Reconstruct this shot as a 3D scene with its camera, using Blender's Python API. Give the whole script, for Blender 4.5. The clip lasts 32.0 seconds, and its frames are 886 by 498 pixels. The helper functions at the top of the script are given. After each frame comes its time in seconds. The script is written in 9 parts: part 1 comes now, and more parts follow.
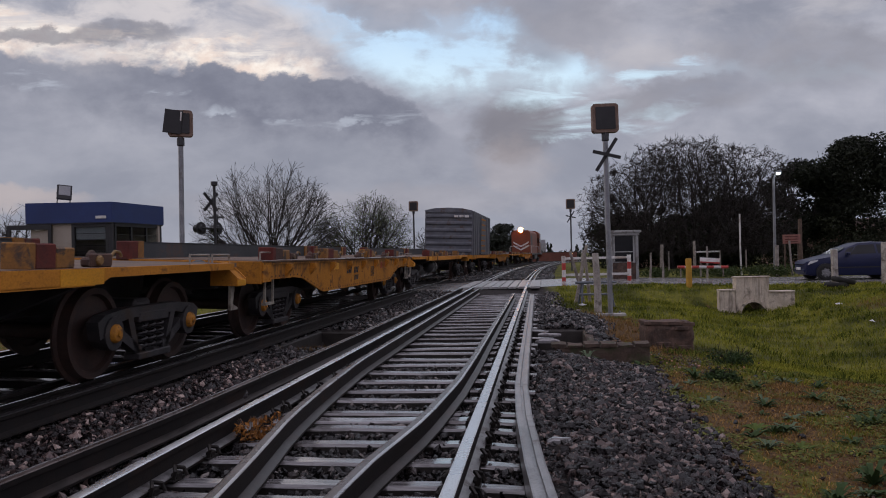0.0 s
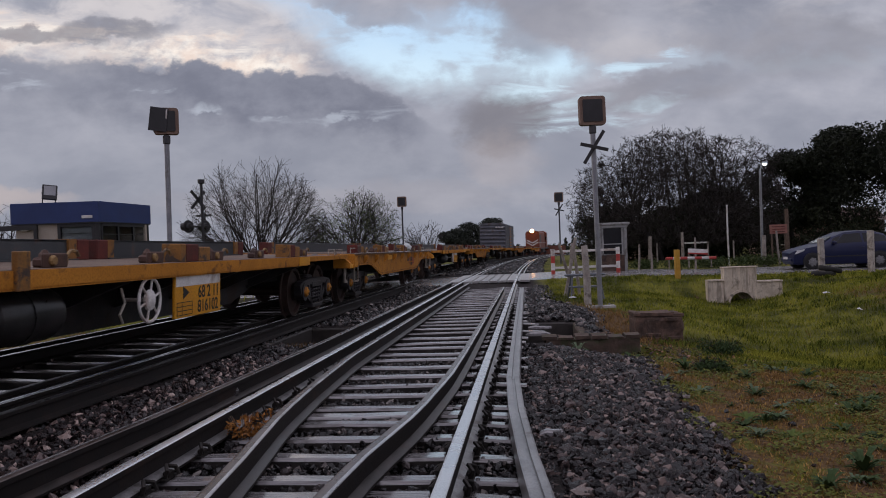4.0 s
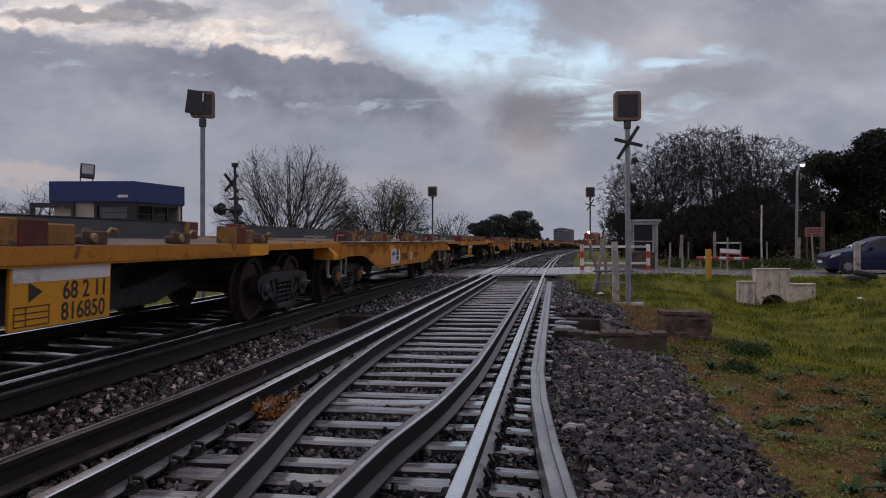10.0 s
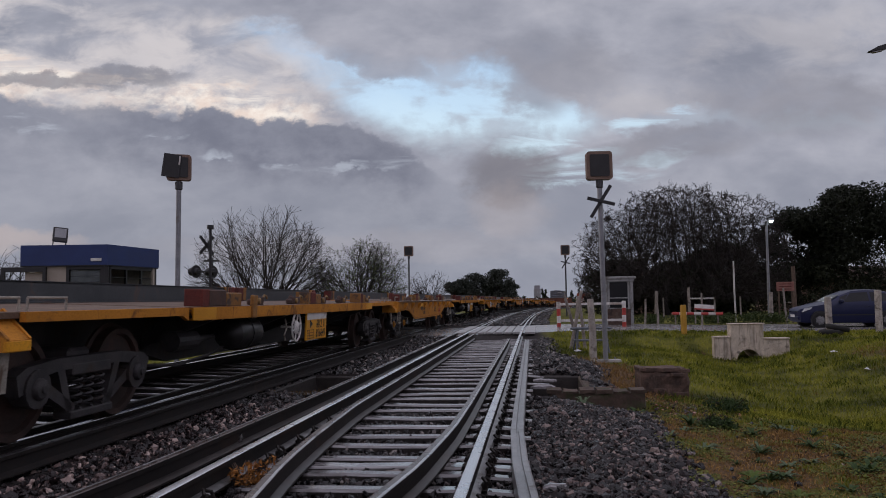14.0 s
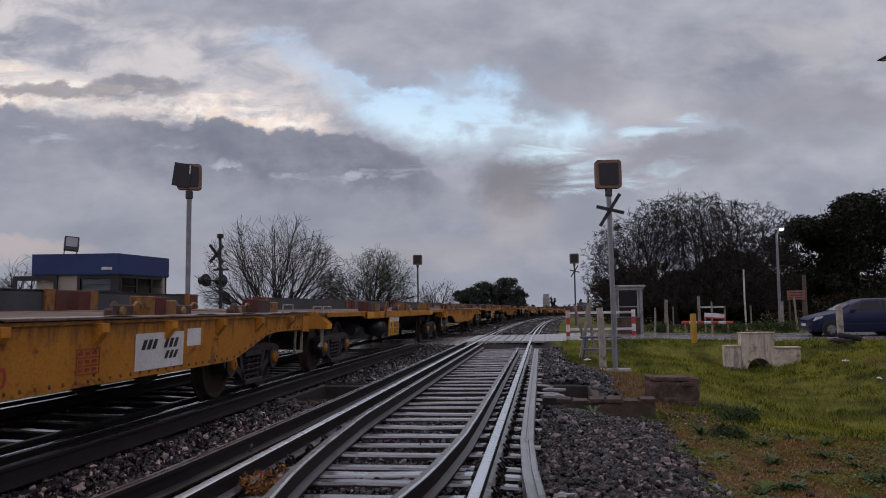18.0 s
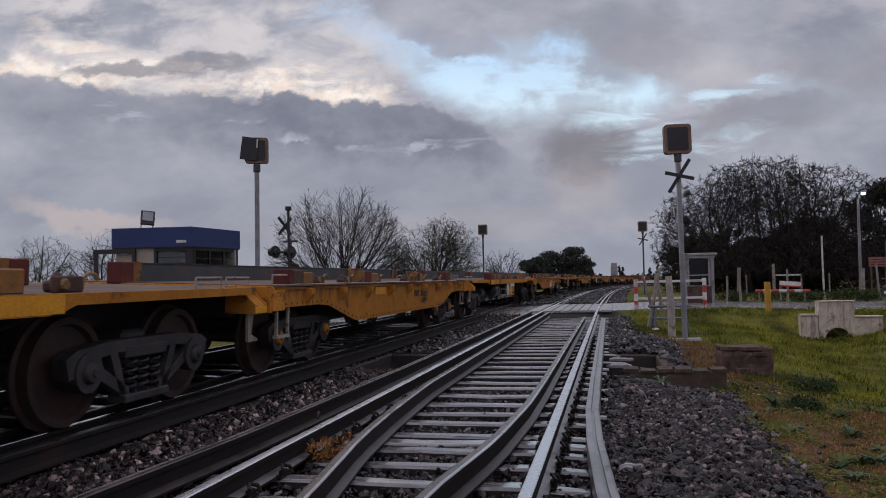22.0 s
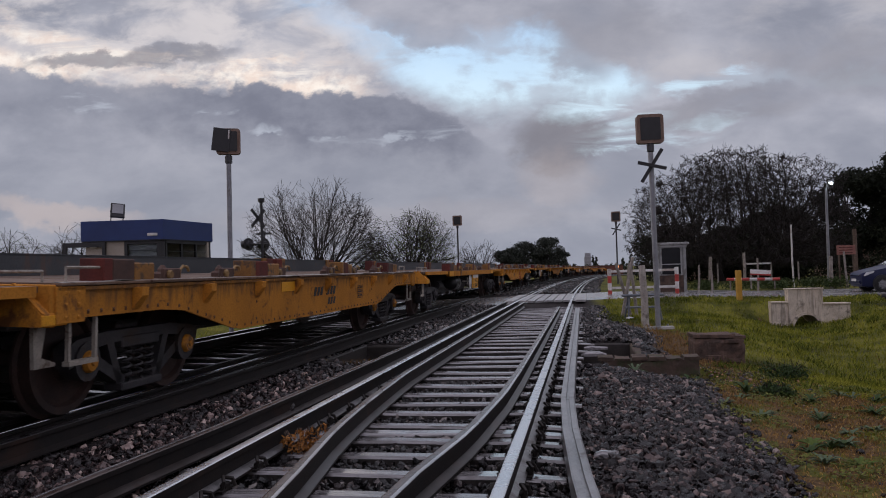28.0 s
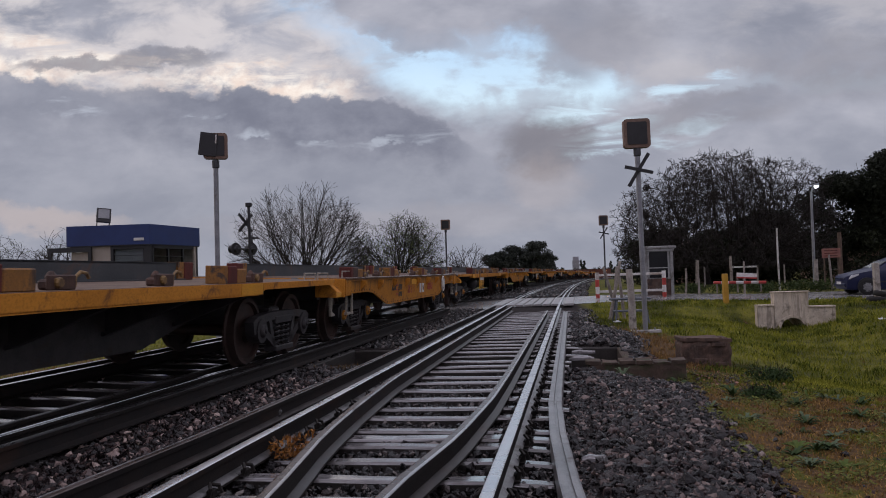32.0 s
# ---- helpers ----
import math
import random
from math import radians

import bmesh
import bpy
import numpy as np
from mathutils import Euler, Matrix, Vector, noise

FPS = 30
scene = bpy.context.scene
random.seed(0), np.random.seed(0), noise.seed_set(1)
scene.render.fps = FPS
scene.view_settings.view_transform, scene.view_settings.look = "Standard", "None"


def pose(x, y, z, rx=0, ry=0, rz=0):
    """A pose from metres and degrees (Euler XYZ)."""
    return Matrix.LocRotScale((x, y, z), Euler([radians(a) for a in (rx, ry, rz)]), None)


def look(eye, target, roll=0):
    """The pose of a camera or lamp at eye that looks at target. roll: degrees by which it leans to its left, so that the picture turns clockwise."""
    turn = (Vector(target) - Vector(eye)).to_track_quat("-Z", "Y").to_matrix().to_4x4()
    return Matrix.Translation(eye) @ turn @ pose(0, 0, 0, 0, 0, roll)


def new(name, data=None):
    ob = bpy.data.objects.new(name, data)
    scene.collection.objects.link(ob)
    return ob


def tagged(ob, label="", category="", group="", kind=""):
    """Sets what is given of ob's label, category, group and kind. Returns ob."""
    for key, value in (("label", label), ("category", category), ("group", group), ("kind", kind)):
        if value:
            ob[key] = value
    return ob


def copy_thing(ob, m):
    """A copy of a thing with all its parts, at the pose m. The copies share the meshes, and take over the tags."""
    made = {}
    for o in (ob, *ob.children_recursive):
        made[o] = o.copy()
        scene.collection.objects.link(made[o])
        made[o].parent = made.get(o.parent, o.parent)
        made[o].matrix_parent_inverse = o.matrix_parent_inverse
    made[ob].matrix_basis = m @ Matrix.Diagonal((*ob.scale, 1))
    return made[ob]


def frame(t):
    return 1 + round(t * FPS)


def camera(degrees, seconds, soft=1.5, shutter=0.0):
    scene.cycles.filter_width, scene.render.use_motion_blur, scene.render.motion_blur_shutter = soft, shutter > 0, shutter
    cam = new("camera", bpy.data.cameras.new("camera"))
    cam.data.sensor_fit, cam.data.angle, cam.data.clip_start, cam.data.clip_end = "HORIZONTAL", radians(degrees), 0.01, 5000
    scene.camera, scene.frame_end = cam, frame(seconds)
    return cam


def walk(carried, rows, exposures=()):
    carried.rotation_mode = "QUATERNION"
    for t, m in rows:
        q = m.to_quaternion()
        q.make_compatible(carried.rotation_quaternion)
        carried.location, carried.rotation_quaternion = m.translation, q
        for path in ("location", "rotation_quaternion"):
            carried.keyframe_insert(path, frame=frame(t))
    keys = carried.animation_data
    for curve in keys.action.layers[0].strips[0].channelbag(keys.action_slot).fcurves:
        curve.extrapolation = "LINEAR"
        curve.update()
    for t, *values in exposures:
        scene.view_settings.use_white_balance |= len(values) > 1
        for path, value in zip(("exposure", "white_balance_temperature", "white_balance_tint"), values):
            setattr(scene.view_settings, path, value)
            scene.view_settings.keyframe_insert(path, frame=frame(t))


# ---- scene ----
cam = camera(59.79, 32.0, soft=1.0, shutter=0.05)
# t, x, y, z and the three angles of the hand-held camera
PATH = [
    (0, 0.006, 0.021, 1.098, 90.42, 1.27, 7.10),
    (0.5, 0.008, 0.003, 1.101, 90.51, 1.27, 6.53),
    (1, 0.012, 0.026, 1.097, 90.59, 1.31, 6.32),
    (1.5, 0.013, 0.029, 1.094, 90.69, 1.33, 6.14),
    (2, 0.010, 0.022, 1.097, 90.76, 1.46, 5.99),
    (2.5, 0.000, 0.025, 1.092, 90.53, 1.84, 5.83),
    (3, -0.005, 0.027, 1.091, 90.26, 1.82, 6.32),
    (3.5, -0.001, 0.029, 1.090, 90.14, 2.20, 6.25),
    (5.5, -0.009, 0.043, 1.087, 89.75, 1.47, 6.39),
    (6, -0.007, 0.043, 1.084, 89.60, 1.41, 6.33),
    (6.5, -0.013, 0.049, 1.081, 89.10, 1.45, 6.20),
    (7, -0.023, 0.026, 1.083, 88.89, 0.73, 6.28),
    (7.5, -0.014, 0.019, 1.088, 88.92, 0.95, 6.11),
    (8, -0.012, 0.006, 1.085, 89.01, 0.67, 6.43),
    (8.5, -0.000, 0.004, 1.084, 89.09, -0.15, 6.80),
    (9, -0.000, -0.000, 1.087, 89.16, -0.00, 7.27),
    (9.5, 0.002, 0.003, 1.090, 89.26, 0.07, 7.78),
    (10, -0.000, 0.015, 1.087, 89.38, 0.10, 8.44),
    (10.5, 0.007, 0.012, 1.094, 90.41, 0.79, 8.30),
    (11, 0.013, 0.011, 1.096, 92.21, 2.01, 8.42),
    (11.5, 0.008, 0.019, 1.098, 92.91, 2.20, 8.26),
    (12, -0.009, 0.014, 1.098, 93.44, 2.15, 8.14),
    (12.5, -0.007, 0.029, 1.096, 93.51, 1.30, 7.93),
    (13, -0.008, -0.024, 1.094, 93.57, 1.12, 7.36),
    (13.5, -0.006, -0.036, 1.095, 93.64, 1.11, 7.24),
    (14, -0.003, -0.041, 1.093, 93.76, 0.89, 6.70),
    (14.5, -0.006, -0.038, 1.090, 93.86, 0.51, 6.39),
    (16.5, -0.004, -0.046, 1.092, 94.19, 0.58, 6.51),
    (17, -0.003, -0.047, 1.094, 94.24, 0.59, 6.40),
    (17.5, -0.002, -0.049, 1.094, 94.31, 0.62, 6.58),
    (18, -0.008, -0.054, 1.095, 94.41, 0.88, 7.35),
    (18.5, -0.007, -0.055, 1.095, 94.47, 0.89, 7.45),
    (19, -0.003, -0.052, 1.096, 94.52, 0.94, 7.30),
    (19.5, 0.003, -0.048, 1.095, 94.45, 0.92, 7.18),
    (20, 0.008, -0.008, 1.092, 93.47, 0.85, 8.09),
    (20.5, 0.007, 0.000, 1.091, 92.53, 0.76, 9.57),
    (21, 0.010, -0.003, 1.088, 92.31, 1.03, 10.71),
    (21.5, 0.006, -0.010, 1.089, 92.30, 1.22, 12.43),
    (22, 0.014, -0.002, 1.091, 92.27, 1.23, 12.26),
    (22.5, 0.011, -0.008, 1.091, 92.34, 1.22, 11.87),
    (23, 0.007, -0.006, 1.090, 92.41, 1.27, 11.64),
    (23.5, 0.008, -0.010, 1.091, 92.48, 1.32, 11.49),
    (24, 0.008, -0.009, 1.091, 92.55, 1.31, 11.35),
    (24.5, 0.009, -0.012, 1.089, 92.63, 1.35, 11.20),
    (26.5, 0.022, 0.004, 1.088, 92.46, 1.73, 10.85),
    (27, 0.017, 0.017, 1.084, 92.19, 1.78, 10.72),
    (27.5, 0.009, 0.022, 1.081, 91.71, 1.78, 10.56),
    (28, 0.008, 0.022, 1.079, 91.58, 1.69, 10.39),
    (28.5, 0.008, 0.013, 1.086, 91.64, 1.71, 10.22),
    (29, 0.012, 0.005, 1.086, 91.70, 1.72, 10.08),
    (29.5, 0.014, 0.005, 1.080, 91.80, 1.69, 9.95),
    (30, 0.013, 0.006, 1.082, 91.87, 1.63, 9.79),
    (30.5, 0.014, 0.009, 1.082, 91.89, 1.43, 9.65),
    (31, 0.014, 0.013, 1.080, 91.87, 1.58, 9.99),
    (31.5, 0.015, 0.013, 1.085, 91.90, 1.56, 9.83),
    (32, 0.017, 0.016, 1.087, 91.85, 1.86, 9.53),
]
walk(cam, [(r[0], pose(*r[1:])) for r in PATH], [(0.0, 0.05), (8.0, 0.03), (10.0, 0.02), (11.5, -0.05), (14.0, -0.03), (17.0, 0.03), (24.0, 0.06), (32.0, 0.08)])

# ---- world, sun ----
world = bpy.data.worlds.new("dusk_sky")
scene.world = world
world.use_nodes = True


class Nodes:
    """Short hand for building a node tree."""

    def __init__(self, tree):
        self.t = tree

    def add(self, kind):
        return self.t.nodes.new(kind)

    def put(self, socket, value):
        if isinstance(value, bpy.types.NodeSocket):
            self.t.links.new(value, socket)
        else:
            socket.default_value = value

    def math(self, op, a, b=0.0, c=0.0, clamp=False):
        n = self.add("ShaderNodeMath")
        n.operation, n.use_clamp = op, clamp
        for s, v in zip(n.inputs, (a, b, c)):
            self.put(s, v)
        return n.outputs[0]

    def mix(self, fac, a, b, mode="MIX"):
        n = self.add("ShaderNodeMix")
        n.data_type, n.blend_type = "RGBA", mode
        for s, v in zip((n.inputs[0], n.inputs[6], n.inputs[7]), (fac, a, b)):
            self.put(s, (*v, 1) if isinstance(v, tuple) and len(v) == 3 else v)
        return n.outputs[2]

    def noise(self, vec, scale, detail=4.0, rough=0.55, distort=0.0):
        n = self.add("ShaderNodeTexNoise")
        if vec is not None:
            self.put(n.inputs["Vector"], vec)
        for k, v in (("Scale", scale), ("Detail", detail), ("Roughness", rough), ("Distortion", distort)):
            n.inputs[k].default_value = v
        return n.outputs["Fac"]

    def ramp(self, fac, *stops):
        n = self.add("ShaderNodeValToRGB")
        self.put(n.inputs[0], fac)
        e = n.color_ramp.elements
        while len(e) < len(stops):
            e.new(0.5)
        for el, (p, c) in zip(e, stops):
            el.position, el.color = p, (*c, 1) if isinstance(c, tuple) else (c, c, c, 1)
        return n.outputs[0]

    def smooth(self, x, lo, hi):
        n = self.add("ShaderNodeMapRange")
        n.interpolation_type = "SMOOTHSTEP"
        self.put(n.inputs[0], x)
        n.inputs[1].default_value, n.inputs[2].default_value = lo, hi
        return n.outputs[0]


SUN_AZ, SUN_EL = -72.0, 6.0      # degrees; the low sun stands behind cloud, left of the line


def build_sky():
    N = Nodes(world.node_tree)
    N.t.nodes.clear()
    sky = N.add("ShaderNodeTexSky")
    sky.sky_type, sky.sun_disc = "NISHITA", False
    sky.sun_elevation, sky.sun_rotation, sky.dust_density = radians(SUN_EL), radians(SUN_AZ), 2.0
    geo = N.add("ShaderNodeTexCoord").outputs["Generated"]
    rot = N.add("ShaderNodeVectorRotate")
    rot.rotation_type = "Z_AXIS"
    N.put(rot.inputs["Vector"], geo)
    rot.inputs["Angle"].default_value = radians(-7.5)
    sep = N.add("ShaderNodeSeparateXYZ")
    N.put(sep.inputs[0], rot.outputs[0])
    x, y, z = sep.outputs
    yy = N.math("MAXIMUM", y, 0.15)
    u, v = N.math("DIVIDE", x, yy), N.math("DIVIDE", z, yy)

    def times(a, b):
        return N.math("MULTIPLY", a, b)

    def plus(a, b):
        return N.math("ADD", a, b)

    def less(a, b):
        return N.math("SUBTRACT", a, b)

    def plane(a, b, shift=0.0):
        com = N.add("ShaderNodeCombineXYZ")
        N.put(com.inputs[0], a)
        N.put(com.inputs[1], b)
        com.inputs[2].default_value = shift
        return com.outputs[0]

    # the cloud deck: directions laid on a flat layer, so that clouds shrink towards the horizon
    zz = plus(N.math("MAXIMUM", z, 0.0), 0.34)
    flat = plane(N.math("DIVIDE", x, zz), N.math("DIVIDE", y, zz))
    big = N.noise(flat, 1.3, 5, 0.5, 0.3)
    mid = N.noise(flat, 3.3, 6, 0.55, 0.5)
    fine = N.noise(flat, 8.0, 7, 0.6, 0.4)
    # billows, wider than they are high
    lay = plane(u, times(v, 1.9))
    puff_big, puff_mid = N.noise(lay, 6.0, 7, 0.55, 0.2), N.noise(plane(u, times(v, 1.5), 4.0), 13.0, 6, 0.58, 0.15)
    puff_small = N.noise(plane(u, times(v, 1.4), 9.0), 34.0, 5, 0.6, 0.1)
    wisp = N.noise(plane(u, times(v, 2.0), 2.0), 9.0, 7, 0.58, 0.4)
    streak = N.noise(plane(plus(u, times(v, 0.6)), times(v, 4.5), 7.0), 8.0, 7, 0.6, 0.5)
    wu = plus(u, plus(times(less(puff_mid, 0.5), 0.08), times(less(puff_small, 0.5), 0.035)))
    wv = plus(v, plus(times(less(puff_big, 0.5), 0.045), plus(times(less(puff_mid, 0.5), 0.045), times(less(puff_small, 0.5), 0.022))))

    def blob(cu, cv, ru, rv, turn=0.0, soft=0.55):
        """1 inside an ellipse in the sky, 0 outside, with a frayed edge."""
        du, dv = less(wu, cu), less(wv, cv)
        c, s = math.cos(turn), math.sin(turn)
        a = plus(times(du, c / ru), times(dv, s / ru))
        b = plus(times(du, -s / rv), times(dv, c / rv))
        return less(1.0, N.smooth(plus(times(a, a), times(b, b)), 1.0 - soft, 1.0 + soft))

    def union(*ms):
        out = ms[0]
        for m in ms[1:]:
            out = N.math("MAXIMUM", out, m)
        return out

    def outline(*pts):
        """Height of a cloud edge over its place along the horizon."""
        r = N.ramp(N.math("MULTIPLY_ADD", u, 0.6, 0.5), *[(0.5 + 0.6 * p, 2 * q) for p, q in pts])
        return times(r, 0.5)

    def level(*pts):
        return N.ramp(N.math("MULTIPLY_ADD", u, 0.6, 0.5), *[(0.5 + 0.6 * p, q) for p, q in pts])

    # grey cloud, lighter and darker by several noises
    shade = plus(times(big, 0.56), plus(times(mid, 0.31), times(fine, 0.13)))
    cloud = N.ramp(shade, (0.36, (0.215, 0.225, 0.285)), (0.46, (0.275, 0.285, 0.352)), (0.54, (0.335, 0.342, 0.41)), (0.64, (0.45, 0.445, 0.50)))
    tone = plus(times(puff_big, 0.60), plus(times(wisp, 0.25), times(puff_mid, 0.15)))
    deck = N.ramp(tone, (0.34, (0.258, 0.272, 0.338)), (0.46, (0.335, 0.346, 0.415)), (0.55, (0.400, 0.408, 0.478)), (0.68, (0.50, 0.50, 0.565)))
    # even, bluish band towards the horizon
    low = less(1.0, N.smooth(v, 0.10, 0.20))
    band = N.mix(N.smooth(tone, 0.40, 0.62), (0.280, 0.296, 0.362), (0.357, 0.369, 0.436))
    col = N.mix(times(low, 0.85), deck, band)
    # pale banks high on the sun's side, and paler tops opposite
    pale = times(union(blob(-0.56, 0.385, 0.14, 0.08, 0.3, 0.9), blob(-0.50, 0.325, 0.18, 0.055, -0.25, 0.9), blob(-0.29, 0.325, 0.17, 0.050, -0.2, 0.9)), N.smooth(wisp, 0.36, 0.60))
    col = N.mix(times(pale, 0.80), col, (0.70, 0.655, 0.665))
    pale = times(union(blob(0.50, 0.34, 0.16, 0.05, 0.1, 0.95), blob(0.27, 0.262, 0.10, 0.022, 0.0, 0.9)), N.smooth(wisp, 0.40, 0.62))
    col = N.mix(times(pale, 0.42), col, (0.53, 0.505, 0.53))
    # the gap of clear sky, between its upper and its lower edge
    top = outline((-0.30, 0.350), (-0.24, 0.375), (-0.19, 0.372), (-0.145, 0.346), (-0.07, 0.322), (-0.025, 0.318), (0.03, 0.328), (0.085, 0.324), (0.116, 0.308), (0.150, 0.286), (0.197, 0.262), (0.24, 0.242))
    foot = outline((-0.30, 0.350), (-0.22, 0.338), (-0.19, 0.312), (-0.16, 0.290), (-0.131, 0.262), (-0.093, 0.236), (-0.056, 0.212), (-0.019, 0.196), (0.018, 0.186), (0.055, 0.188), (0.092, 0.196), (0.137, 0.190), (0.166, 0.192), (0.24, 0.222))
    # frayed below, softer above
    gap = times(N.smooth(less(top, wv), -0.006, 0.030), N.smooth(less(wv, foot), -0.010, 0.034))
    veil = union(blob(-0.065, 0.312, 0.085, 0.020, -0.25, 0.8), blob(0.143, 0.272, 0.038, 0.036, -0.5, 0.9), times(blob(-0.20, 0.325, 0.11, 0.02, -0.35, 0.9), 0.65))
    thin = times(N.smooth(plus(times(wisp, 0.6), times(puff_mid, 0.4)), 0.43, 0.58), 0.62)
    gap = times(gap, less(1.0, N.math("MAXIMUM", times(veil, 0.85), thin)))
    # bright streaks right of it
    right = union(blob(0.165, 0.196, 0.080, 0.020, 0.0, 0.8), blob(0.26, 0.226, 0.085, 0.012, 0.20, 0.8), times(blob(0.21, 0.160, 0.085, 0.015, 0.04, 0.8), 0.95), times(blob(0.29, 0.180, 0.060, 0.011, 0.15, 0.9), 0.7))
    gap = N.math("MAXIMUM", gap, times(times(right, N.smooth(streak, 0.40, 0.62)), 0.85))
    clear = N.mix(N.smooth(plus(v, times(less(puff_big, 0.5), 0.10)), 0.20, 0.34), (0.60, 0.76, 0.90), (0.40, 0.575, 0.83))
    clear = N.mix(0.06, clear, sky.outputs[0])
    col = N.mix(gap, col, clear)
    # the long dark bank: a lumpy upper edge, rimmed by warm light, fading downwards
    crest = outline((-0.69, 0.298), (-0.577, 0.277), (-0.533, 0.276), (-0.480, 0.262), (-0.406, 0.262), (-0.339, 0.252), (-0.287, 0.259), (-0.257, 0.250), (-0.224, 0.233), (-0.175, 0.236), (-0.131, 0.234), (-0.094, 0.226), (-0.057, 0.214), (-0.023, 0.198), (0.010, 0.165), (0.054, 0.140))
    lump = plus(times(less(puff_mid, 0.5), 0.046), plus(times(less(puff_small, 0.5), 0.034), times(less(puff_big, 0.5), 0.020)))
    depth = less(plus(crest, lump), v)
    lit = level((-0.69, 0.9), (-0.56, 0.95), (-0.47, 0.40), (-0.41, 0.40), (-0.34, 1.0), (-0.20, 1.0), (-0.16, 0.75), (-0.11, 0.0))
    rim = times(times(N.smooth(depth, -0.050, -0.006), less(1.0, N.smooth(depth, 0.0, 0.010))), N.smooth(plus(wisp, times(depth, 3.0)), 0.30, 0.50))
    rim = times(times(rim, lit), N.smooth(puff_mid, 0.34, 0.55))
    warm = N.math("MAXIMUM", rim, times(times(blob(-0.36, 0.288, 0.17, 0.022, -0.12, 0.9), N.smooth(streak, 0.46, 0.60)), 0.9))
    warm = N.math("MAXIMUM", warm, times(times(blob(-0.55, 0.315, 0.10, 0.022, -0.35, 0.9), N.smooth(streak, 0.40, 0.58)), 0.8))
    glow = N.mix(N.smooth(puff_small, 0.35, 0.65), (0.84, 0.70, 0.63), (0.98, 0.90, 0.83))
    col = N.mix(warm, col, glow)
    # small dark strips over the rim
    strip = times(union(blob(-0.50, 0.294, 0.095, 0.010, -0.04, 0.6), blob(-0.40, 0.298, 0.075, 0.012, 0.03, 0.6)), N.smooth(wisp, 0.30, 0.48))
    col = N.mix(times(strip, 0.75), col, (0.225, 0.225, 0.270))
    heavy = level((-0.69, 0.35), (-0.48, 0.45), (-0.40, 0.75), (-0.30, 0.95), (-0.10, 1.0), (-0.03, 0.9), (0.01, 0.25), (0.06, 0.0))
    dark = times(times(N.smooth(depth, -0.003, 0.009), less(1.0, N.smooth(depth, 0.030, 0.105))), heavy)
    body = N.mix(N.smooth(plus(times(puff_mid, 0.6), times(puff_small, 0.4)), 0.36, 0.64), (0.160, 0.170, 0.228), (0.235, 0.246, 0.312))
    col = N.mix(times(dark, 0.92), col, body)
    under = times(N.smooth(depth, -0.002, 0.010), level((-0.69, 0.6), (-0.40, 0.9), (-0.03, 0.9), (0.01, 0.0)))
    col = N.mix(times(under, 0.22), col, (0.235, 0.245, 0.30))
    # little bright rifts in the bank and along its foot
    rift = union(blob(-0.353, 0.214, 0.026, 0.008, 0.0, 0.6), blob(-0.283, 0.186, 0.020, 0.007, 0.0, 0.6), blob(-0.20, 0.172, 0.030, 0.006, 0.0, 0.8), blob(-0.12, 0.172, 0.035, 0.005, 0.03, 0.9), blob(-0.055, 0.178, 0.030, 0.008, 0.1, 0.8), blob(-0.53, 0.235, 0.05, 0.010, -0.1, 0.9))
    col = N.mix(times(times(rift, N.smooth(streak, 0.44, 0.62)), 0.45), col, (0.60, 0.65, 0.75))
    # darker bodies to the right, and the smoky puff
    right_dark = union(blob(0.31, 0.197, 0.12, 0.020, 0.12, 0.7), blob(0.49, 0.255, 0.13, 0.04, 0.0, 0.9), times(blob(0.17, 0.305, 0.09, 0.04, 0.0, 0.95), 0.7))
    col = N.mix(times(times(right_dark, N.smooth(puff_big, 0.30, 0.55)), 0.55), col, (0.235, 0.230, 0.268))
    puff = blob(0.106, 0.160, 0.056, 0.040, 0.0, 0.75)
    col = N.mix(times(puff, 0.66), col, (0.185, 0.172, 0.195))
    # faint pink light low down
    pink = union(blob(-0.57, 0.092, 0.10, 0.018, -0.18, 0.95), times(blob(0.10, 0.112, 0.05, 0.032, 0.0, 0.95), 0.45), times(blob(-0.10, 0.07, 0.25, 0.02, 0.0, 0.95), 0.25))
    col = N.mix(times(pink, 0.55), col, (0.56, 0.47, 0.45))
    # overhead and behind the camera the same cloud goes on, brighter and tinged with dusk
    rise = plus(1.0, times(N.smooth(z, 0.36, 0.95), 0.8))
    tinge = N.mix(N.smooth(z, 0.36, 0.8), (1.0, 1.0, 1.0), (1.05, 0.98, 0.97))
    cloud = N.mix(1.0, N.mix(1.0, cloud, rise, "MULTIPLY"), (1.38, 1.27, 1.27), "MULTIPLY")
    col = N.mix(1.0, N.mix(1.0, col, rise, "MULTIPLY"), tinge, "MULTIPLY")
    ahead = N.smooth(y, 0.05, 0.40)
    col = N.mix(ahead, cloud, col)
    bg = N.add("ShaderNodeBackground")
    N.put(bg.inputs[0], col)
    bg.inputs[1].default_value = 1.0
    out = N.add("ShaderNodeOutputWorld")
    N.put(out.inputs[0], bg.outputs[0])


build_sky()
sun_data = bpy.data.lights.new("sun", "SUN")
sun_data.energy, sun_data.angle, sun_data.color = 0.35, radians(20), (1.0, 0.82, 0.68)
sun = new("sun", sun_data)
_a, _e = radians(SUN_AZ), radians(18)
sun.matrix_world = look((0, 0, 30), (-math.sin(_a) * math.cos(_e), -math.cos(_a) * math.cos(_e), 30 - math.sin(_e)))

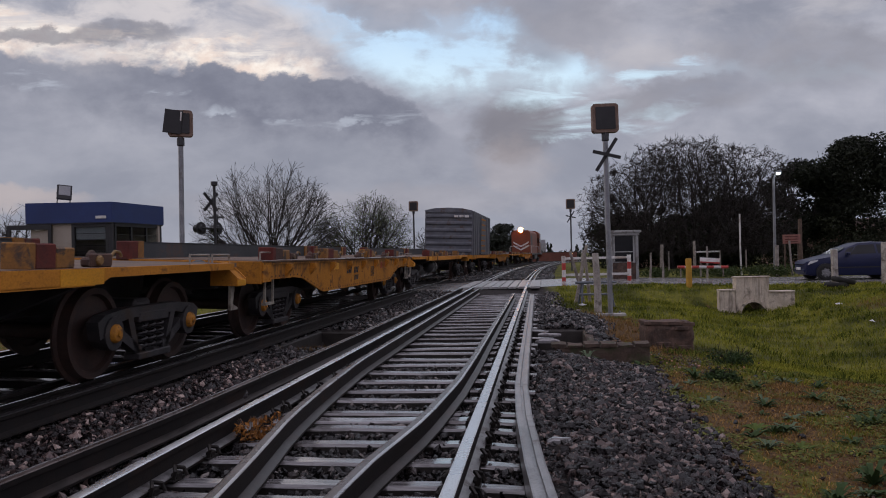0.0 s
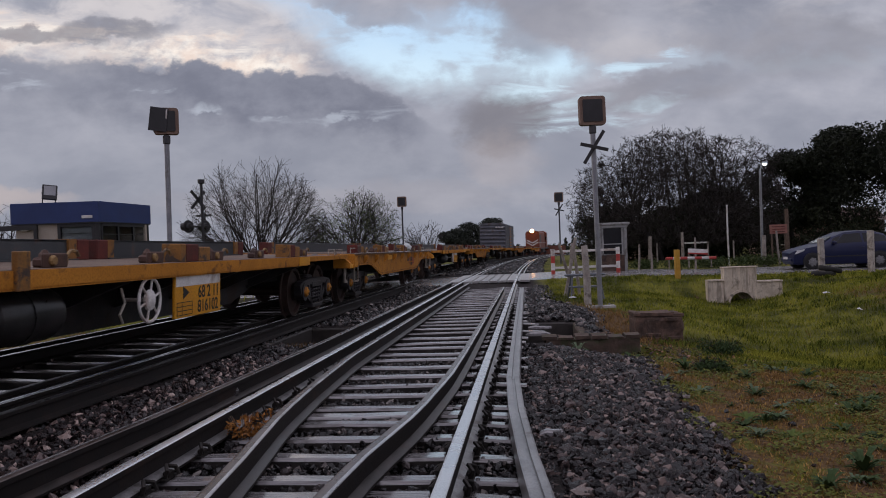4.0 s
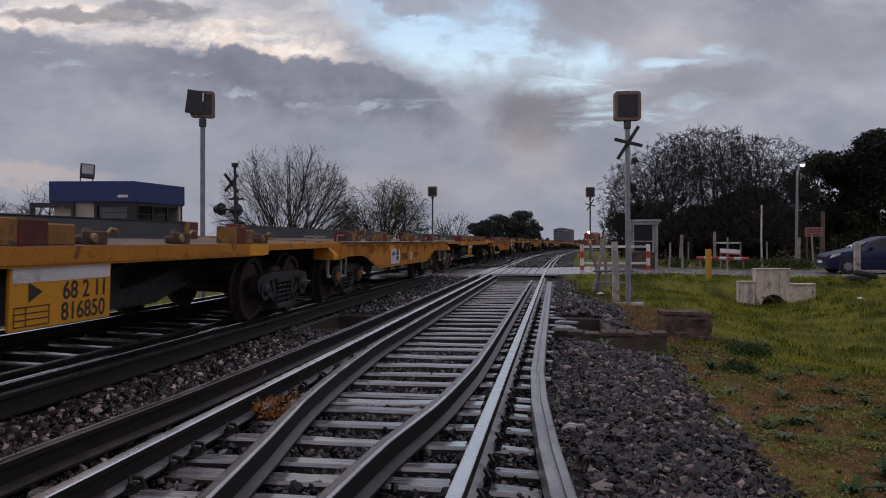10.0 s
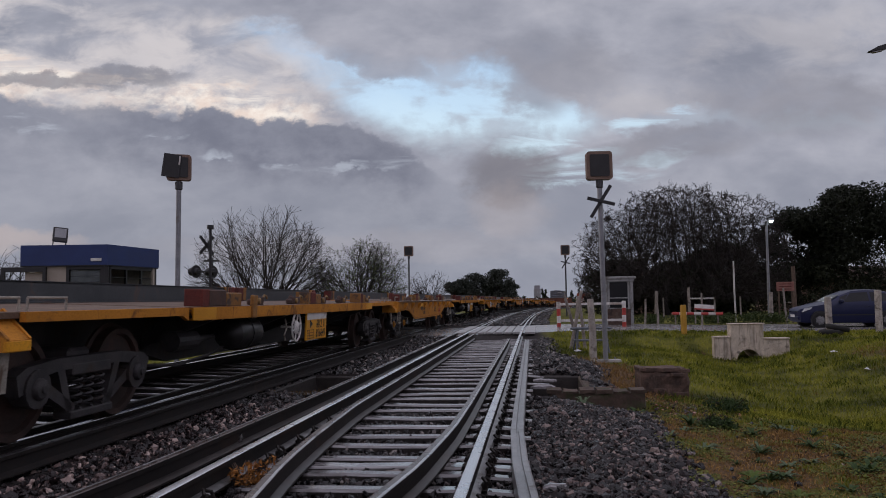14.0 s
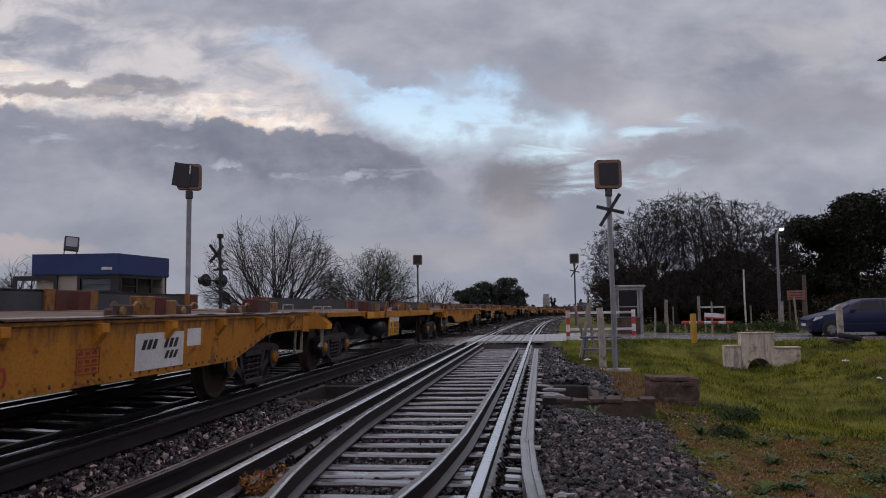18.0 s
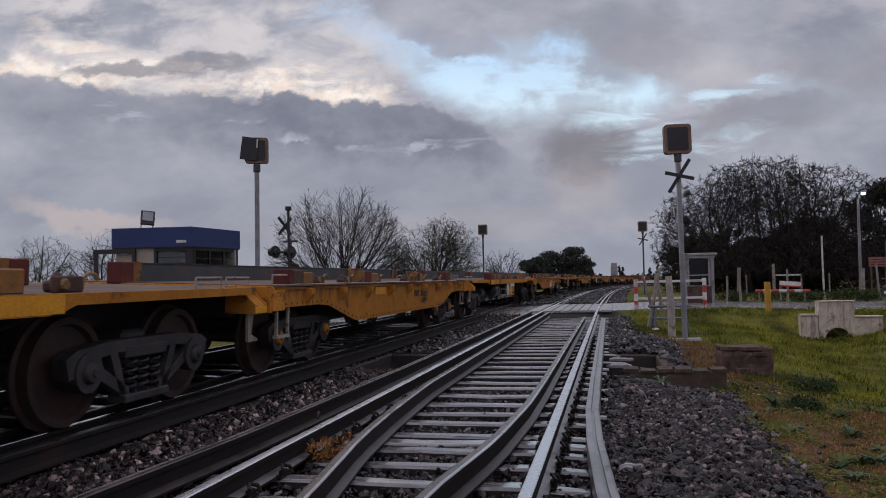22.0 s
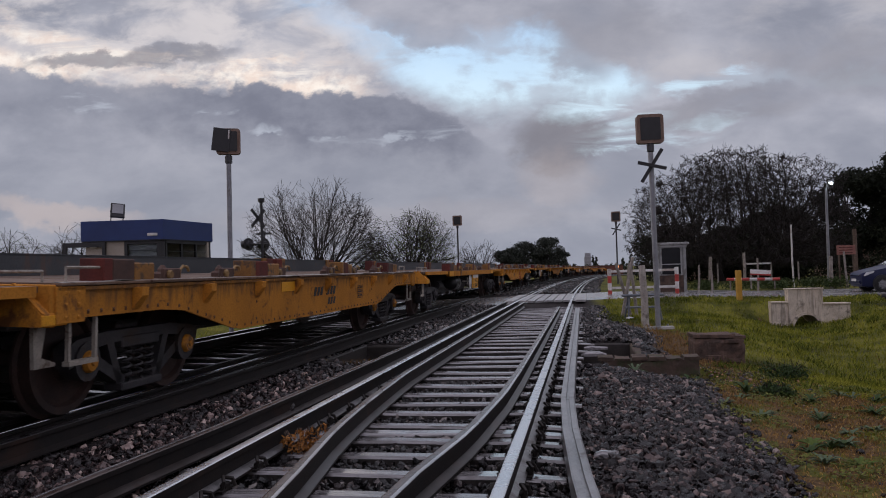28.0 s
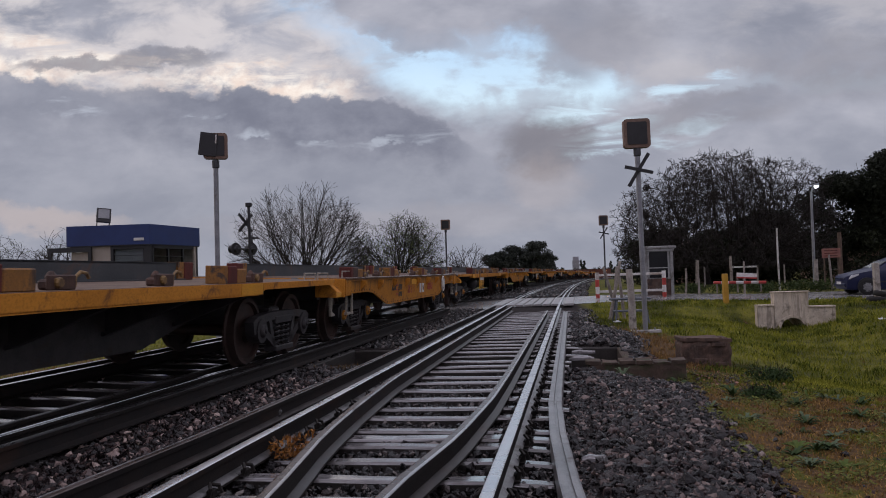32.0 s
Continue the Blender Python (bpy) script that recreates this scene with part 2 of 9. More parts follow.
# ---- mesh tools ----
class Shape:
    """Collects vertices and faces of one mesh."""

    def __init__(self):
        self.v, self.f = [], []

    def add(self, verts, faces):
        n = len(self.v)
        self.v.extend(verts)
        self.f.extend([tuple(i + n for i in f) for f in faces])
        return self

    def box(self, x0, x1, y0, y1, z0, z1, c=0.0):
        """A box; c: the width of its chamfered edges."""
        if c <= 0:
            vs = [(x, y, z) for x in (x0, x1) for y in (y0, y1) for z in (z0, z1)]
            return self.add(vs, [(0, 1, 3, 2), (4, 6, 7, 5), (0, 4, 5, 1), (2, 3, 7, 6), (0, 2, 6, 4), (1, 5, 7, 3)])
        c = min(c, 0.45 * min(x1 - x0, y1 - y0, z1 - z0))
        vs, idx = [], {}
        for i, x in enumerate((x0, x1)):
            for j, y in enumerate((y0, y1)):
                for k, z in enumerate((z0, z1)):
                    xi, yi, zi = x + c * (1 - 2 * i), y + c * (1 - 2 * j), z + c * (1 - 2 * k)
                    for a, p in enumerate(((x, yi, zi), (xi, y, zi), (xi, yi, z))):
                        idx[i, j, k, a] = len(vs)
                        vs.append(p)
        q = lambda i, j, k, a: idx[i, j, k, a]
        fs = []
        for s in (0, 1):
            o = 1 if s else -1
            for a, loop in ((0, [(s, 0, 0), (s, 1, 0), (s, 1, 1), (s, 0, 1)]), (1, [(0, s, 0), (0, s, 1), (1, s, 1), (1, s, 0)]), (2, [(0, 0, s), (1, 0, s), (1, 1, s), (0, 1, s)])):
                f = [q(*p, a) for p in loop]
                fs.append(tuple(f if o > 0 else f[::-1]))
            for t in (0, 1):
                fs.append((q(s, t, 0, 0), q(s, t, 0, 1), q(s, t, 1, 1), q(s, t, 1, 0)))
                fs.append((q(s, 0, t, 0), q(s, 0, t, 2), q(s, 1, t, 2), q(s, 1, t, 0)))
                fs.append((q(0, s, t, 1), q(0, s, t, 2), q(1, s, t, 2), q(1, s, t, 1)))
        for i in (0, 1):
            for j in (0, 1):
                for k in (0, 1):
                    fs.append((q(i, j, k, 0), q(i, j, k, 1), q(i, j, k, 2)))
        return self.add(vs, fs)

    def tube(self, points, r, n=8, cap=True):
        """A round bar through the points; r: one radius, or one for each point."""
        pts = [Vector(p) for p in points]
        rs = [r] * len(pts) if not isinstance(r, (list, tuple)) else r
        vs, fs = [], []
        up = None
        for i, p in enumerate(pts):
            d = (pts[min(i + 1, len(pts) - 1)] - pts[max(i - 1, 0)]).normalized()
            if up is None:
                up = d.orthogonal().normalized()
            side = d.cross(up).normalized()
            up = side.cross(d).normalized()
            for k in range(n):
                a = 2 * math.pi * k / n
                vs.append(tuple(p + rs[i] * (math.cos(a) * up + math.sin(a) * side)))
        for i in range(len(pts) - 1):
            for k in range(n):
                a, b = i * n + k, i * n + (k + 1) % n
                fs.append((a, a + n, b + n, b))
        if cap:
            fs += [tuple(range(n)), tuple(range((len(pts) - 1) * n + n - 1, (len(pts) - 1) * n - 1, -1))]
        return self.add(vs, fs)

    def lathe(self, profile, n=20, axis="z", at=(0, 0, 0), closed=False):
        """Turns a profile of (radius, height) about an axis."""
        vs, fs, m = [], [], len(profile)
        for k in range(n):
            a = 2 * math.pi * k / n
            for r, h in profile:
                p = (r * math.cos(a), r * math.sin(a), h)
                p = p if axis == "z" else (h, p[0], p[1]) if axis == "x" else (p[0], h, p[1])
                vs.append(tuple(p[i] + at[i] for i in range(3)))
        for k in range(n):
            for i in range(m if closed else m - 1):
                a, b = k * m + i, k * m + (i + 1) % m
                c, d = (k + 1) % n * m + (i + 1) % m, (k + 1) % n * m + i
                fs.append((a, d, c, b) if axis != "y" else (a, b, c, d))
        return self.add(vs, fs)

    def prism(self, outline, a, b, axis="x"):
        """An outline of (p, q) pulled from a to b: along x it lies in y z, along y in x z, along z in x y."""
        put = {"x": lambda p, h: (h, p[0], p[1]), "y": lambda p, h: (p[0], h, p[1]), "z": lambda p, h: (p[0], p[1], h)}[axis]
        n = len(outline)
        vs = [put(p, a) for p in outline] + [put(p, b) for p in outline]
        fs = [tuple(range(n)), tuple(range(2 * n - 1, n - 1, -1))]
        fs += [(i, i + n, (i + 1) % n + n, (i + 1) % n) for i in range(n)]
        return self.add(vs, fs)

    def sweep(self, section, points, up=(0, 0, 1)):
        """A section of (side, height) drawn along points."""
        pts = [Vector(p) for p in points]
        n, vs, fs = len(section), [], []
        for i, p in enumerate(pts):
            d = (pts[min(i + 1, len(pts) - 1)] - pts[max(i - 1, 0)]).normalized()
            side = d.cross(Vector(up)).normalized()
            top = side.cross(d)
            vs += [tuple(p + s * side + h * top) for s, h in section]
        for i in range(len(pts) - 1):
            for k in range(n):
                a, b = i * n + k, i * n + (k + 1) % n
                fs.append((a, b, b + n, a + n))
        fs += [tuple(range(n - 1, -1, -1)), tuple(range((len(pts) - 1) * n, len(pts) * n))]
        return self.add(vs, fs)

    def moved(self, m):
        self.v = [tuple(m @ Vector(p)) for p in self.v]
        return self

    def mesh(self, name, smooth=False):
        me = bpy.data.meshes.new(name)
        me.from_pydata([tuple(p) for p in self.v], [], self.f)
        bm = bmesh.new()
        bm.from_mesh(me)
        bmesh.ops.recalc_face_normals(bm, faces=bm.faces)
        bm.to_mesh(me)
        bm.free()
        if smooth:
            me.shade_smooth()
            me.set_sharp_from_angle(angle=radians(38))
        return me


def part(name, shape, material, parent=None, label="", smooth=False, at=None):
    """One mesh object, under its thing or part."""
    me = shape if isinstance(shape, bpy.types.Mesh) else shape.mesh(name, smooth)
    if material and not me.materials:
        me.materials.append(material)
    ob = new(name, me)
    ob.parent = parent
    if at is not None:
        ob.matrix_basis = at
    return tagged(ob, label)


def thing(name, label, category, m=None, group="", kind=""):
    """An Empty that holds a thing's parts."""
    ob = new(name)
    ob.empty_display_size = 0.2
    if m is not None:
        ob.matrix_basis = m
    return tagged(ob, label, category, group, kind)


def letters(name, text, size, material, parent, m, label=""):
    """Flat painted letters, raised 2 mm."""
    cu = bpy.data.curves.new(name, "FONT")
    cu.body, cu.size, cu.extrude, cu.align_x, cu.align_y = text, size, 0.0015, "CENTER", "CENTER"
    cu.offset = 0.012 * size
    ob = bpy.data.objects.new(name, cu)
    scene.collection.objects.link(ob)
    me = bpy.data.meshes.new_from_object(ob.evaluated_get(bpy.context.evaluated_depsgraph_get()))
    bpy.data.objects.remove(ob)
    me.materials.clear()
    return part(name, me, material, parent, label, at=m)


# ---- materials ----
def surface(name, c1, c2, scale=4.0, rough=0.7, metal=0.0, bump=0.15, fine=60.0, dirt=None, dirt_amount=0.5, dirt_scale=1.5, spread=0.10, rough2=None, world=False, coat=0.0, spec=0.5):
    """A surface with two colours broken up at two scales, a stain colour, relief and a per-object tone."""
    m = bpy.data.materials.new(name)
    m.use_nodes = True
    N = Nodes(m.node_tree)
    b = N.t.nodes["Principled BSDF"]
    tc = N.add("ShaderNodeTexCoord")
    info = N.add("ShaderNodeObjectInfo")
    if world:
        vec = N.add("ShaderNodeNewGeometry").outputs["Position"]
    else:
        off = N.add("ShaderNodeVectorMath")
        off.operation = "ADD"
        N.put(off.inputs[0], tc.outputs["Object"])
        k = N.math("MULTIPLY", info.outputs["Random"], 37.0)
        com = N.add("ShaderNodeCombineXYZ")
        for i in range(3):
            N.put(com.inputs[i], k)
        N.put(off.inputs[1], com.outputs[0])
        vec = off.outputs[0]
    n1 = N.noise(vec, scale, 6, 0.6, 0.4)
    n2 = N.noise(vec, fine, 4, 0.6)
    col = N.mix(N.smooth(n1, 0.32, 0.68), c1, c2)
    col = N.mix(N.math("MULTIPLY", N.math("SUBTRACT", 1.0, N.smooth(n2, 0.25, 0.6)), 0.45), col, (0.35, 0.33, 0.31), "MULTIPLY")
    if dirt:
        n3 = N.noise(vec, dirt_scale, 9, 0.68, 0.8)
        lo = 0.62 - 0.25 * dirt_amount
        col = N.mix(N.smooth(n3, lo, lo + 0.14), col, dirt)
    tone = N.math("ADD", 1.0 - spread, N.math("MULTIPLY", info.outputs["Random"], 2 * spread))
    col = N.mix(1.0, col, tone, "MULTIPLY")
    N.put(b.inputs["Base Color"], col)
    b.inputs["Metallic"].default_value = metal
    r2 = rough2 if rough2 is not None else min(1.0, rough + 0.18)
    N.put(b.inputs["Roughness"], N.math("ADD", rough, N.math("MULTIPLY", n1, r2 - rough)))
    b.inputs["Coat Weight"].default_value = coat
    b.inputs["Specular IOR Level"].default_value = spec
    if bump:
        bp = N.add("ShaderNodeBump")
        bp.inputs["Strength"].default_value, bp.inputs["Distance"].default_value = bump, 0.02
        N.put(bp.inputs["Height"], N.math("ADD", N.math("MULTIPLY", n2, 0.6), n1))
        N.put(b.inputs["Normal"], bp.outputs[0])
    return m


def glowing(name, colour, strength):
    m = bpy.data.materials.new(name)
    m.use_nodes = True
    b = m.node_tree.nodes["Principled BSDF"]
    b.inputs["Base Color"].default_value = (*colour, 1)
    b.inputs["Emission Color"].default_value = (*colour, 1)
    b.inputs["Emission Strength"].default_value = strength
    return m


def wet_timber():
    """Old dark sleeper timber with grain along its length and a film of water."""
    m = bpy.data.materials.new("wet_dark_timber_sleeper")
    m.use_nodes = True
    N = Nodes(m.node_tree)
    b = N.t.nodes["Principled BSDF"]
    rnd = N.add("ShaderNodeObjectInfo").outputs["Random"]
    sep = N.add("ShaderNodeSeparateXYZ")
    N.put(sep.inputs[0], N.add("ShaderNodeTexCoord").outputs["Object"])
    shift = N.math("MULTIPLY", rnd, 41.0)

    def stretched(kx, ky):
        com = N.add("ShaderNodeCombineXYZ")
        N.put(com.inputs[0], N.math("MULTIPLY_ADD", sep.outputs[0], kx, shift))
        N.put(com.inputs[1], N.math("MULTIPLY", sep.outputs[1], ky))
        N.put(com.inputs[2], sep.outputs[2])
        return com.outputs[0]

    grain, patch, crack = N.noise(stretched(2.5, 60), 1.0, 6, 0.65, 0.3), N.noise(stretched(3.0, 6.0), 1.0, 5, 0.6, 0.4), N.noise(stretched(1.2, 38), 1.0, 3, 0.5, 0.6)
    col = N.mix(N.smooth(grain, 0.30, 0.70), (0.12, 0.112, 0.112), (0.30, 0.288, 0.292))
    col = N.mix(N.math("MULTIPLY", N.smooth(patch, 0.52, 0.70), 0.65), col, (0.055, 0.040, 0.035))
    col = N.mix(N.math("MULTIPLY", N.smooth(crack, 0.62, 0.68), 0.8), col, (0.012, 0.010, 0.009))
    tone = N.math("MULTIPLY_ADD", rnd, 0.55, 0.72)
    N.put(b.inputs["Base Color"], N.mix(1.0, col, tone, "MULTIPLY"))
    N.put(b.inputs["Roughness"], N.math("ADD", 0.05, N.math("MULTIPLY", N.smooth(patch, 0.35, 0.65), 0.18)))
    b.inputs["Coat Weight"].default_value, b.inputs["Coat Roughness"].default_value = 0.5, 0.10
    bp = N.add("ShaderNodeBump")
    bp.inputs["Strength"].default_value, bp.inputs["Distance"].default_value = 0.10, 0.002
    N.put(bp.inputs["Height"], N.math("ADD", grain, N.math("MULTIPLY", crack, -1.0)))
    N.put(b.inputs["Normal"], bp.outputs[0])
    return m


# rail sides hold web shade in near-black, the feet hold wet sheen in paler tones
RAIL = surface("shaded_worn_rail_steel", (0.010, 0.008, 0.008), (0.019, 0.014, 0.012), 6, 0.62, 0.0, 0.15, 90, (0.03, 0.016, 0.011), 0.35, spec=0.3)
RAIL_FOOT = surface("worn_rail_foot_sheen", (0.20, 0.19, 0.19), (0.36, 0.35, 0.355), 5, 0.20, 0.7, 0.05, 80, (0.07, 0.045, 0.036), 0.36, 3.0, rough2=0.4)
GUARD_FOOT = surface("brown_rail_foot_sheen", (0.032, 0.026, 0.024), (0.070, 0.058, 0.055), 5, 0.30, 0.3, 0.05, 80, (0.05, 0.03, 0.024), 0.4, 3.0, rough2=0.45)
RAIL_TOP = surface("polished_rail_head", (0.78, 0.79, 0.82), (0.92, 0.92, 0.94), 3, 0.20, 1.0, 0.02, 120, rough2=0.36)
RAIL_GOODS = surface("polished_goods_rail_head", (0.78, 0.79, 0.82), (0.92, 0.92, 0.94), 3, 0.08, 1.0, 0.01, 120, rough2=0.2)
RAIL_WORN = surface("bright_worn_rail_edge", (0.42, 0.41, 0.42), (0.70, 0.69, 0.70), 1.3, 0.18, 0.9, 0.03, 90, (0.10, 0.07, 0.06), 0.34, 0.9, rough2=0.4)
RAIL_BLACK = surface("black_guard_rail_head", (0.025, 0.023, 0.025), (0.05, 0.046, 0.048), 5, 0.20, 0.2, 0.05, 110)
RAIL_SILVER = surface("grey_worn_guard_rail", (0.24, 0.235, 0.24), (0.40, 0.395, 0.40), 4, 0.22, 0.7, 0.08, 90, (0.10, 0.075, 0.065), 0.32, 3, rough2=0.42)
RAIL_DULL = surface("dull_guard_rail_head", (0.050, 0.034, 0.029), (0.12, 0.095, 0.088), 2.2, 0.16, 0.25, 0.05, 110, (0.05, 0.026, 0.019), 0.45, 1.2, rough2=0.38, spec=0.5)
SLEEPER = wet_timber()
SLEEPER_WOOD = surface("dark_wooden_sleeper", (0.018, 0.015, 0.013), (0.038, 0.031, 0.027), 6, 0.5, 0.0, 0.4, 40, spread=0.2, rough2=0.8)
CLIP = surface("black_rail_clip", (0.015, 0.013, 0.012), (0.03, 0.024, 0.02), 20, 0.5, 0.5, 0.1, 120)
YELLOW = surface("weathered_yellow_paint", (0.45, 0.185, 0.026), (0.56, 0.235, 0.034), 1.6, 0.7, 0.0, 0.06, 50, (0.17, 0.075, 0.028), 0.36, 4.0, 0.16, rough2=0.85, spec=0.18)
YELLOW_NEW = surface("bright_yellow_patch", (0.66, 0.29, 0.008), (0.74, 0.34, 0.012), 2, 0.45, 0.0, 0.04, 60)
DECKSTEEL = surface("rusty_deck_plate", (0.11, 0.068, 0.045), (0.20, 0.135, 0.095), 2.0, 0.55, 0.0, 0.12, 45, (0.09, 0.05, 0.034), 0.5, 3, rough2=0.8, spec=0.3)
DECKEDGE = surface("torn_plate_edge_sheen", (0.20, 0.185, 0.17), (0.34, 0.32, 0.30), 5, 0.25, 0.2, 0.1, 60, (0.14, 0.075, 0.04), 0.45, 3, rough2=0.5)
GREYBEAM = surface("grey_painted_beam", (0.038, 0.044, 0.050), (0.062, 0.069, 0.076), 1.5, 0.45, 0.0, 0.08, 50, (0.10, 0.06, 0.045), 0.3)
REDBROWN = surface("red_brown_primer", (0.075, 0.017, 0.013), (0.15, 0.028, 0.019), 3, 0.75, 0.0, 0.1, 60, (0.07, 0.04, 0.03), 0.4)
BLACKIRON = surface("black_greasy_iron", (0.032, 0.031, 0.034), (0.062, 0.057, 0.058), 5, 0.45, 0.2, 0.2, 60, (0.045, 0.03, 0.022), 0.35)
WHEEL = surface("rusty_wheel_steel", (0.032, 0.020, 0.017), (0.065, 0.036, 0.028), 4, 0.55, 0.2, 0.1, 60, (0.03, 0.02, 0.016), 0.4)
WHITEPAINT = surface("dirty_white_paint", (0.60, 0.58, 0.55), (0.72, 0.71, 0.69), 4, 0.5, 0.0, 0.08, 70, (0.34, 0.28, 0.24), 0.35)
BLACKPAINT = surface("black_stencil_paint", (0.012, 0.011, 0.011), (0.03, 0.028, 0.026), 9, 0.6, 0.0, 0.0)
REDPAINT = surface("faded_red_paint", (0.26, 0.026, 0.016), (0.36, 0.040, 0.024), 6, 0.55, 0.0, 0.05, 70, (0.25, 0.10, 0.05), 0.3)
ASPHALT = surface("wet_asphalt", (0.21, 0.205, 0.20), (0.32, 0.31, 0.30), 0.7, 0.08, 0.0, 0.08, 90, (0.26, 0.235, 0.205), 0.4, 0.25, world=True, rough2=0.36)
GALV = surface("galvanised_pole", (0.22, 0.23, 0.25), (0.30, 0.31, 0.33), 3, 0.45, 0.6, 0.05, 60, (0.14, 0.13, 0.12), 0.3)
CONCRETE = surface("stained_concrete", (0.36, 0.35, 0.33), (0.50, 0.485, 0.46), 2.5, 0.8, 0.0, 0.3, 50, (0.15, 0.14, 0.125), 0.45, 1.8)
MASONRY = surface("mossy_masonry", (0.050, 0.034, 0.026), (0.105, 0.070, 0.052), 4, 0.8, 0.0, 0.5, 30, (0.055, 0.06, 0.028), 0.5, 3)

CHAMBER = surface("dark_sooty_brick", (0.06, 0.04, 0.032), (0.15, 0.095, 0.072), 7, 0.85, 0.0, 0.6, 30, (0.15, 0.115, 0.09), 0.25, 4, 0.3)

# ---- the lie of the land ----
# x = 0 is under the camera, y runs along the line, z = 0 is the top of the near track's rails
MAIN_X, TRAIN_X, GAUGE = -1.31, -5.09, 1.746
CANT = 2.3                    # degrees by which the goods track leans towards its near rail


def bend(y, start, radius):
    return 0.0 if y <= start else (y - start) ** 2 / (2 * radius)


def dip(y):
    return 0.0 if y <= 50 else -6e-5 * (y - 50) ** 2 if y < 220 else -1.734


def main_x(y):
    return MAIN_X + bend(y, 23, 875)


def train_x(y):
    return TRAIN_X + bend(y, 12, 1180)


def sstep(a, b, t):
    t = min(1.0, max(0.0, (t - a) / (b - a)))
    return t * t * (3 - 2 * t)


ROAD = [(-70.0, 6.0), (-20.0, 17.5), (-9.0, 23.3), (-6.0, 25.6), (-2.5, 28.0), (1.6, 30.8), (5.5, 32.2), (10.0, 32.5), (30.0, 32.4), (80.0, 31.5)]


def road_y(x):
    """The middle of the road that crosses the line."""
    if x <= ROAD[0][0]:
        return ROAD[0][1]
    for (a, p), (b, q) in zip(ROAD, ROAD[1:]):
        if x <= b:
            return p + (q - p) * (x - a) / (b - a)
    return ROAD[-1][1]


def ground_z(x, y):
    """Height of the ground."""
    rx = x - bend(y, 23, 900)
    z = -0.30
    # ballast shoulders, up to the sleepers
    if rx > -1:
        z = -0.19 - 0.16 * sstep(0.35, 1.9, rx)
    else:
        z = -0.20
    if -2.75 < rx < 0.1:
        z = -0.27
    if rx < -6.4:
        z = -0.20 - 0.25 * sstep(-6.4, -8.5, rx)
    # the drain beside the line: a hollow in the grass
    if x > 1.5:
        d = math.exp(-((x - 6.2 + 0.10 * (25 - y)) / 2.3) ** 2) * sstep(7, 13, y) * (1 - sstep(25.2, 26.6, y))
        z -= 0.55 * d
        z += 0.10 * sstep(8.6, 12, x) * sstep(10, 20, y)
    if x > 1 and 11 < y < 15:
        z -= 0.10 * math.exp(-((x - 2.2) / 0.9) ** 2 - ((y - 12.9) / 0.9) ** 2)
    if 9 < y < 11 and x > 0:
        z -= 0.22 * math.exp(-((x - 1.0) / 0.7) ** 2 - ((y - 10.3) / 0.7) ** 2)
    # the culvert under both tracks
    if -3.8 < x < 0.75 and 10.75 < y < 13.2:
        return -0.85
    # rises to the road
    yr = y - road_y(x)
    r = sstep(-6.2, -3.4, yr) if y < 50 else 1.0
    z = z * (1 - r) + (-0.085 - 0.055 * sstep(0.0, 4.0, abs(rx + 3.2) - 4.4) - 0.11 * sstep(3.5, 8.0, x)) * r
    z += 0.05 * noise.noise((x * 0.5, y * 0.5, 3)) * sstep(0.9, 2.5, rx) * (1 - sstep(26, 28, y))
    z += 0.02 * noise.noise((x * 1.9, y * 1.9, 7)) * (1 - sstep(26, 28, y))
    if y > 50:
        z += dip(min(y, 220)) - 0.12 * sstep(50, 70, y)
    return z


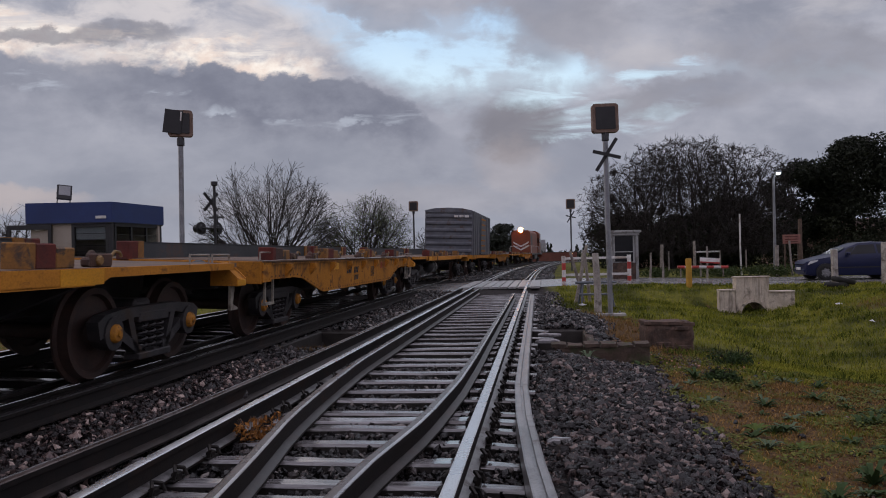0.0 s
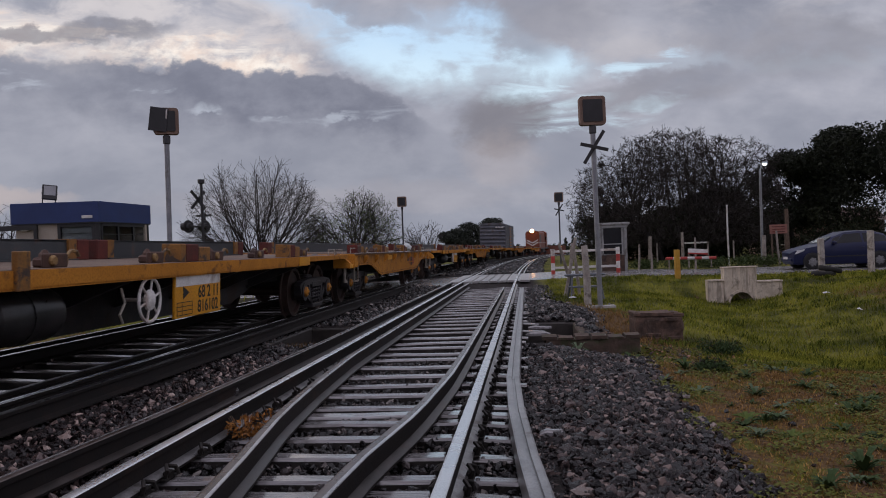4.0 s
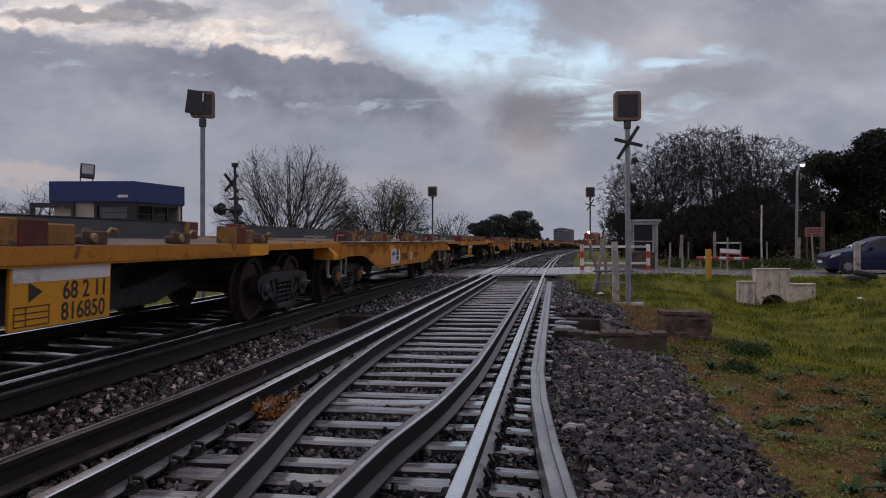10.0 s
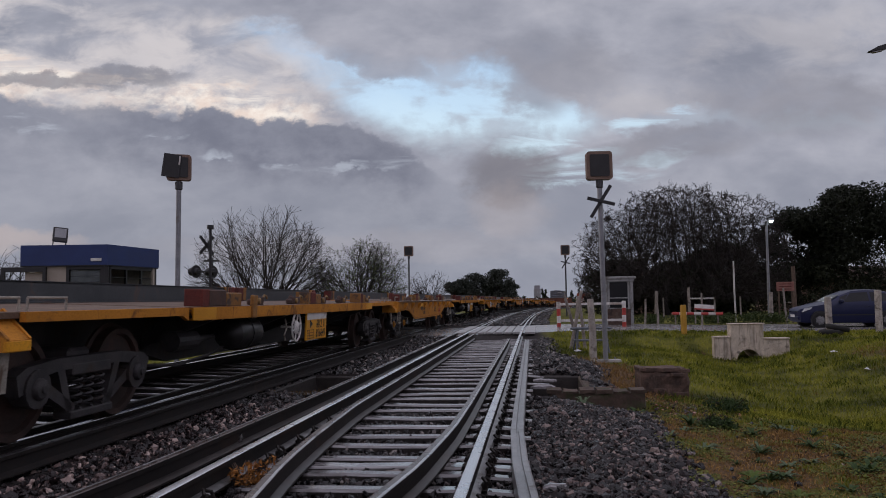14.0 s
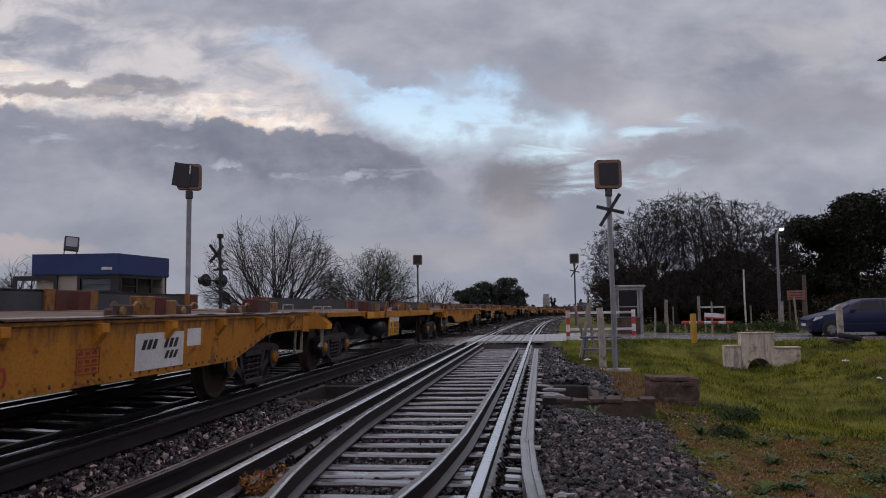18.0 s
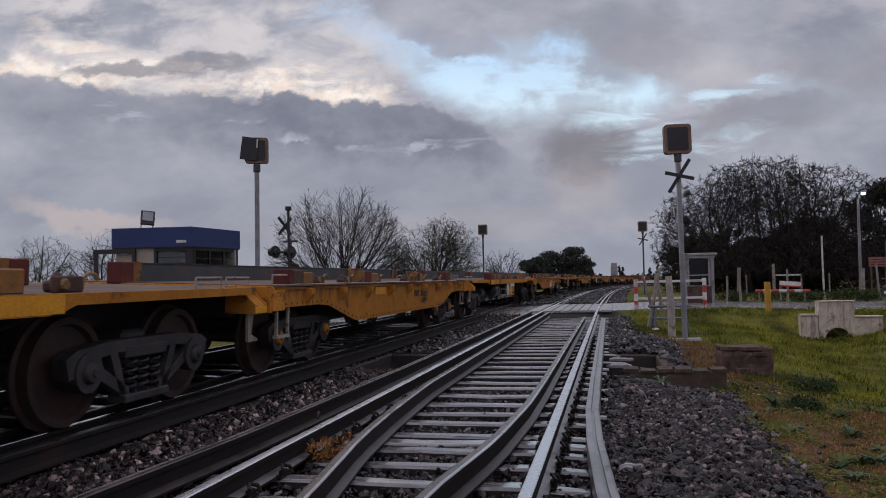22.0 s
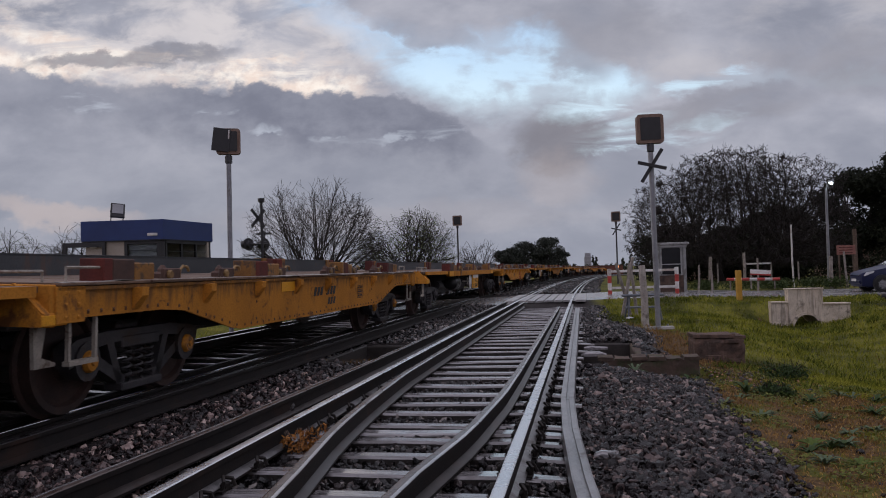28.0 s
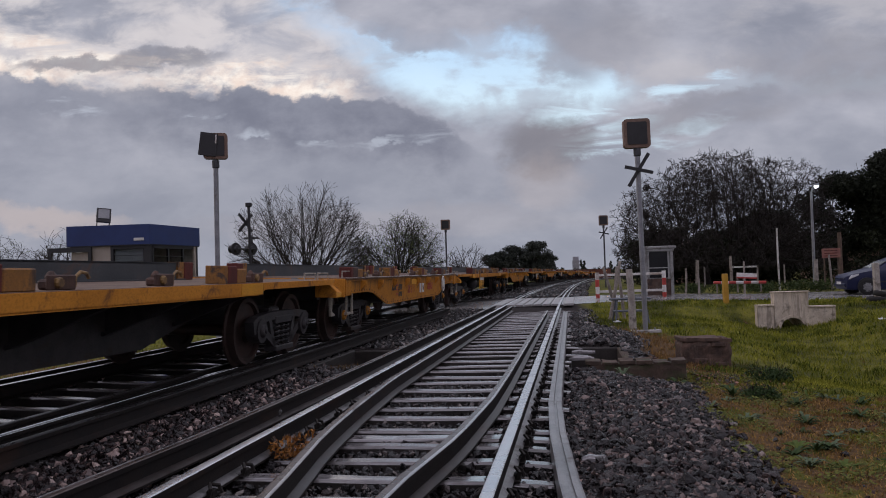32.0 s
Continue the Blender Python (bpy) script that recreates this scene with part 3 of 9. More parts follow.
def turf_colour(N, pos, sep):
    """Grass from fresh green to dry brown, in patches."""
    n1, n2, n3 = N.noise(pos, 0.42, 5, 0.6, 0.6), N.noise(pos, 1.7, 6, 0.65, 0.6), N.noise(pos, 26, 5, 0.65)
    fresh = N.mix(N.smooth(n2, 0.36, 0.64), (0.088, 0.094, 0.015), (0.172, 0.164, 0.030))
    deep = N.mix(N.smooth(n3, 0.3, 0.7), (0.026, 0.034, 0.007), (0.062, 0.067, 0.013))
    dry = N.mix(N.smooth(n3, 0.3, 0.7), (0.066, 0.037, 0.018), (0.172, 0.104, 0.046))
    grass = N.mix(N.smooth(n1, 0.46, 0.62), fresh, deep)
    grass = N.mix(N.math("MULTIPLY", N.math("SUBTRACT", 1.0, N.smooth(n3, 0.30, 0.5)), 0.6), grass, (0.35, 0.38, 0.3), "MULTIPLY")
    near = N.smooth(N.math("ADD", sep.outputs[1], N.math("MULTIPLY", sep.outputs[0], 0.45)), 8.6, 13.4)
    bank = N.math("MULTIPLY", N.smooth(sep.outputs[0], 7.0, 10.0), N.math("SUBTRACT", 1.0, N.smooth(sep.outputs[1], 21.0, 25.0)))
    n4 = N.noise(pos, 5.5, 5, 0.7, 0.6)
    amount = N.math("ADD", N.math("MULTIPLY", n2, 0.60), N.math("ADD", N.math("MULTIPLY", n1, 0.30), N.math("MULTIPLY", n4, 0.45)))
    amount = N.math("ADD", N.math("SUBTRACT", amount, N.math("MULTIPLY", near, 0.20)), N.math("MULTIPLY", bank, 0.22))
    soil = N.mix(N.smooth(N.noise(pos, 11.0, 5, 0.7, 0.4), 0.56, 0.66), dry, (0.035, 0.024, 0.016))
    # trodden, bare earth round the brick chamber and the parapet
    dx, dy = N.math("SUBTRACT", sep.outputs[0], 1.5), N.math("SUBTRACT", sep.outputs[1], 14.5)
    round_it = N.math("ADD", N.math("MULTIPLY", dx, dx), N.math("MULTIPLY", N.math("MULTIPLY", dy, dy), 0.11))
    amount = N.math("ADD", amount, N.math("MULTIPLY", N.math("SUBTRACT", 1.0, N.smooth(round_it, 0.2, 2.4)), 0.24))
    return N.mix(N.smooth(amount, 0.58, 0.67), grass, soil)


def build_ground():
    xs = [-900, -400, -200, -120, -80, -55, -40, -30, -24, -20, -17, -14.5, -12.5, -11] + [-10 + 0.35 * i for i in range(70)] + [15, 16, 17.5, 19.5, 22, 26, 32, 40, 55, 80, 120, 200, 400, 900]
    ys = [-60, -30, -15, -8, -4] + [-2 + 0.3 * i for i in range(116)] + [33.5, 34.5, 36, 38, 40, 43, 46, 50, 55, 60, 66, 73, 80, 90, 100, 115, 130, 150, 175, 200, 240, 300, 450, 800, 2500]
    vs = [(x, y, ground_z(x, y)) for y in ys for x in xs]
    n = len(xs)
    fs = [(j * n + i, j * n + i + 1, (j + 1) * n + i + 1, (j + 1) * n + i) for j in range(len(ys) - 1) for i in range(n - 1)]
    me = bpy.data.meshes.new("ground")
    me.from_pydata(vs, [], fs)
    me.shade_smooth()
    m = bpy.data.materials.new("grass_earth_and_grit")
    m.use_nodes = True
    N = Nodes(m.node_tree)
    b = N.t.nodes["Principled BSDF"]
    pos = N.add("ShaderNodeNewGeometry").outputs["Position"]
    sep = N.add("ShaderNodeSeparateXYZ")
    N.put(sep.inputs[0], pos)
    n2, n3 = N.noise(pos, 3.2, 6, 0.65, 0.5), N.noise(pos, 28, 5, 0.65)
    n4 = N.noise(pos, 90, 3, 0.6)
    turf = turf_colour(N, pos, sep)
    grit = N.mix(N.smooth(n4, 0.35, 0.65), (0.014, 0.012, 0.012), (0.045, 0.038, 0.036))
    past = N.math("MAXIMUM", N.math("SUBTRACT", sep.outputs[1], 23.0), 0.0)
    along_x = N.math("SUBTRACT", sep.outputs[0], N.math("MULTIPLY", N.math("MULTIPLY", past, past), 1 / 1900))
    edge = N.math("ADD", along_x, N.math("MULTIPLY", N.math("SUBTRACT", n2, 0.5), 0.9))
    edge = N.math("ADD", edge, N.math("MULTIPLY", N.smooth(sep.outputs[1], 15.5, 19.0), N.math("MULTIPLY", N.smooth(along_x, -0.4, 0.2), 0.85)))
    inside = N.math("MULTIPLY", N.math("SUBTRACT", 1.0, N.smooth(edge, 0.85, 1.40)), N.smooth(edge, -8.6, -7.6))
    col = N.mix(inside, turf, grit)
    # black bed between the goods track's rails: grease and the wagons' shade put into colour
    black_bed = N.math("MULTIPLY", N.smooth(edge, -6.6, -6.1), N.math("SUBTRACT", 1.0, N.smooth(edge, -4.25, -3.85)))
    col = N.mix(black_bed, col, (0.020, 0.019, 0.020))
    N.put(b.inputs["Base Color"], col)
    b.inputs["Roughness"].default_value = 0.9
    b.inputs["Specular IOR Level"].default_value = 0.15
    bp = N.add("ShaderNodeBump")
    bp.inputs["Strength"].default_value, bp.inputs["Distance"].default_value = 0.7, 0.03
    N.put(bp.inputs["Height"], N.math("ADD", n3, N.math("MULTIPLY", n4, 0.4)))
    N.put(b.inputs["Normal"], bp.outputs[0])
    me.materials.append(m)
    tagged(new("ground", me), "grassy, gritty ground with a shallow drain beside the line", "ground", kind="structure")


build_ground()


def along(fx, y0, y1, dz=0.0, step=1.5):
    n = max(2, int((y1 - y0) / step) + 1)
    return [(fx(y0 + (y1 - y0) * i / (n - 1)), y0 + (y1 - y0) * i / (n - 1), dip(y0 + (y1 - y0) * i / (n - 1)) + dz) for i in range(n)]


RAIL_BODY = [(-0.07, -0.16), (0.07, -0.16), (0.07, -0.148), (0.014, -0.125), (0.010, -0.045), (0.034, -0.034), (0.036, -0.006), (-0.036, -0.006), (-0.034, -0.034), (-0.010, -0.045), (-0.014, -0.125), (-0.07, -0.148)]
RAIL_HEAD = [(-0.036, -0.0055), (0.036, -0.0055), (0.0345, -0.003), (0.026, -0.0008), (0.0, 0.0), (-0.026, -0.0008), (-0.0345, -0.003)]


def rail(parent, points, head, name="rail", label=""):
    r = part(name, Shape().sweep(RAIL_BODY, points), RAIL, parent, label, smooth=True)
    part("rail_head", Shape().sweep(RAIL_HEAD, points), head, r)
    # paler strips over the foot: sky sheen put into their colour
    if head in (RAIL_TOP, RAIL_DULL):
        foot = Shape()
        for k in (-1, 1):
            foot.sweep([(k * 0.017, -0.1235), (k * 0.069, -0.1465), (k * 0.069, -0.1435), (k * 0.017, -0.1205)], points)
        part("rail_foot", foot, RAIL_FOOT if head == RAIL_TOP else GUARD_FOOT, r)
    if head == RAIL_DULL:
        # one edge of a guard rail's head is worn bright
        k = 1 if points[0][0] > MAIN_X else -1
        part("worn_edge", Shape().sweep([(k * 0.014, -0.003), (k * 0.0355, -0.004), (k * 0.034, -0.0008), (k * 0.015, 0.0012)], points), RAIL_WORN, r, "bright worn edge")
    return r


def curve_points(fx, keys, step=0.5):
    """Points along y, with offsets from fx eased between keys of (y, offset)."""
    out, y = [], keys[0][0]
    while y <= keys[-1][0] + 1e-6:
        for (ya, a), (yb, b) in zip(keys, keys[1:]):
            if ya <= y <= yb + 1e-6:
                t = (y - ya) / (yb - ya)
                out.append((fx(y) + a + (b - a) * t, y, dip(y)))
                break
        y += step if y < 45 else 2.5
    return out


main_track = thing("railway_track", "near railway track with shiny rails, guard rails and wet sleepers", "railway track", kind="structure")
half = GAUGE / 2
for s in (-1, 1):
    rail(main_track, along(lambda y: main_x(y) + s * half, -12, 240), RAIL_TOP, label="shiny running rail")
# guard rails: two inside that close in towards the near end, two outside that flare
rail(main_track, curve_points(main_x, [(0.5, 0.12), (3.2, -0.19), (4.0, -0.28), (5.2, -0.44), (6.3, -0.52), (8.0, -0.60), (24.4, -0.60)], 0.45), RAIL_DULL, "guard_rail", "dark guard rail, bent inwards")
rail(main_track, curve_points(main_x, [(0.5, 0.20), (3.2, 0.33), (4.0, 0.37), (5.2, 0.51), (6.7, 0.585), (8.2, 0.60), (21.5, 0.60)], 0.45), RAIL_DULL, "guard_rail", "dark guard rail, bent inwards")
rail(main_track, curve_points(main_x, [(-4, -1.50), (3.6, -1.42), (5.2, -1.33), (9.5, -1.26), (26, -1.22)], 0.45), RAIL_DULL, "guard_rail", "brown outer guard rail")
FLAT = [(-0.055, -0.15), (0.055, -0.15), (0.055, -0.004), (0.045, 0.0), (0.012, 0.0), (0.010, -0.02), (-0.010, -0.02), (-0.012, 0.0), (-0.045, 0.0), (-0.055, -0.004)]
outer = curve_points(main_x, [(0.5, 1.52), (3.3, 1.34), (4.1, 1.27), (5.3, 1.19), (6.5, 1.145), (8.3, 1.135), (20.5, 1.11)], 0.4)
part("guard_rail", Shape().sweep(FLAT, outer), RAIL_SILVER, main_track, "grey double guard rail, flared at its near end", smooth=False)
for side, keys in ((-1, [(31.0, 0.60), (33, 0.70), (58, 0.70), (62, 0.45)]), (1, [(31.0, 0.60), (33, 0.70), (58, 0.70), (62, 0.45)]), (1, [(31.0, 1.05), (60, 1.05), (63, 1.25)]), (-1, [(31.0, 1.08), (60, 1.08)])):
    rail(main_track, curve_points(main_x, [(y, side * o) for y, o in keys], 0.8), RAIL_DULL, "guard_rail", "guard rail beyond the crossing")

goods_track = thing("railway_track", "canted goods track under the passing wagons, wet rails", "railway track", kind="structure")
slope = math.tan(radians(CANT))


def goods_rail(off, head, y0, y1, name="rail", label=""):
    lift = max(0.0, (half - off)) * slope
    pts = [(p[0] + off, p[1], p[2] + lift * (1 - sstep(60, 110, p[1]))) for p in along(train_x, y0, y1)]
    rail(goods_track, pts, head, name, label)


goods_rail(half, RAIL_GOODS, -30, 240, label="shiny running rail")
goods_rail(-half, RAIL_GOODS, -30, 240, label="shiny running rail")
goods_rail(half + 0.30, RAIL_BLACK, -30, 24, "guard_rail")
goods_rail(half - 0.26, RAIL_BLACK, -30, 24, "guard_rail")
goods_rail(-half - 0.30, RAIL_GOODS, -30, 24, "guard_rail")

# ---- the goods train ----
SIDE, DECK = 1.40, 1.07      # half a wagon's width, the deck above the rails
PAIR, LEN_A, LEN_B = 28.3, 13.4, 14.8
AXLE_R = 0.44


def travelled(t):
    """How far the train has run, from its place at the start."""
    return -4.877e-4 * t ** 3 + 0.025404 * t ** 2 + 8.61291 * t + 0.2274


def on_track(y):
    """The pose of a vehicle whose middle stands at y on the goods track."""
    yaw = -math.degrees(math.atan((train_x(y + 3) - train_x(y - 3)) / 6))
    fade = 1 - sstep(60, 110, y)
    return pose(train_x(y), y, dip(max(y, 0)) + half * slope * fade, 0, CANT * fade, yaw)


def wheelset_shape():
    s = Shape().tube([(-1.06, 0, 0), (1.06, 0, 0)], 0.075, 10)
    for k in (-1, 1):
        prof = [(0.09, -0.09), (0.14, -0.09), (0.16, -0.045), (0.35, -0.02), (0.37, -0.065), (0.425, -0.065), (AXLE_R - 0.005, 0.03), (0.47, 0.045), (0.47, 0.07), (0.37, 0.07), (0.35, 0.03), (0.16, 0.05), (0.14, 0.08), (0.09, 0.08)]
        s.lathe([(r, -k * h) for r, h in prof], 36, "x", (k * half, 0, 0), closed=True)
    return s


def side_frame_shape():
    """A cast bogie side: top bar, slanted arms, spring pocket and axle boxes, in the y z plane."""
    s = Shape()
    a, b = -0.06, 0.06
    top = [(-0.98, 0.40), (-1.02, 0.56), (-0.90, 0.62), (-0.52, 0.66), (0.52, 0.66), (0.90, 0.62), (1.02, 0.56), (0.98, 0.40), (0.80, 0.44), (0.76, 0.52), (0.46, 0.56), (-0.46, 0.56), (-0.76, 0.52), (-0.80, 0.44)]
    s.prism(top, a, b, "x")
    for k in (-1, 1):
        s.prism([(k * 0.86, 0.50), (k * 0.76, 0.56), (k * 0.22, 0.25), (k * 0.22, 0.15)], a * 0.8, b * 0.8, "x")
        s.prism([(k * 0.50, 0.60), (k * 0.40, 0.60), (k * 0.25, 0.20), (k * 0.34, 0.20)], a * 0.8, b * 0.8, "x")
        s.lathe([(0.0, -0.09), (0.15, -0.09), (0.16, -0.02), (0.16, 0.08), (0.0, 0.08)], 14, "x", (0, k * 0.77, AXLE_R))
    s.box(-0.09, 0.09, -0.32, 0.32, 0.13, 0.20, 0.01)
    s.box(-0.05, 0.07, -0.30, 0.30, 0.50, 0.60, 0.01)
    return s


WHEELSET = wheelset_shape().mesh("wheelset", True)
WHEELSET.materials.append(WHEEL)
FRAME = side_frame_shape().mesh("side_frame")
FRAME.materials.append(BLACKIRON)


SPRING = Shape().tube([(0.055 * math.cos(0.7 * i), 0.055 * math.sin(0.7 * i), 0.20 + 0.0072 * i) for i in range(43)], 0.013, 5).mesh("spring", True)
SPRING.materials.append(BLACKIRON)
CAP = Shape().lathe([(0.0, 0.052), (0.03, 0.052), (0.035, 0.036), (0.072, 0.030), (0.088, 0.012), (0.092, -0.03)], 16, "x").mesh("bearing_cap", True)
CAPPAINT = surface("greasy_ochre_cap", (0.38, 0.15, 0.012), (0.56, 0.235, 0.018), 8, 0.5, 0.0, 0.1, 60, (0.09, 0.05, 0.03), 0.45, 7)
CAP_YELLOW, CAP_GREY = CAP, CAP.copy()
CAP_YELLOW.materials.append(CAPPAINT)
CAP_GREY.materials.append(BLACKIRON)


def bogie(parent, y, cap):
    s = Shape().box(-1.0, 1.0, -0.16, 0.16, 0.42, 0.72, 0.03)
    s.box(-0.7, 0.7, -0.72, -0.62, 0.40, 0.50).box(-0.7, 0.7, 0.62, 0.72, 0.40, 0.50)
    b = part("bogie", s, BLACKIRON, parent, at=pose(0, y, 0))
    for k in (-1, 1):
        part("side_frame", FRAME, None, b, at=pose(k * 1.06, 0, 0))
        for j in (-0.17, 0.0, 0.17):
            part("spring", SPRING, None, b, at=pose(k * 1.07, j, 0))
        for j in (-1, 1):
            part("bearing_cap", cap, None, b, at=pose(k * 1.15, j * 0.77, AXLE_R, 0, 0, 0 if k > 0 else 180))
    for j in (-1, 1):
        part("wheelset", WHEELSET, None, b, at=pose(0, j * 0.77, AXLE_R))
    return b


def coupler(parent, y, way):
    s = Shape().box(-0.11, 0.11, min(y, y + 0.75 * way), max(y, y + 0.75 * way), 0.72, 0.90, 0.02)
    s.box(-0.17, 0.15, min(y + 0.55 * way, y + 0.85 * way), max(y + 0.55 * way, y + 0.85 * way), 0.66, 0.97, 0.04)
    part("coupler", s, BLACKIRON, parent)
    hose = Shape().tube([(0.35, y, 0.78), (0.38, y + 0.25 * way, 0.62), (0.36, y + 0.5 * way, 0.48), (0.30, y + 0.75 * way, 0.52)], 0.022, 6)
    part("brake_hose", hose, BLACKIRON, parent)


def grab_iron(parent, x, y0, y1, z0, h=0.13):
    part("grab_iron", Shape().tube([(x, y0, z0), (x, y0, z0 + h), (x, y1, z0 + h), (x, y1, z0)], 0.012, 6), HOOK, parent, "thin pale grab iron")


def steps(parent, x, y, z0, z1):
    """A hanging step of flat bar."""
    s = Shape().box(x - 0.03, x, y - 0.17, y - 0.14, z0, z1).box(x - 0.03, x, y + 0.14, y + 0.17, z0, z1).box(x - 0.05, x + 0.01, y - 0.17, y + 0.17, z0 - 0.02, z0 + 0.015)
    part("step", s, HOOK, parent, "pale steel step")


def rivet_rows(s, x, lines, gap=0.16):
    """Rivet heads, small pyramids, along lines of (y0, z0, y1, z1)."""
    for y0, z0, y1, z1 in lines:
        n = int(math.hypot(y1 - y0, z1 - z0) / gap)
        for i in range(n + 1):
            t = i / max(1, n)
            y, z, r = y0 + (y1 - y0) * t, z0 + (z1 - z0) * t, 0.016
            k = 1 if x > 0 else -1
            s.add([(x, y - r, z - r), (x, y + r, z - r), (x, y + r, z + r), (x, y - r, z + r), (x + 0.012 * k, y, z)], [(0, 1, 4), (1, 2, 4), (2, 3, 4), (3, 0, 4)])
    return s


TANK = surface("shiny_black_tank", (0.02, 0.02, 0.021), (0.035, 0.034, 0.034), 4, 0.22, 0.3, 0.05, 60, rough2=0.4)
DECKRUST = surface("dark_rusty_block", (0.05, 0.026, 0.02), (0.10, 0.05, 0.035), 4, 0.6, 0.0, 0.2, 50)
HANDLE = surface("worn_ochre_handle", (0.20, 0.12, 0.04), (0.32, 0.20, 0.08), 6, 0.5, 0.1, 0.1, 60, (0.07, 0.045, 0.03), 0.45, 5)
HOOK = surface("pale_worn_hook", (0.26, 0.24, 0.21), (0.40, 0.36, 0.30), 6, 0.45, 0.1, 0.1, 60, (0.10, 0.06, 0.04), 0.4, 5)
LOCKPAINT = surface("dirty_ochre_paint", (0.22, 0.10, 0.022), (0.34, 0.155, 0.028), 5, 0.55, 0.0, 0.1, 60, (0.06, 0.04, 0.03), 0.55, 5)


def lock_hook(parent, x, y, z):
    """A folding twist-lock: dark housing between two cheeks, a cone and a bent handle."""
    s = Shape().box(x - 0.08, x + 0.08, y - 0.13, y + 0.10, z, z + 0.085, 0.02)
    s.box(x + 0.05, x + 0.085, y - 0.20, y + 0.12, z, z + 0.12, 0.01)
    s.lathe([(0.0, 0.15), (0.02, 0.145), (0.045, 0.11), (0.05, 0.08)], 8, "z", (x - 0.02, y - 0.04, z))
    lock = part("twist_lock", s, DECKRUST, parent, "dark rusty folding twist-lock")
    h = Shape().tube([(x + 0.06, y + 0.13, z + 0.02), (x + 0.06, y + 0.14, z + 0.10), (x + 0.06, y + 0.20, z + 0.14), (x + 0.06, y + 0.28, z + 0.13), (x + 0.06, y + 0.31, z + 0.09)], 0.015, 6)
    part("handle", h, HANDLE, lock, "worn ochre bent handle")
    part("pivot", Shape().lathe([(0, 0.03), (0.035, 0.03), (0.045, 0.015), (0.045, 0.0)], 10, "x", (x + 0.085, y - 0.10, z + 0.06)), HANDLE, lock)


def deck_gear(w, y_span, seed, plan):
    """What stands on a deck: grey guide beams along the far side, locating blocks and twist-locks on the near side."""
    rng = random.Random(seed)
    z = DECK
    for y0, y1, x in plan["beams"]:
        s = Shape().box(x - 0.05, x + 0.05, y0, y1, z, z + 0.25, 0.008).box(x - 0.11, x + 0.05, y0, y1, z + 0.225, z + 0.25).box(x - 0.11, x + 0.11, y0, y1, z, z + 0.02)
        part("guide_beam", s, GREYBEAM, w, "long grey steel guide beam")
        for ye, k in ((y0, -1), (y1, 1)):
            part("beam_end", Shape().box(x - 0.10, x + 0.09, min(ye, ye + 0.26 * k), max(ye, ye + 0.26 * k), z, z + 0.255, 0.012), REDBROWN, w)
            part("beam_end_band", Shape().box(x - 0.09, x + 0.08, min(ye - 0.16 * k, ye), max(ye - 0.16 * k, ye), z, z + 0.258), LOCKPAINT, w)
    for y, length, x, col in plan["blocks"]:
        a, b = y - length / 2, y + length / 2
        c1, c2 = a + 0.16 * length, a + 0.58 * length
        part("locating_block", Shape().box(x - 0.11, x + 0.11, c1, c2, z, z + 0.20, 0.012), (REDBROWN, DECKRUST)[col], w)
        part("block_end", Shape().box(x - 0.112, x + 0.112, a, c1, z, z + 0.203, 0.008), (LOCKPAINT, REDBROWN)[col], w)
        part("block_end", Shape().box(x - 0.105, x + 0.105, c2, b, z, z + 0.17, 0.012), LOCKPAINT, w)
    for y, x in plan["locks"]:
        lock_hook(w, x, y, z)


RUSTDOT = surface("rusty_rivet", (0.07, 0.028, 0.012), (0.14, 0.055, 0.015), 9, 0.6, 0.0, 0.0)


def grimy_sill():
    """The yellow paint with dark grime that has run down from the deck's edge."""
    m = YELLOW.copy()
    m.name = "grimy_yellow_sill"
    N = Nodes(m.node_tree)
    b = N.t.nodes["Principled BSDF"]
    base = b.inputs["Base Color"].links[0].from_socket
    sep = N.add("ShaderNodeSeparateXYZ")
    N.put(sep.inputs[0], N.add("ShaderNodeTexCoord").outputs["Object"])
    shift = N.math("MULTIPLY", N.add("ShaderNodeObjectInfo").outputs["Random"], 53.0)
    com = N.add("ShaderNodeCombineXYZ")
    N.put(com.inputs[0], N.math("ADD", N.math("MULTIPLY", sep.outputs[1], 9.0), shift))
    N.put(com.inputs[1], N.math("MULTIPLY", sep.outputs[2], 0.9))
    run = N.noise(com.outputs[0], 1.0, 6, 0.65, 0.2)
    # runs start at the deck and thin out below
    reach = N.smooth(N.math("ADD", sep.outputs[2], N.math("MULTIPLY", N.math("SUBTRACT", run, 0.5), 0.9)), 0.86, 1.10)
    col = N.mix(N.math("MULTIPLY", reach, 0.72), base, (0.085, 0.052, 0.030))
    N.put(b.inputs["Base Color"], col)
    return m


SILLPAINT = grimy_sill()


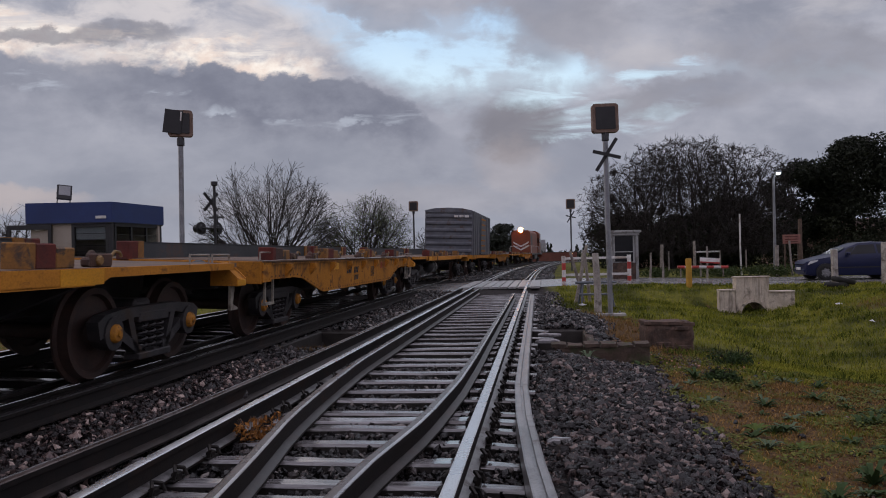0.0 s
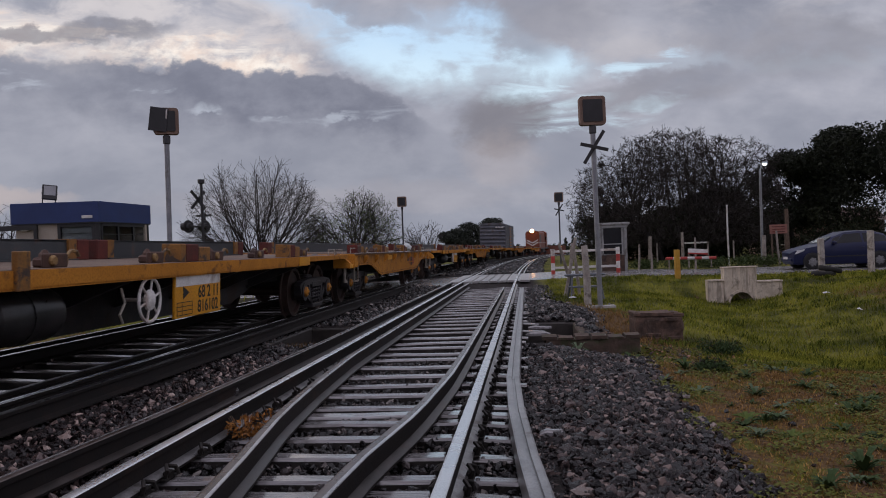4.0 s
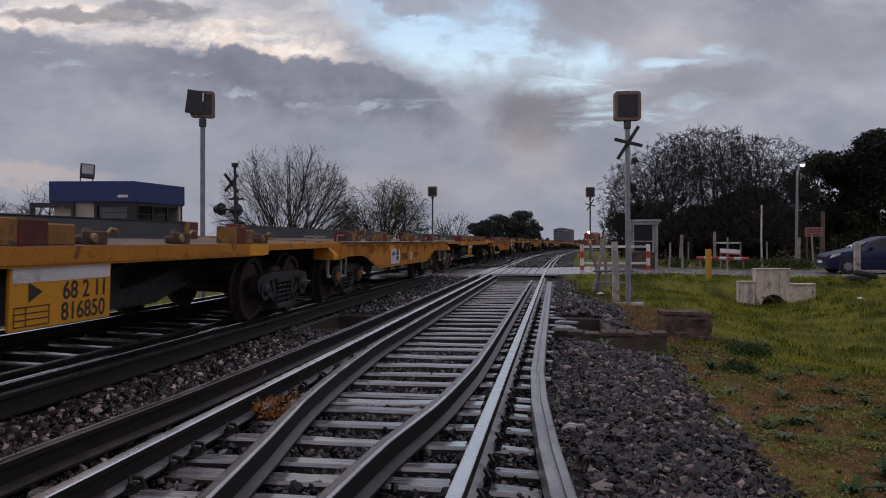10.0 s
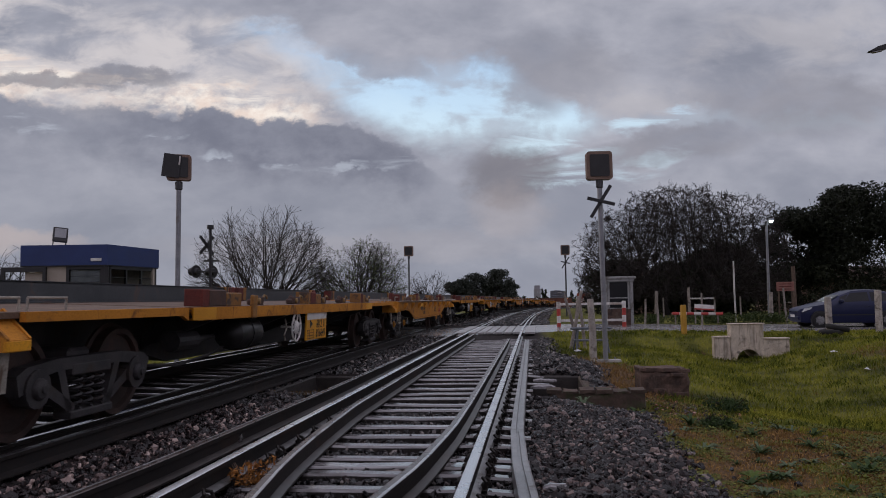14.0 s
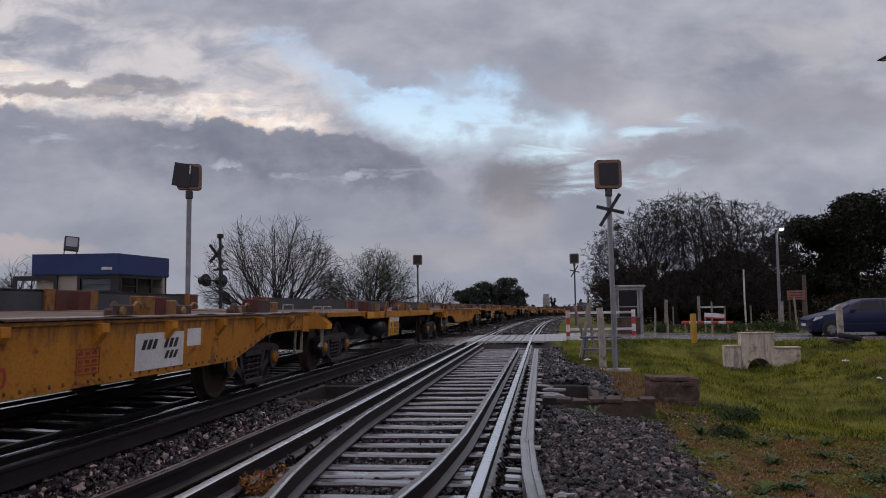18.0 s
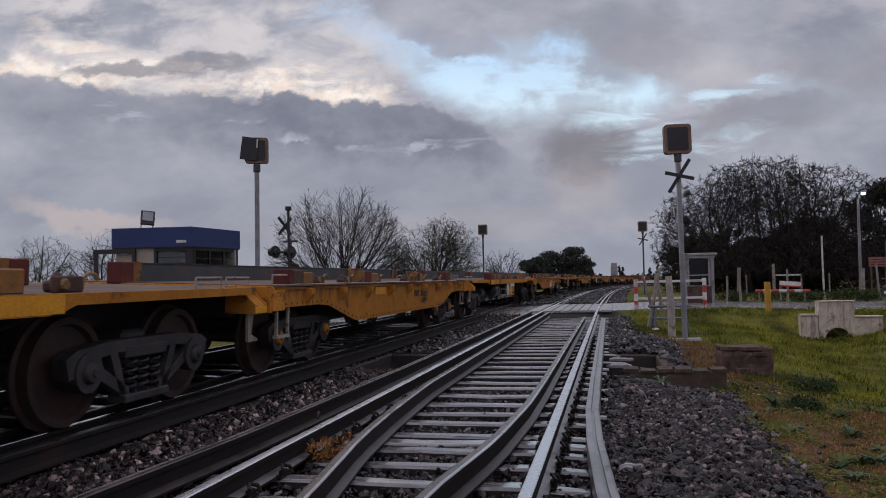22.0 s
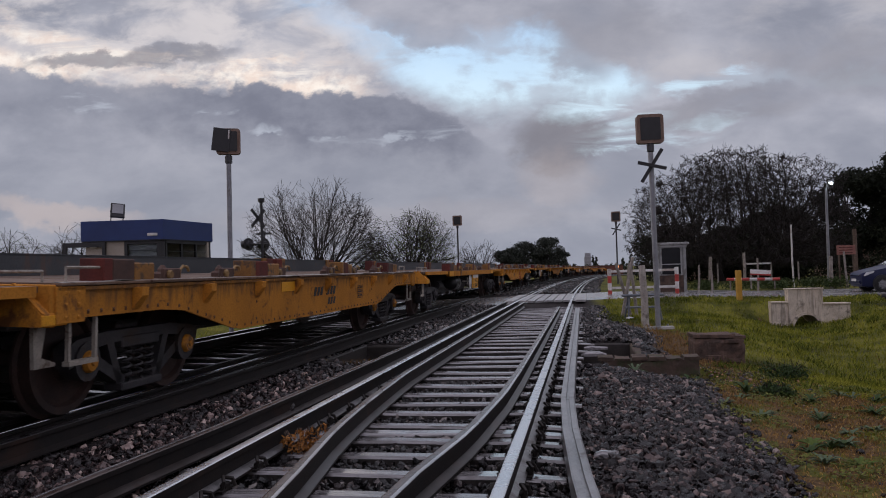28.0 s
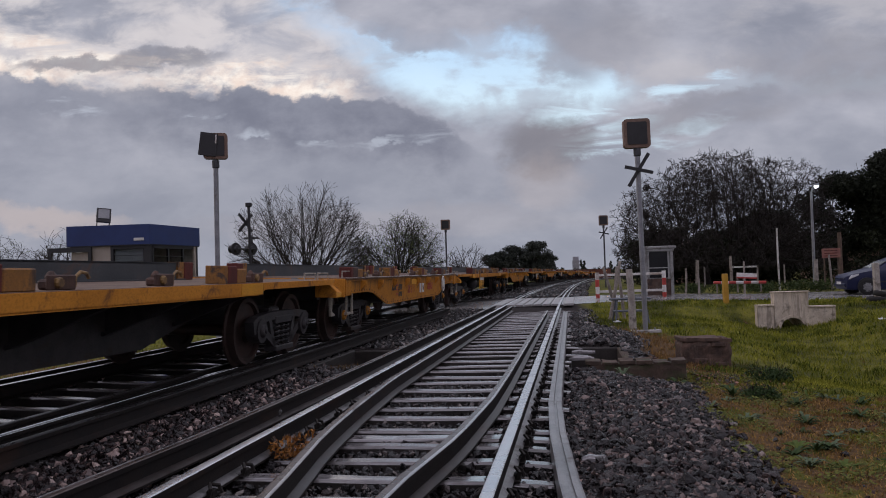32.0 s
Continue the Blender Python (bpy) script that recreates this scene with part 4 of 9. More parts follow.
def wagon_a():
    """Riveted fish-belly container wagon."""
    w = thing("fishbelly_wagon", "weathered yellow fish-belly container wagon, empty deck, rolling past", "rail wagon", group="wagons of the goods train")
    e = 5.78
    out = [(-e, DECK - 0.01), (e, DECK - 0.01), (e, 0.83), (4.4, 0.83), (4.0, 0.80), (3.0, 0.56), (2.8, 0.535), (-2.8, 0.535), (-3.0, 0.56), (-4.0, 0.80), (-4.4, 0.83), (-e, 0.83)]
    for k in (-1, 1):
        x = k * SIDE
        s = Shape().prism(out, x - 0.03 * k, x, "x")
        s.box(min(x - 0.10 * k, x + 0.02 * k), max(x - 0.10 * k, x + 0.02 * k), -e, e, DECK - 0.035, DECK - 0.008)
        sill = part("side_sill", s, SILLPAINT, w, "riveted yellow side sill, grimy along its top")
        lines = [(-e + 0.2, 0.87, -4.3, 0.87), (-4.1, 0.85, -2.9, 0.585), (-2.7, 0.575, 2.7, 0.575), (2.9, 0.585, 4.1, 0.85), (4.3, 0.87, e - 0.2, 0.87)]
        lines += [(y, 0.62, y, 1.0) for y in (-2.4, 0.0, 2.4)] + [(-e + 0.06, 0.87, -e + 0.06, 1.0), (e - 0.06, 0.87, e - 0.06, 1.0)]
        tagged(part("rivets", rivet_rows(Shape(), x, lines), RUSTDOT, sill), kind="stuff")
        for i in range(9):
            y = -4.8 + i * 1.2
            s = Shape().prism([(x, DECK - 0.03), (x + 0.09 * k, DECK - 0.03), (x + 0.09 * k, DECK - 0.10), (x, DECK - 0.22)], y - 0.05, y + 0.05, "y")
            part("stake_pocket", s, YELLOW, w)
        for ye, q in ((-e, -1), (e, 1)):
            steps(w, x - 0.02 * k, ye - 0.34 * q, 0.50, 0.83)
    s = Shape().box(-SIDE + 0.02, SIDE - 0.02, -e, e, DECK - 0.06, DECK, 0.004)
    deck = part("deck", s, DECKSTEEL, w, "wet rust-brown steel deck")
    rng = random.Random(5)
    for i in range(10):
        y0 = -e + 0.02 + i * 1.154
        part("deck_plate", Shape().box(-SIDE + 0.04, SIDE + 0.01 + rng.uniform(0, 0.03), y0, y0 + 1.135, DECK, DECK + 0.012 + rng.uniform(0, 0.012), 0.003), DECKSTEEL, deck)
    # the plates' outer edge is torn and bent; its pale colour holds wet sheen
    lip, n = Shape(), 96
    for side in (-1, 1):
        vs = []
        for i in range(n + 1):
            y = -e + 0.05 + (2 * e - 0.1) * i / n
            out_ = 0.012 + 0.045 * max(0.0, noise.noise((y * 1.1, 3.0 * side, 1))) + 0.020 * noise.noise((y * 4.3, side, 5))
            drop = 0.030 * noise.noise((y * 1.7, 7.0, side)) + 0.012 * noise.noise((y * 6.1, 2.0, side))
            vs += [(side * (SIDE - 0.06), y, DECK + 0.026), (side * (SIDE + max(0.004, out_)), y, DECK + 0.018 + drop), (side * (SIDE + max(0.004, out_)), y, DECK + 0.012 + drop), (side * (SIDE - 0.06), y, DECK + 0.014)]
        lip.add(vs, [(4 * i + k, 4 * i + (k + 1) % 4, 4 * i + 4 + (k + 1) % 4, 4 * i + 4 + k) for i in range(n) for k in range(4)])
    part("torn_edge", lip, DECKEDGE, deck, "torn pale edge of the deck plates")
    s = Shape().box(-0.36, 0.36, -e + 0.1, e - 0.1, 0.62, DECK - 0.06)
    s.prism([(-3.6, 0.62), (-2.6, 0.42), (2.6, 0.42), (3.6, 0.62)], -0.33, 0.33, "x")
    under = part("underframe", s, BLACKIRON, w, "black greasy underframe")
    for y in (-3.2, -1.6, 0, 1.6, 3.2):
        part("cross_bearer", Shape().box(-SIDE + 0.04, SIDE - 0.04, y - 0.05, y + 0.05, 0.60, DECK - 0.06), BLACKIRON, under)
    for q in (-1, 1):
        y = q * e
        s = Shape().box(-SIDE, SIDE, min(y, y + 0.06 * q), max(y, y + 0.06 * q), 0.78, DECK + 0.01, 0.006)
        part("end_sill", s, YELLOW, w)
        part("end_plate", rivet_rows(Shape().box(SIDE - 0.02, SIDE + 0.02, y - 0.30 if q > 0 else y - 0.02, y + 0.02 if q > 0 else y + 0.30, 0.80, DECK - 0.005, 0.004), SIDE + 0.02, [(y - 0.22 * q, 0.84, y - 0.22 * q, 1.02), (y - 0.08 * q, 0.84, y - 0.08 * q, 1.02)], 0.09), YELLOW, w)
        coupler(w, y, q)
        grab_iron(w, 1.25, y - 0.75 * q, y - 0.30 * q, DECK)
        bogie(w, q * 4.26, CAP_YELLOW)
        part("drum", Shape().lathe([(0.0, -0.1), (0.17, -0.1), (0.19, 0.0), (0.17, 0.1), (0.0, 0.1)], 18, "y", (0.60, y + 0.20 * q, 0.90)), BLACKIRON, w)
    plan = {"beams": [(-5.6, 2.2, -0.55), (2.9, 5.6, -0.55)],
            "blocks": [(-4.7, 0.75, 1.18, 1), (-1.9, 0.85, 1.18, 0), (1.35, 0.55, 1.18, 0), (4.3, 0.8, 1.18, 1)],
            "locks": [(-2.75, 1.15), (-1.25, 1.15), (0.75, 1.15), (1.95, 1.15), (3.5, 1.15), (-3.9, 1.15)]}
    deck_gear(w, e, 3, plan)
    return w


def wagon_b():
    """Skeletal container wagon with sloping end plates."""
    w = thing("skeletal_wagon", "yellow container wagon with thin side rails and black underframe, rolling past", "rail wagon", group="wagons of the goods train")
    e = 7.4
    ends = {1: 7.48, -1: 7.88}
    for k in (-1, 1):
        x = k * SIDE
        s = Shape().prism([(-4.93, DECK), (4.33, DECK), (4.18, 0.93), (-4.78, 0.93)], x - 0.05 * k, x, "x")
        s.box(min(x - 0.12 * k, x), max(x - 0.12 * k, x), -4.78, 4.18, 0.925, 0.945)
        part("side_rail", s, YELLOW, w, "yellow side rail")
        for q in (-1, 1):
            E = ends[q]
            t = E - (2.95 if q < 0 else 3.15)
            lip = Shape().prism([(q * t, DECK), (q * (E - 0.26), DECK), (q * (E - 0.26), 0.995), (q * (t + 0.15), 0.985), (q * t, 0.93)], x - 0.09 * k, x - 0.04 * k, "x")
            part("side_rail_end", lip, YELLOW, w, "thin yellow side rail set back over the bogie")
            # corner piece: its outer face slopes down and outwards from the deck
            sec = [(x - 0.34 * k, DECK + 0.01), (x - 0.23 * k, DECK + 0.01), (x + 0.005 * k, 0.875), (x + 0.005 * k, 0.79), (x - 0.34 * k, 0.79)]
            tip = part("corner_plate", Shape().prism(sec, min(q * E, q * (E - 0.27)), max(q * E, q * (E - 0.27)), "y"), YELLOW, w, "sloping yellow corner plate")
            part("yellow_tab", Shape().box(min(x - 0.02 * k, x + 0.012 * k), max(x - 0.02 * k, x + 0.012 * k), min(q * E, q * (E - 0.265)), max(q * E, q * (E - 0.265)), 0.795, 0.868, 0.003), YELLOW_NEW, tip)
            for dy in (0.0, 0.24):
                part("edge_flange", Shape().prism([(x - 0.24 * k, DECK + 0.012), (x - 0.22 * k, DECK + 0.022), (x + 0.012 * k, 0.885), (x + 0.004 * k, 0.872)], min(q * (E - dy), q * (E - dy - 0.025)), max(q * (E - dy), q * (E - dy - 0.025)), "y"), YELLOW, tip)
            s = Shape().prism([(q * (E - 0.20), 0.80), (q * (E - 0.06), 0.80), (q * (E - 0.11), 0.56), (q * (E + 0.04), 0.51), (q * (E + 0.04), 0.485), (q * (E - 0.18), 0.485)], x - 0.14 * k, x - 0.11 * k, "x")
            part("step", s, HOOK, w, "pale hooked step iron")
            part("yellow_patch", Shape().box(min(x - 0.01 * k, x + 0.004 * k), max(x - 0.01 * k, x + 0.004 * k), min(q * (t - 0.02), q * (t - 0.62)), max(q * (t - 0.02), q * (t - 0.62)), 0.935, DECK - 0.005), YELLOW_NEW, w)
        part("side_bracket", Shape().box(x - 0.02 if k > 0 else x - 0.03, x + 0.03 if k > 0 else x + 0.02, -3.20, -3.05, 0.92, DECK + 0.14, 0.006), LOCKPAINT, w)
    s = Shape().box(-SIDE + 0.10, SIDE - 0.10, -7.84, 7.44, DECK - 0.05, DECK, 0.004).box(-SIDE + 0.03, SIDE - 0.03, -4.9, 4.3, DECK - 0.04, DECK + 0.004)
    part("deck", s, DECKSTEEL, w, "wet brown steel deck plate")
    s = Shape().box(-0.42, 0.42, -e + 0.7, e - 0.7, 0.60, DECK - 0.05)
    s.prism([(-4.6, 0.62), (-3.4, 0.34), (3.4, 0.34), (4.6, 0.62)], -0.38, 0.38, "x")
    under = part("underframe", s, BLACKIRON, w, "black greasy underframe")
    for y in (-4.1, -2.7, -1.35, 0, 1.35, 2.7, 4.1):
        s = Shape().prism([(-SIDE + 0.06, DECK - 0.05), (SIDE - 0.06, DECK - 0.05), (SIDE - 0.06, 0.93), (0.4, 0.55), (-0.4, 0.55), (-SIDE + 0.06, 0.93)], y - 0.05, y + 0.05, "y")
        part("cross_bearer", s, BLACKIRON, under)
    for q in (-1, 1):
        part("headstock", Shape().box(-1.05, 1.05, min(q * ends[q], q * (ends[q] - 0.15)), max(q * ends[q], q * (ends[q] - 0.15)), 0.74, DECK - 0.052, 0.01), BLACKIRON, w)
        coupler(w, q * (ends[q] - 0.25), q)
        for y0 in (1.65, 2.25):
            grab_iron(w, 1.16, q * (ends[q] - y0 + 1.2), q * (ends[q] - y0 + 1.7), DECK, 0.10)
    # brake gear
    part("air_reservoir", Shape().lathe([(0, -0.44), (0.12, -0.43), (0.20, -0.38), (0.225, -0.3), (0.225, -0.06), (0.235, -0.06), (0.235, 0.06), (0.225, 0.06), (0.225, 0.3), (0.20, 0.38), (0.12, 0.43), (0, 0.44)], 20, "y", (1.08, -2.75, 0.70)), TANK, w, "shiny black air reservoir with a strap", smooth=True)
    part("brake_cylinder", Shape().lathe([(0, -0.3), (0.12, -0.3), (0.12, 0.25), (0.05, 0.3), (0.03, 0.9), (0, 0.9)], 14, "y", (0.90, -4.1, 0.66)), BLACKIRON, w)
    part("brake_chain", Shape().tube([(1.0, -2.9, 0.56), (1.02, -3.6, 0.46), (1.0, -4.4, 0.40), (1.0, -5.2, 0.46)], 0.02, 5), BLACKIRON, w)
    plan = {"beams": [(-5.9, 0.6, -0.55), (1.3, 5.9, -0.55)],
            "blocks": [(3.75, 0.6, 1.20, 0), (0.1, 0.8, 1.18, 0), (-3.9, 1.2, 1.20, 1)],
            "locks": [(2.4, 1.15), (0.9, 1.15), (-0.7, 1.15), (-2.4, 1.15), (4.6, 1.15)]}
    deck_gear(w, e, 4, plan)
    return w


def hand_wheel(parent, x, y, z, r=0.215):
    """A spoked white brake wheel on the wagon's side."""
    s = Shape()
    n = 28
    ring = [(x, y + r * math.cos(2 * math.pi * i / n), z + r * math.sin(2 * math.pi * i / n)) for i in range(n + 1)]
    s.tube(ring, 0.016, 6, cap=False)
    for i in range(6):
        a = 2 * math.pi * i / 6 + 0.3
        s.tube([(x, y + 0.09 * math.cos(a), z + 0.09 * math.sin(a)), (x, y + r * math.cos(a), z + r * math.sin(a))], 0.012, 5)
    s.lathe([(0, 0.03), (0.03, 0.03), (0.10, 0.012), (0.105, -0.01), (0, -0.02)], 16, "x", (x, y, z))
    s.tube([(x - 0.25, y, z), (x, y, z)], 0.02, 6)
    part("brake_wheel", s, WHITEPAINT, parent, "white spoked brake wheel")


MARK = [0.0]                 # how far the painted marks stand ahead of their common place


def face(y, z, x=SIDE + 0.004):
    """The pose of something painted on a wagon's near side."""
    return Matrix.Translation((x, y + MARK[0], z)) @ Matrix(((0, 0, 1, 0), (1, 0, 0, 0), (0, 1, 0, 0), (0, 0, 0, 1)))


def owner_mark(w, y, z, plate, red):
    dark = BLACKPAINT
    if plate:
        part("owner_plate", Shape().box(-0.47, 0.47, -0.17, 0.17, 0.0, 0.004), WHITEPAINT, w, "dirty white owner's plate", at=face(y, z))
        z += 0.02
    k = 0.75 if plate else 1.0
    f = lambda rows: [(o * k, n * k, u * k, t * k) for o, n, u, t in rows]
    at = 0.006 if plate else 0.0
    for o, n, u, t in f([(-0.42, 0.10, 0.06, 0.12), (-0.29, 0.10, 0.06, 0.12), (-0.16, 0.10, 0.06, 0.12), (0.14, 0.10, 0.06, 0.12), (0.27, 0.10, 0.06, 0.12), (0.40, 0.10, 0.06, 0.12), (0.16, 0.09, -0.09, 0.10), (0.28, 0.09, -0.09, 0.10), (0.40, 0.09, -0.09, 0.10)]):
        s = Shape().prism([(-n / 2 - 0.02, -t / 2), (n / 2 - 0.03, -t / 2), (n / 2 + 0.02, t / 2), (-n / 2 + 0.03, t / 2)], at, at + 0.002, "z")
        part("painted_bar", s, dark, w, at=face(y + o, z + u))
    if red:
        for i in range(3):
            part("painted_bar", Shape().box(-0.07 * k, 0.07 * k, -0.018 * k, 0.018 * k, at, at + 0.002), REDPAINT, w, at=face(y - 0.02, z + (0.10 - i * 0.09) * k))


def small_table(w, y, z, material):
    """A stencilled box of small unreadable writing."""
    s = Shape()
    for i in range(4):
        s.box(-0.16, 0.16, -0.11 + i * 0.066, -0.10 + i * 0.066, 0, 0.002)
    for x in (-0.16, 0.155):
        s.box(x, x + 0.008, -0.11, 0.10, 0, 0.002)
    for i in range(3):
        for j in range(3):
            s.box(-0.13 + j * 0.095, -0.07 + j * 0.095, -0.085 + i * 0.066, -0.058 + i * 0.066, 0, 0.002)
    part("stencilled_table", s, material, w, at=face(y, z))


# near-side markings of each riveted wagon: class, number, colour, layout
MARKS_A = {0: ("SB 2 11", "", 1, 0), 1: ("", "", 0, 0), 2: ("SB 2 11", "795070", 1, 1), 3: ("SB 2 11", "938746", 0, 2), 4: ("SB 2 11", "785377", 1, 0), 5: ("SB 2 11", "", 1, 0),
           6: ("SB 2 11", "795880", 1, 3), 7: ("SB 2 11", "", 1, 0), 8: ("SB 2 28", "796714", 1, 5), 9: ("", "", 1, 0), 10: ("SB 2 11", "802967", 1, 4), 11: ("SB 2 11", "", 1, 0)}
MARKS_B = {-1: "", 0: "", 1: "816102", 2: "816215", 3: "816850", 4: "816649", 5: "816127", 6: "816088", 7: "816645", 8: "816311", 9: "816058", 10: "816420"}


def mark_a(w, k):
    cls, num, red, lay = MARKS_A[k]
    paint = REDPAINT if red else BLACKPAINT
    if lay == 0:
        own = {1: 0.92, 4: -2.06, 7: 0.31}.get(k, -1.0)
        owner_mark(w, own, 0.80, False, k in (1, 7))
        small_table(w, 1.5 if k == 1 else 0.75, 0.80, REDPAINT if k == 1 else BLACKPAINT)
        if cls:
            letters("class_letters", cls, 0.19, paint, w, face(1.9, 0.905), "stencilled class mark")
        if num:
            letters("number_letters", num, 0.19, paint, w, face(1.9, 0.715), "stencilled wagon number")
    elif lay == 5:
        letters("class_letters", cls, 0.235, paint, w, face(0.60, 0.815), "stencilled class mark")
        letters("number_letters", num, 0.225, paint, w, face(0.60, 0.605), "stencilled wagon number")
        small_table(w, -2.0, 0.80, BLACKPAINT)
    elif lay == 1:
        owner_mark(w, -0.6, 0.80, False, True)
        small_table(w, 0.75, 0.80, BLACKPAINT)
        letters("class_letters", cls, 0.19, paint, w, face(2.3, 0.92), "stencilled class mark")
        letters("number_letters", num, 0.19, paint, w, face(2.3, 0.69), "stencilled wagon number")
        for z in (0.92, 0.69):
            part("white_square", Shape().box(-0.10, 0.10, -0.09, 0.09, 0, 0.0025), WHITEPAINT, w, at=face(1.4, z))
        part("dark_disc", Shape().lathe([(0, 0.004), (0.05, 0.004), (0.05, 0)], 14), REDBROWN, w, at=face(1.4, 0.92))
        hand_wheel(w, SIDE + 0.05, 3.3 + MARK[0], 0.86, 0.2)
    elif lay == 2:
        owner_mark(w, -2.0, 0.76, True, False)
        letters("number_letters", num, 0.25, paint, w, face(-0.95, 0.72), "stencilled wagon number")
        letters("class_letters", cls, 0.20, paint, w, face(0.55, 0.74), "stencilled class mark")
        part("white_square", Shape().box(-0.07, 0.07, -0.09, 0.09, 0, 0.0025), WHITEPAINT, w, at=face(-0.15, 0.74))
    elif lay == 3:
        letters("class_letters", cls, 0.20, paint, w, face(-2.0, 0.94), "stencilled class mark")
        letters("number_letters", num, 0.20, paint, w, face(-2.0, 0.68), "stencilled wagon number")
        small_table(w, -0.75, 0.74, REDPAINT)
        part("pale_patch", Shape().box(-0.16, 0.16, -0.09, 0.09, 0, 0.0025), WHITEPAINT, w, at=face(1.15, 0.86))
        owner_mark(w, 0.44, 0.76, True, False)
    else:
        owner_mark(w, -2.6, 0.80, False, True)
        letters("class_letters", cls, 0.24, paint, w, face(-1.2, 0.78), "stencilled class mark")
        letters("number_letters", num, 0.24, paint, w, face(1.1, 0.80), "stencilled wagon number")
        for y in (-0.15, 0.17):
            part("white_square", Shape().box(-0.11, 0.11, -0.11, 0.11, 0, 0.0025), WHITEPAINT, w, at=face(y, 0.79))
        part("red_disc", Shape().lathe([(0, 0.004), (0.06, 0.004), (0.06, 0)], 14), REDBROWN, w, at=face(0.17, 0.79))
        hand_wheel(w, SIDE + 0.06, 2.75 + MARK[0], 0.84, 0.2)
    part("yellow_patch", Shape().box(-0.28, 0.28, -0.06, 0.06, 0, 0.002), YELLOW_NEW, w, at=face(-2.35 if lay != 4 else -0.9, 0.955))


def mark_b(w, k):
    """The number board hung under the side rail, with the brake wheel beside it."""
    if k < 0 or k == 10:
        return
    sh = {2: -2.26, 3: -0.06, 5: -2.2, 9: -2.55}.get(k, -0.33)
    b = part("number_board", Shape().box(SIDE - 0.06, SIDE - 0.03, -0.28 + sh, 0.92 + sh, 0.48, 0.93, 0.004), YELLOW_NEW, w, "yellow number board with black stencilled figures")
    at = lambda y, z: face(y + sh, z, SIDE - 0.028)
    part("pale_band", Shape().box(-0.58, 0.58, -0.055, 0.055, 0, 0.002), WHITEPAINT, b, at=at(0.32, 0.87))
    letters("class_letters", "68 2 11", 0.19, BLACKPAINT, b, at(0.58, 0.73), "black stencilled class mark")
    letters("number_letters", MARKS_B[k] or "816", 0.19, BLACKPAINT, b, at(0.56, 0.57), "black stencilled wagon number")
    part("arrow_mark", Shape().prism([(-0.07, -0.07), (0.08, 0.0), (-0.07, 0.07)], 0, 0.002, "z"), BLACKPAINT, b, at=at(-0.02, 0.745))
    s = Shape()
    for i in range(4):
        s.box(-0.19, 0.19, -0.07 + 0.045 * i, -0.062 + 0.045 * i, 0, 0.002)
    for x in (-0.19, -0.07, 0.18):
        s.box(x, x + 0.01, -0.07, 0.075, 0, 0.002)
    part("stencilled_table", s, BLACKPAINT, b, at=at(-0.05, 0.575))
    if k in (2, 5, 9):
        return
    hand_wheel(w, SIDE - 0.03, -1.15, 0.72)
    part("lever", Shape().tube([(SIDE - 0.05, -1.65, 0.86), (SIDE - 0.04, -1.60, 0.72), (SIDE - 0.05, -1.67, 0.62), (SIDE - 0.05, -1.62, 0.54)], 0.013, 6), HOOK, w)


TRAIN = []                   # (vehicle, place of its middle when the train has run 0 m)


def add_vehicle(w, y):
    w.matrix_basis = on_track(y)
    TRAIN.append((w, y))
    return w


A_MIDDLE = {0: 6.5, 8: 6.08, 9: 5.75, 10: 6.15}    # slack in the couplings
first_a, first_b = wagon_a(), wagon_b()
for k in range(-1, 11):
    b = first_b if k == -1 else copy_thing(first_b, Matrix())
    add_vehicle(b, 9 - PAIR * k - LEN_B / 2)
for k in range(0, 12):
    a = first_a if k == 0 else copy_thing(first_a, Matrix())
    add_vehicle(a, 9 - PAIR * k + A_MIDDLE.get(k, 6.05))
wagons_b = [w for w, _ in TRAIN[:12]]
wagons_a = [w for w, _ in TRAIN[12:]]
MARK[0] = 0.0
for i, w in enumerate(wagons_b):
    k = i - 1
    mark_b(w, k)
    for q in (-1, 1):
        bogie(w, 5.72 if q > 0 else -6.33, CAP_YELLOW if k in (0, 1, 2, 5, 9) else CAP_GREY)
for k, w in enumerate(wagons_a):
    MARK[0] = 6.7 - A_MIDDLE.get(k, 6.05)
    mark_a(w, k)
# flats between the box van and the engine
for y, kind in ((51.6 + 6.7, 0), (65.2 + 7.4, 1), (80.2 + 6.7, 0)):
    w = copy_thing((first_a, first_b)[kind], Matrix())
    add_vehicle(w, y)

BOXGREY = surface("grey_corrugated_van_side", (0.10, 0.105, 0.125), (0.15, 0.155, 0.175), 2, 0.5, 0.0, 0.08, 50, (0.09, 0.06, 0.045), 0.35, 1.6)


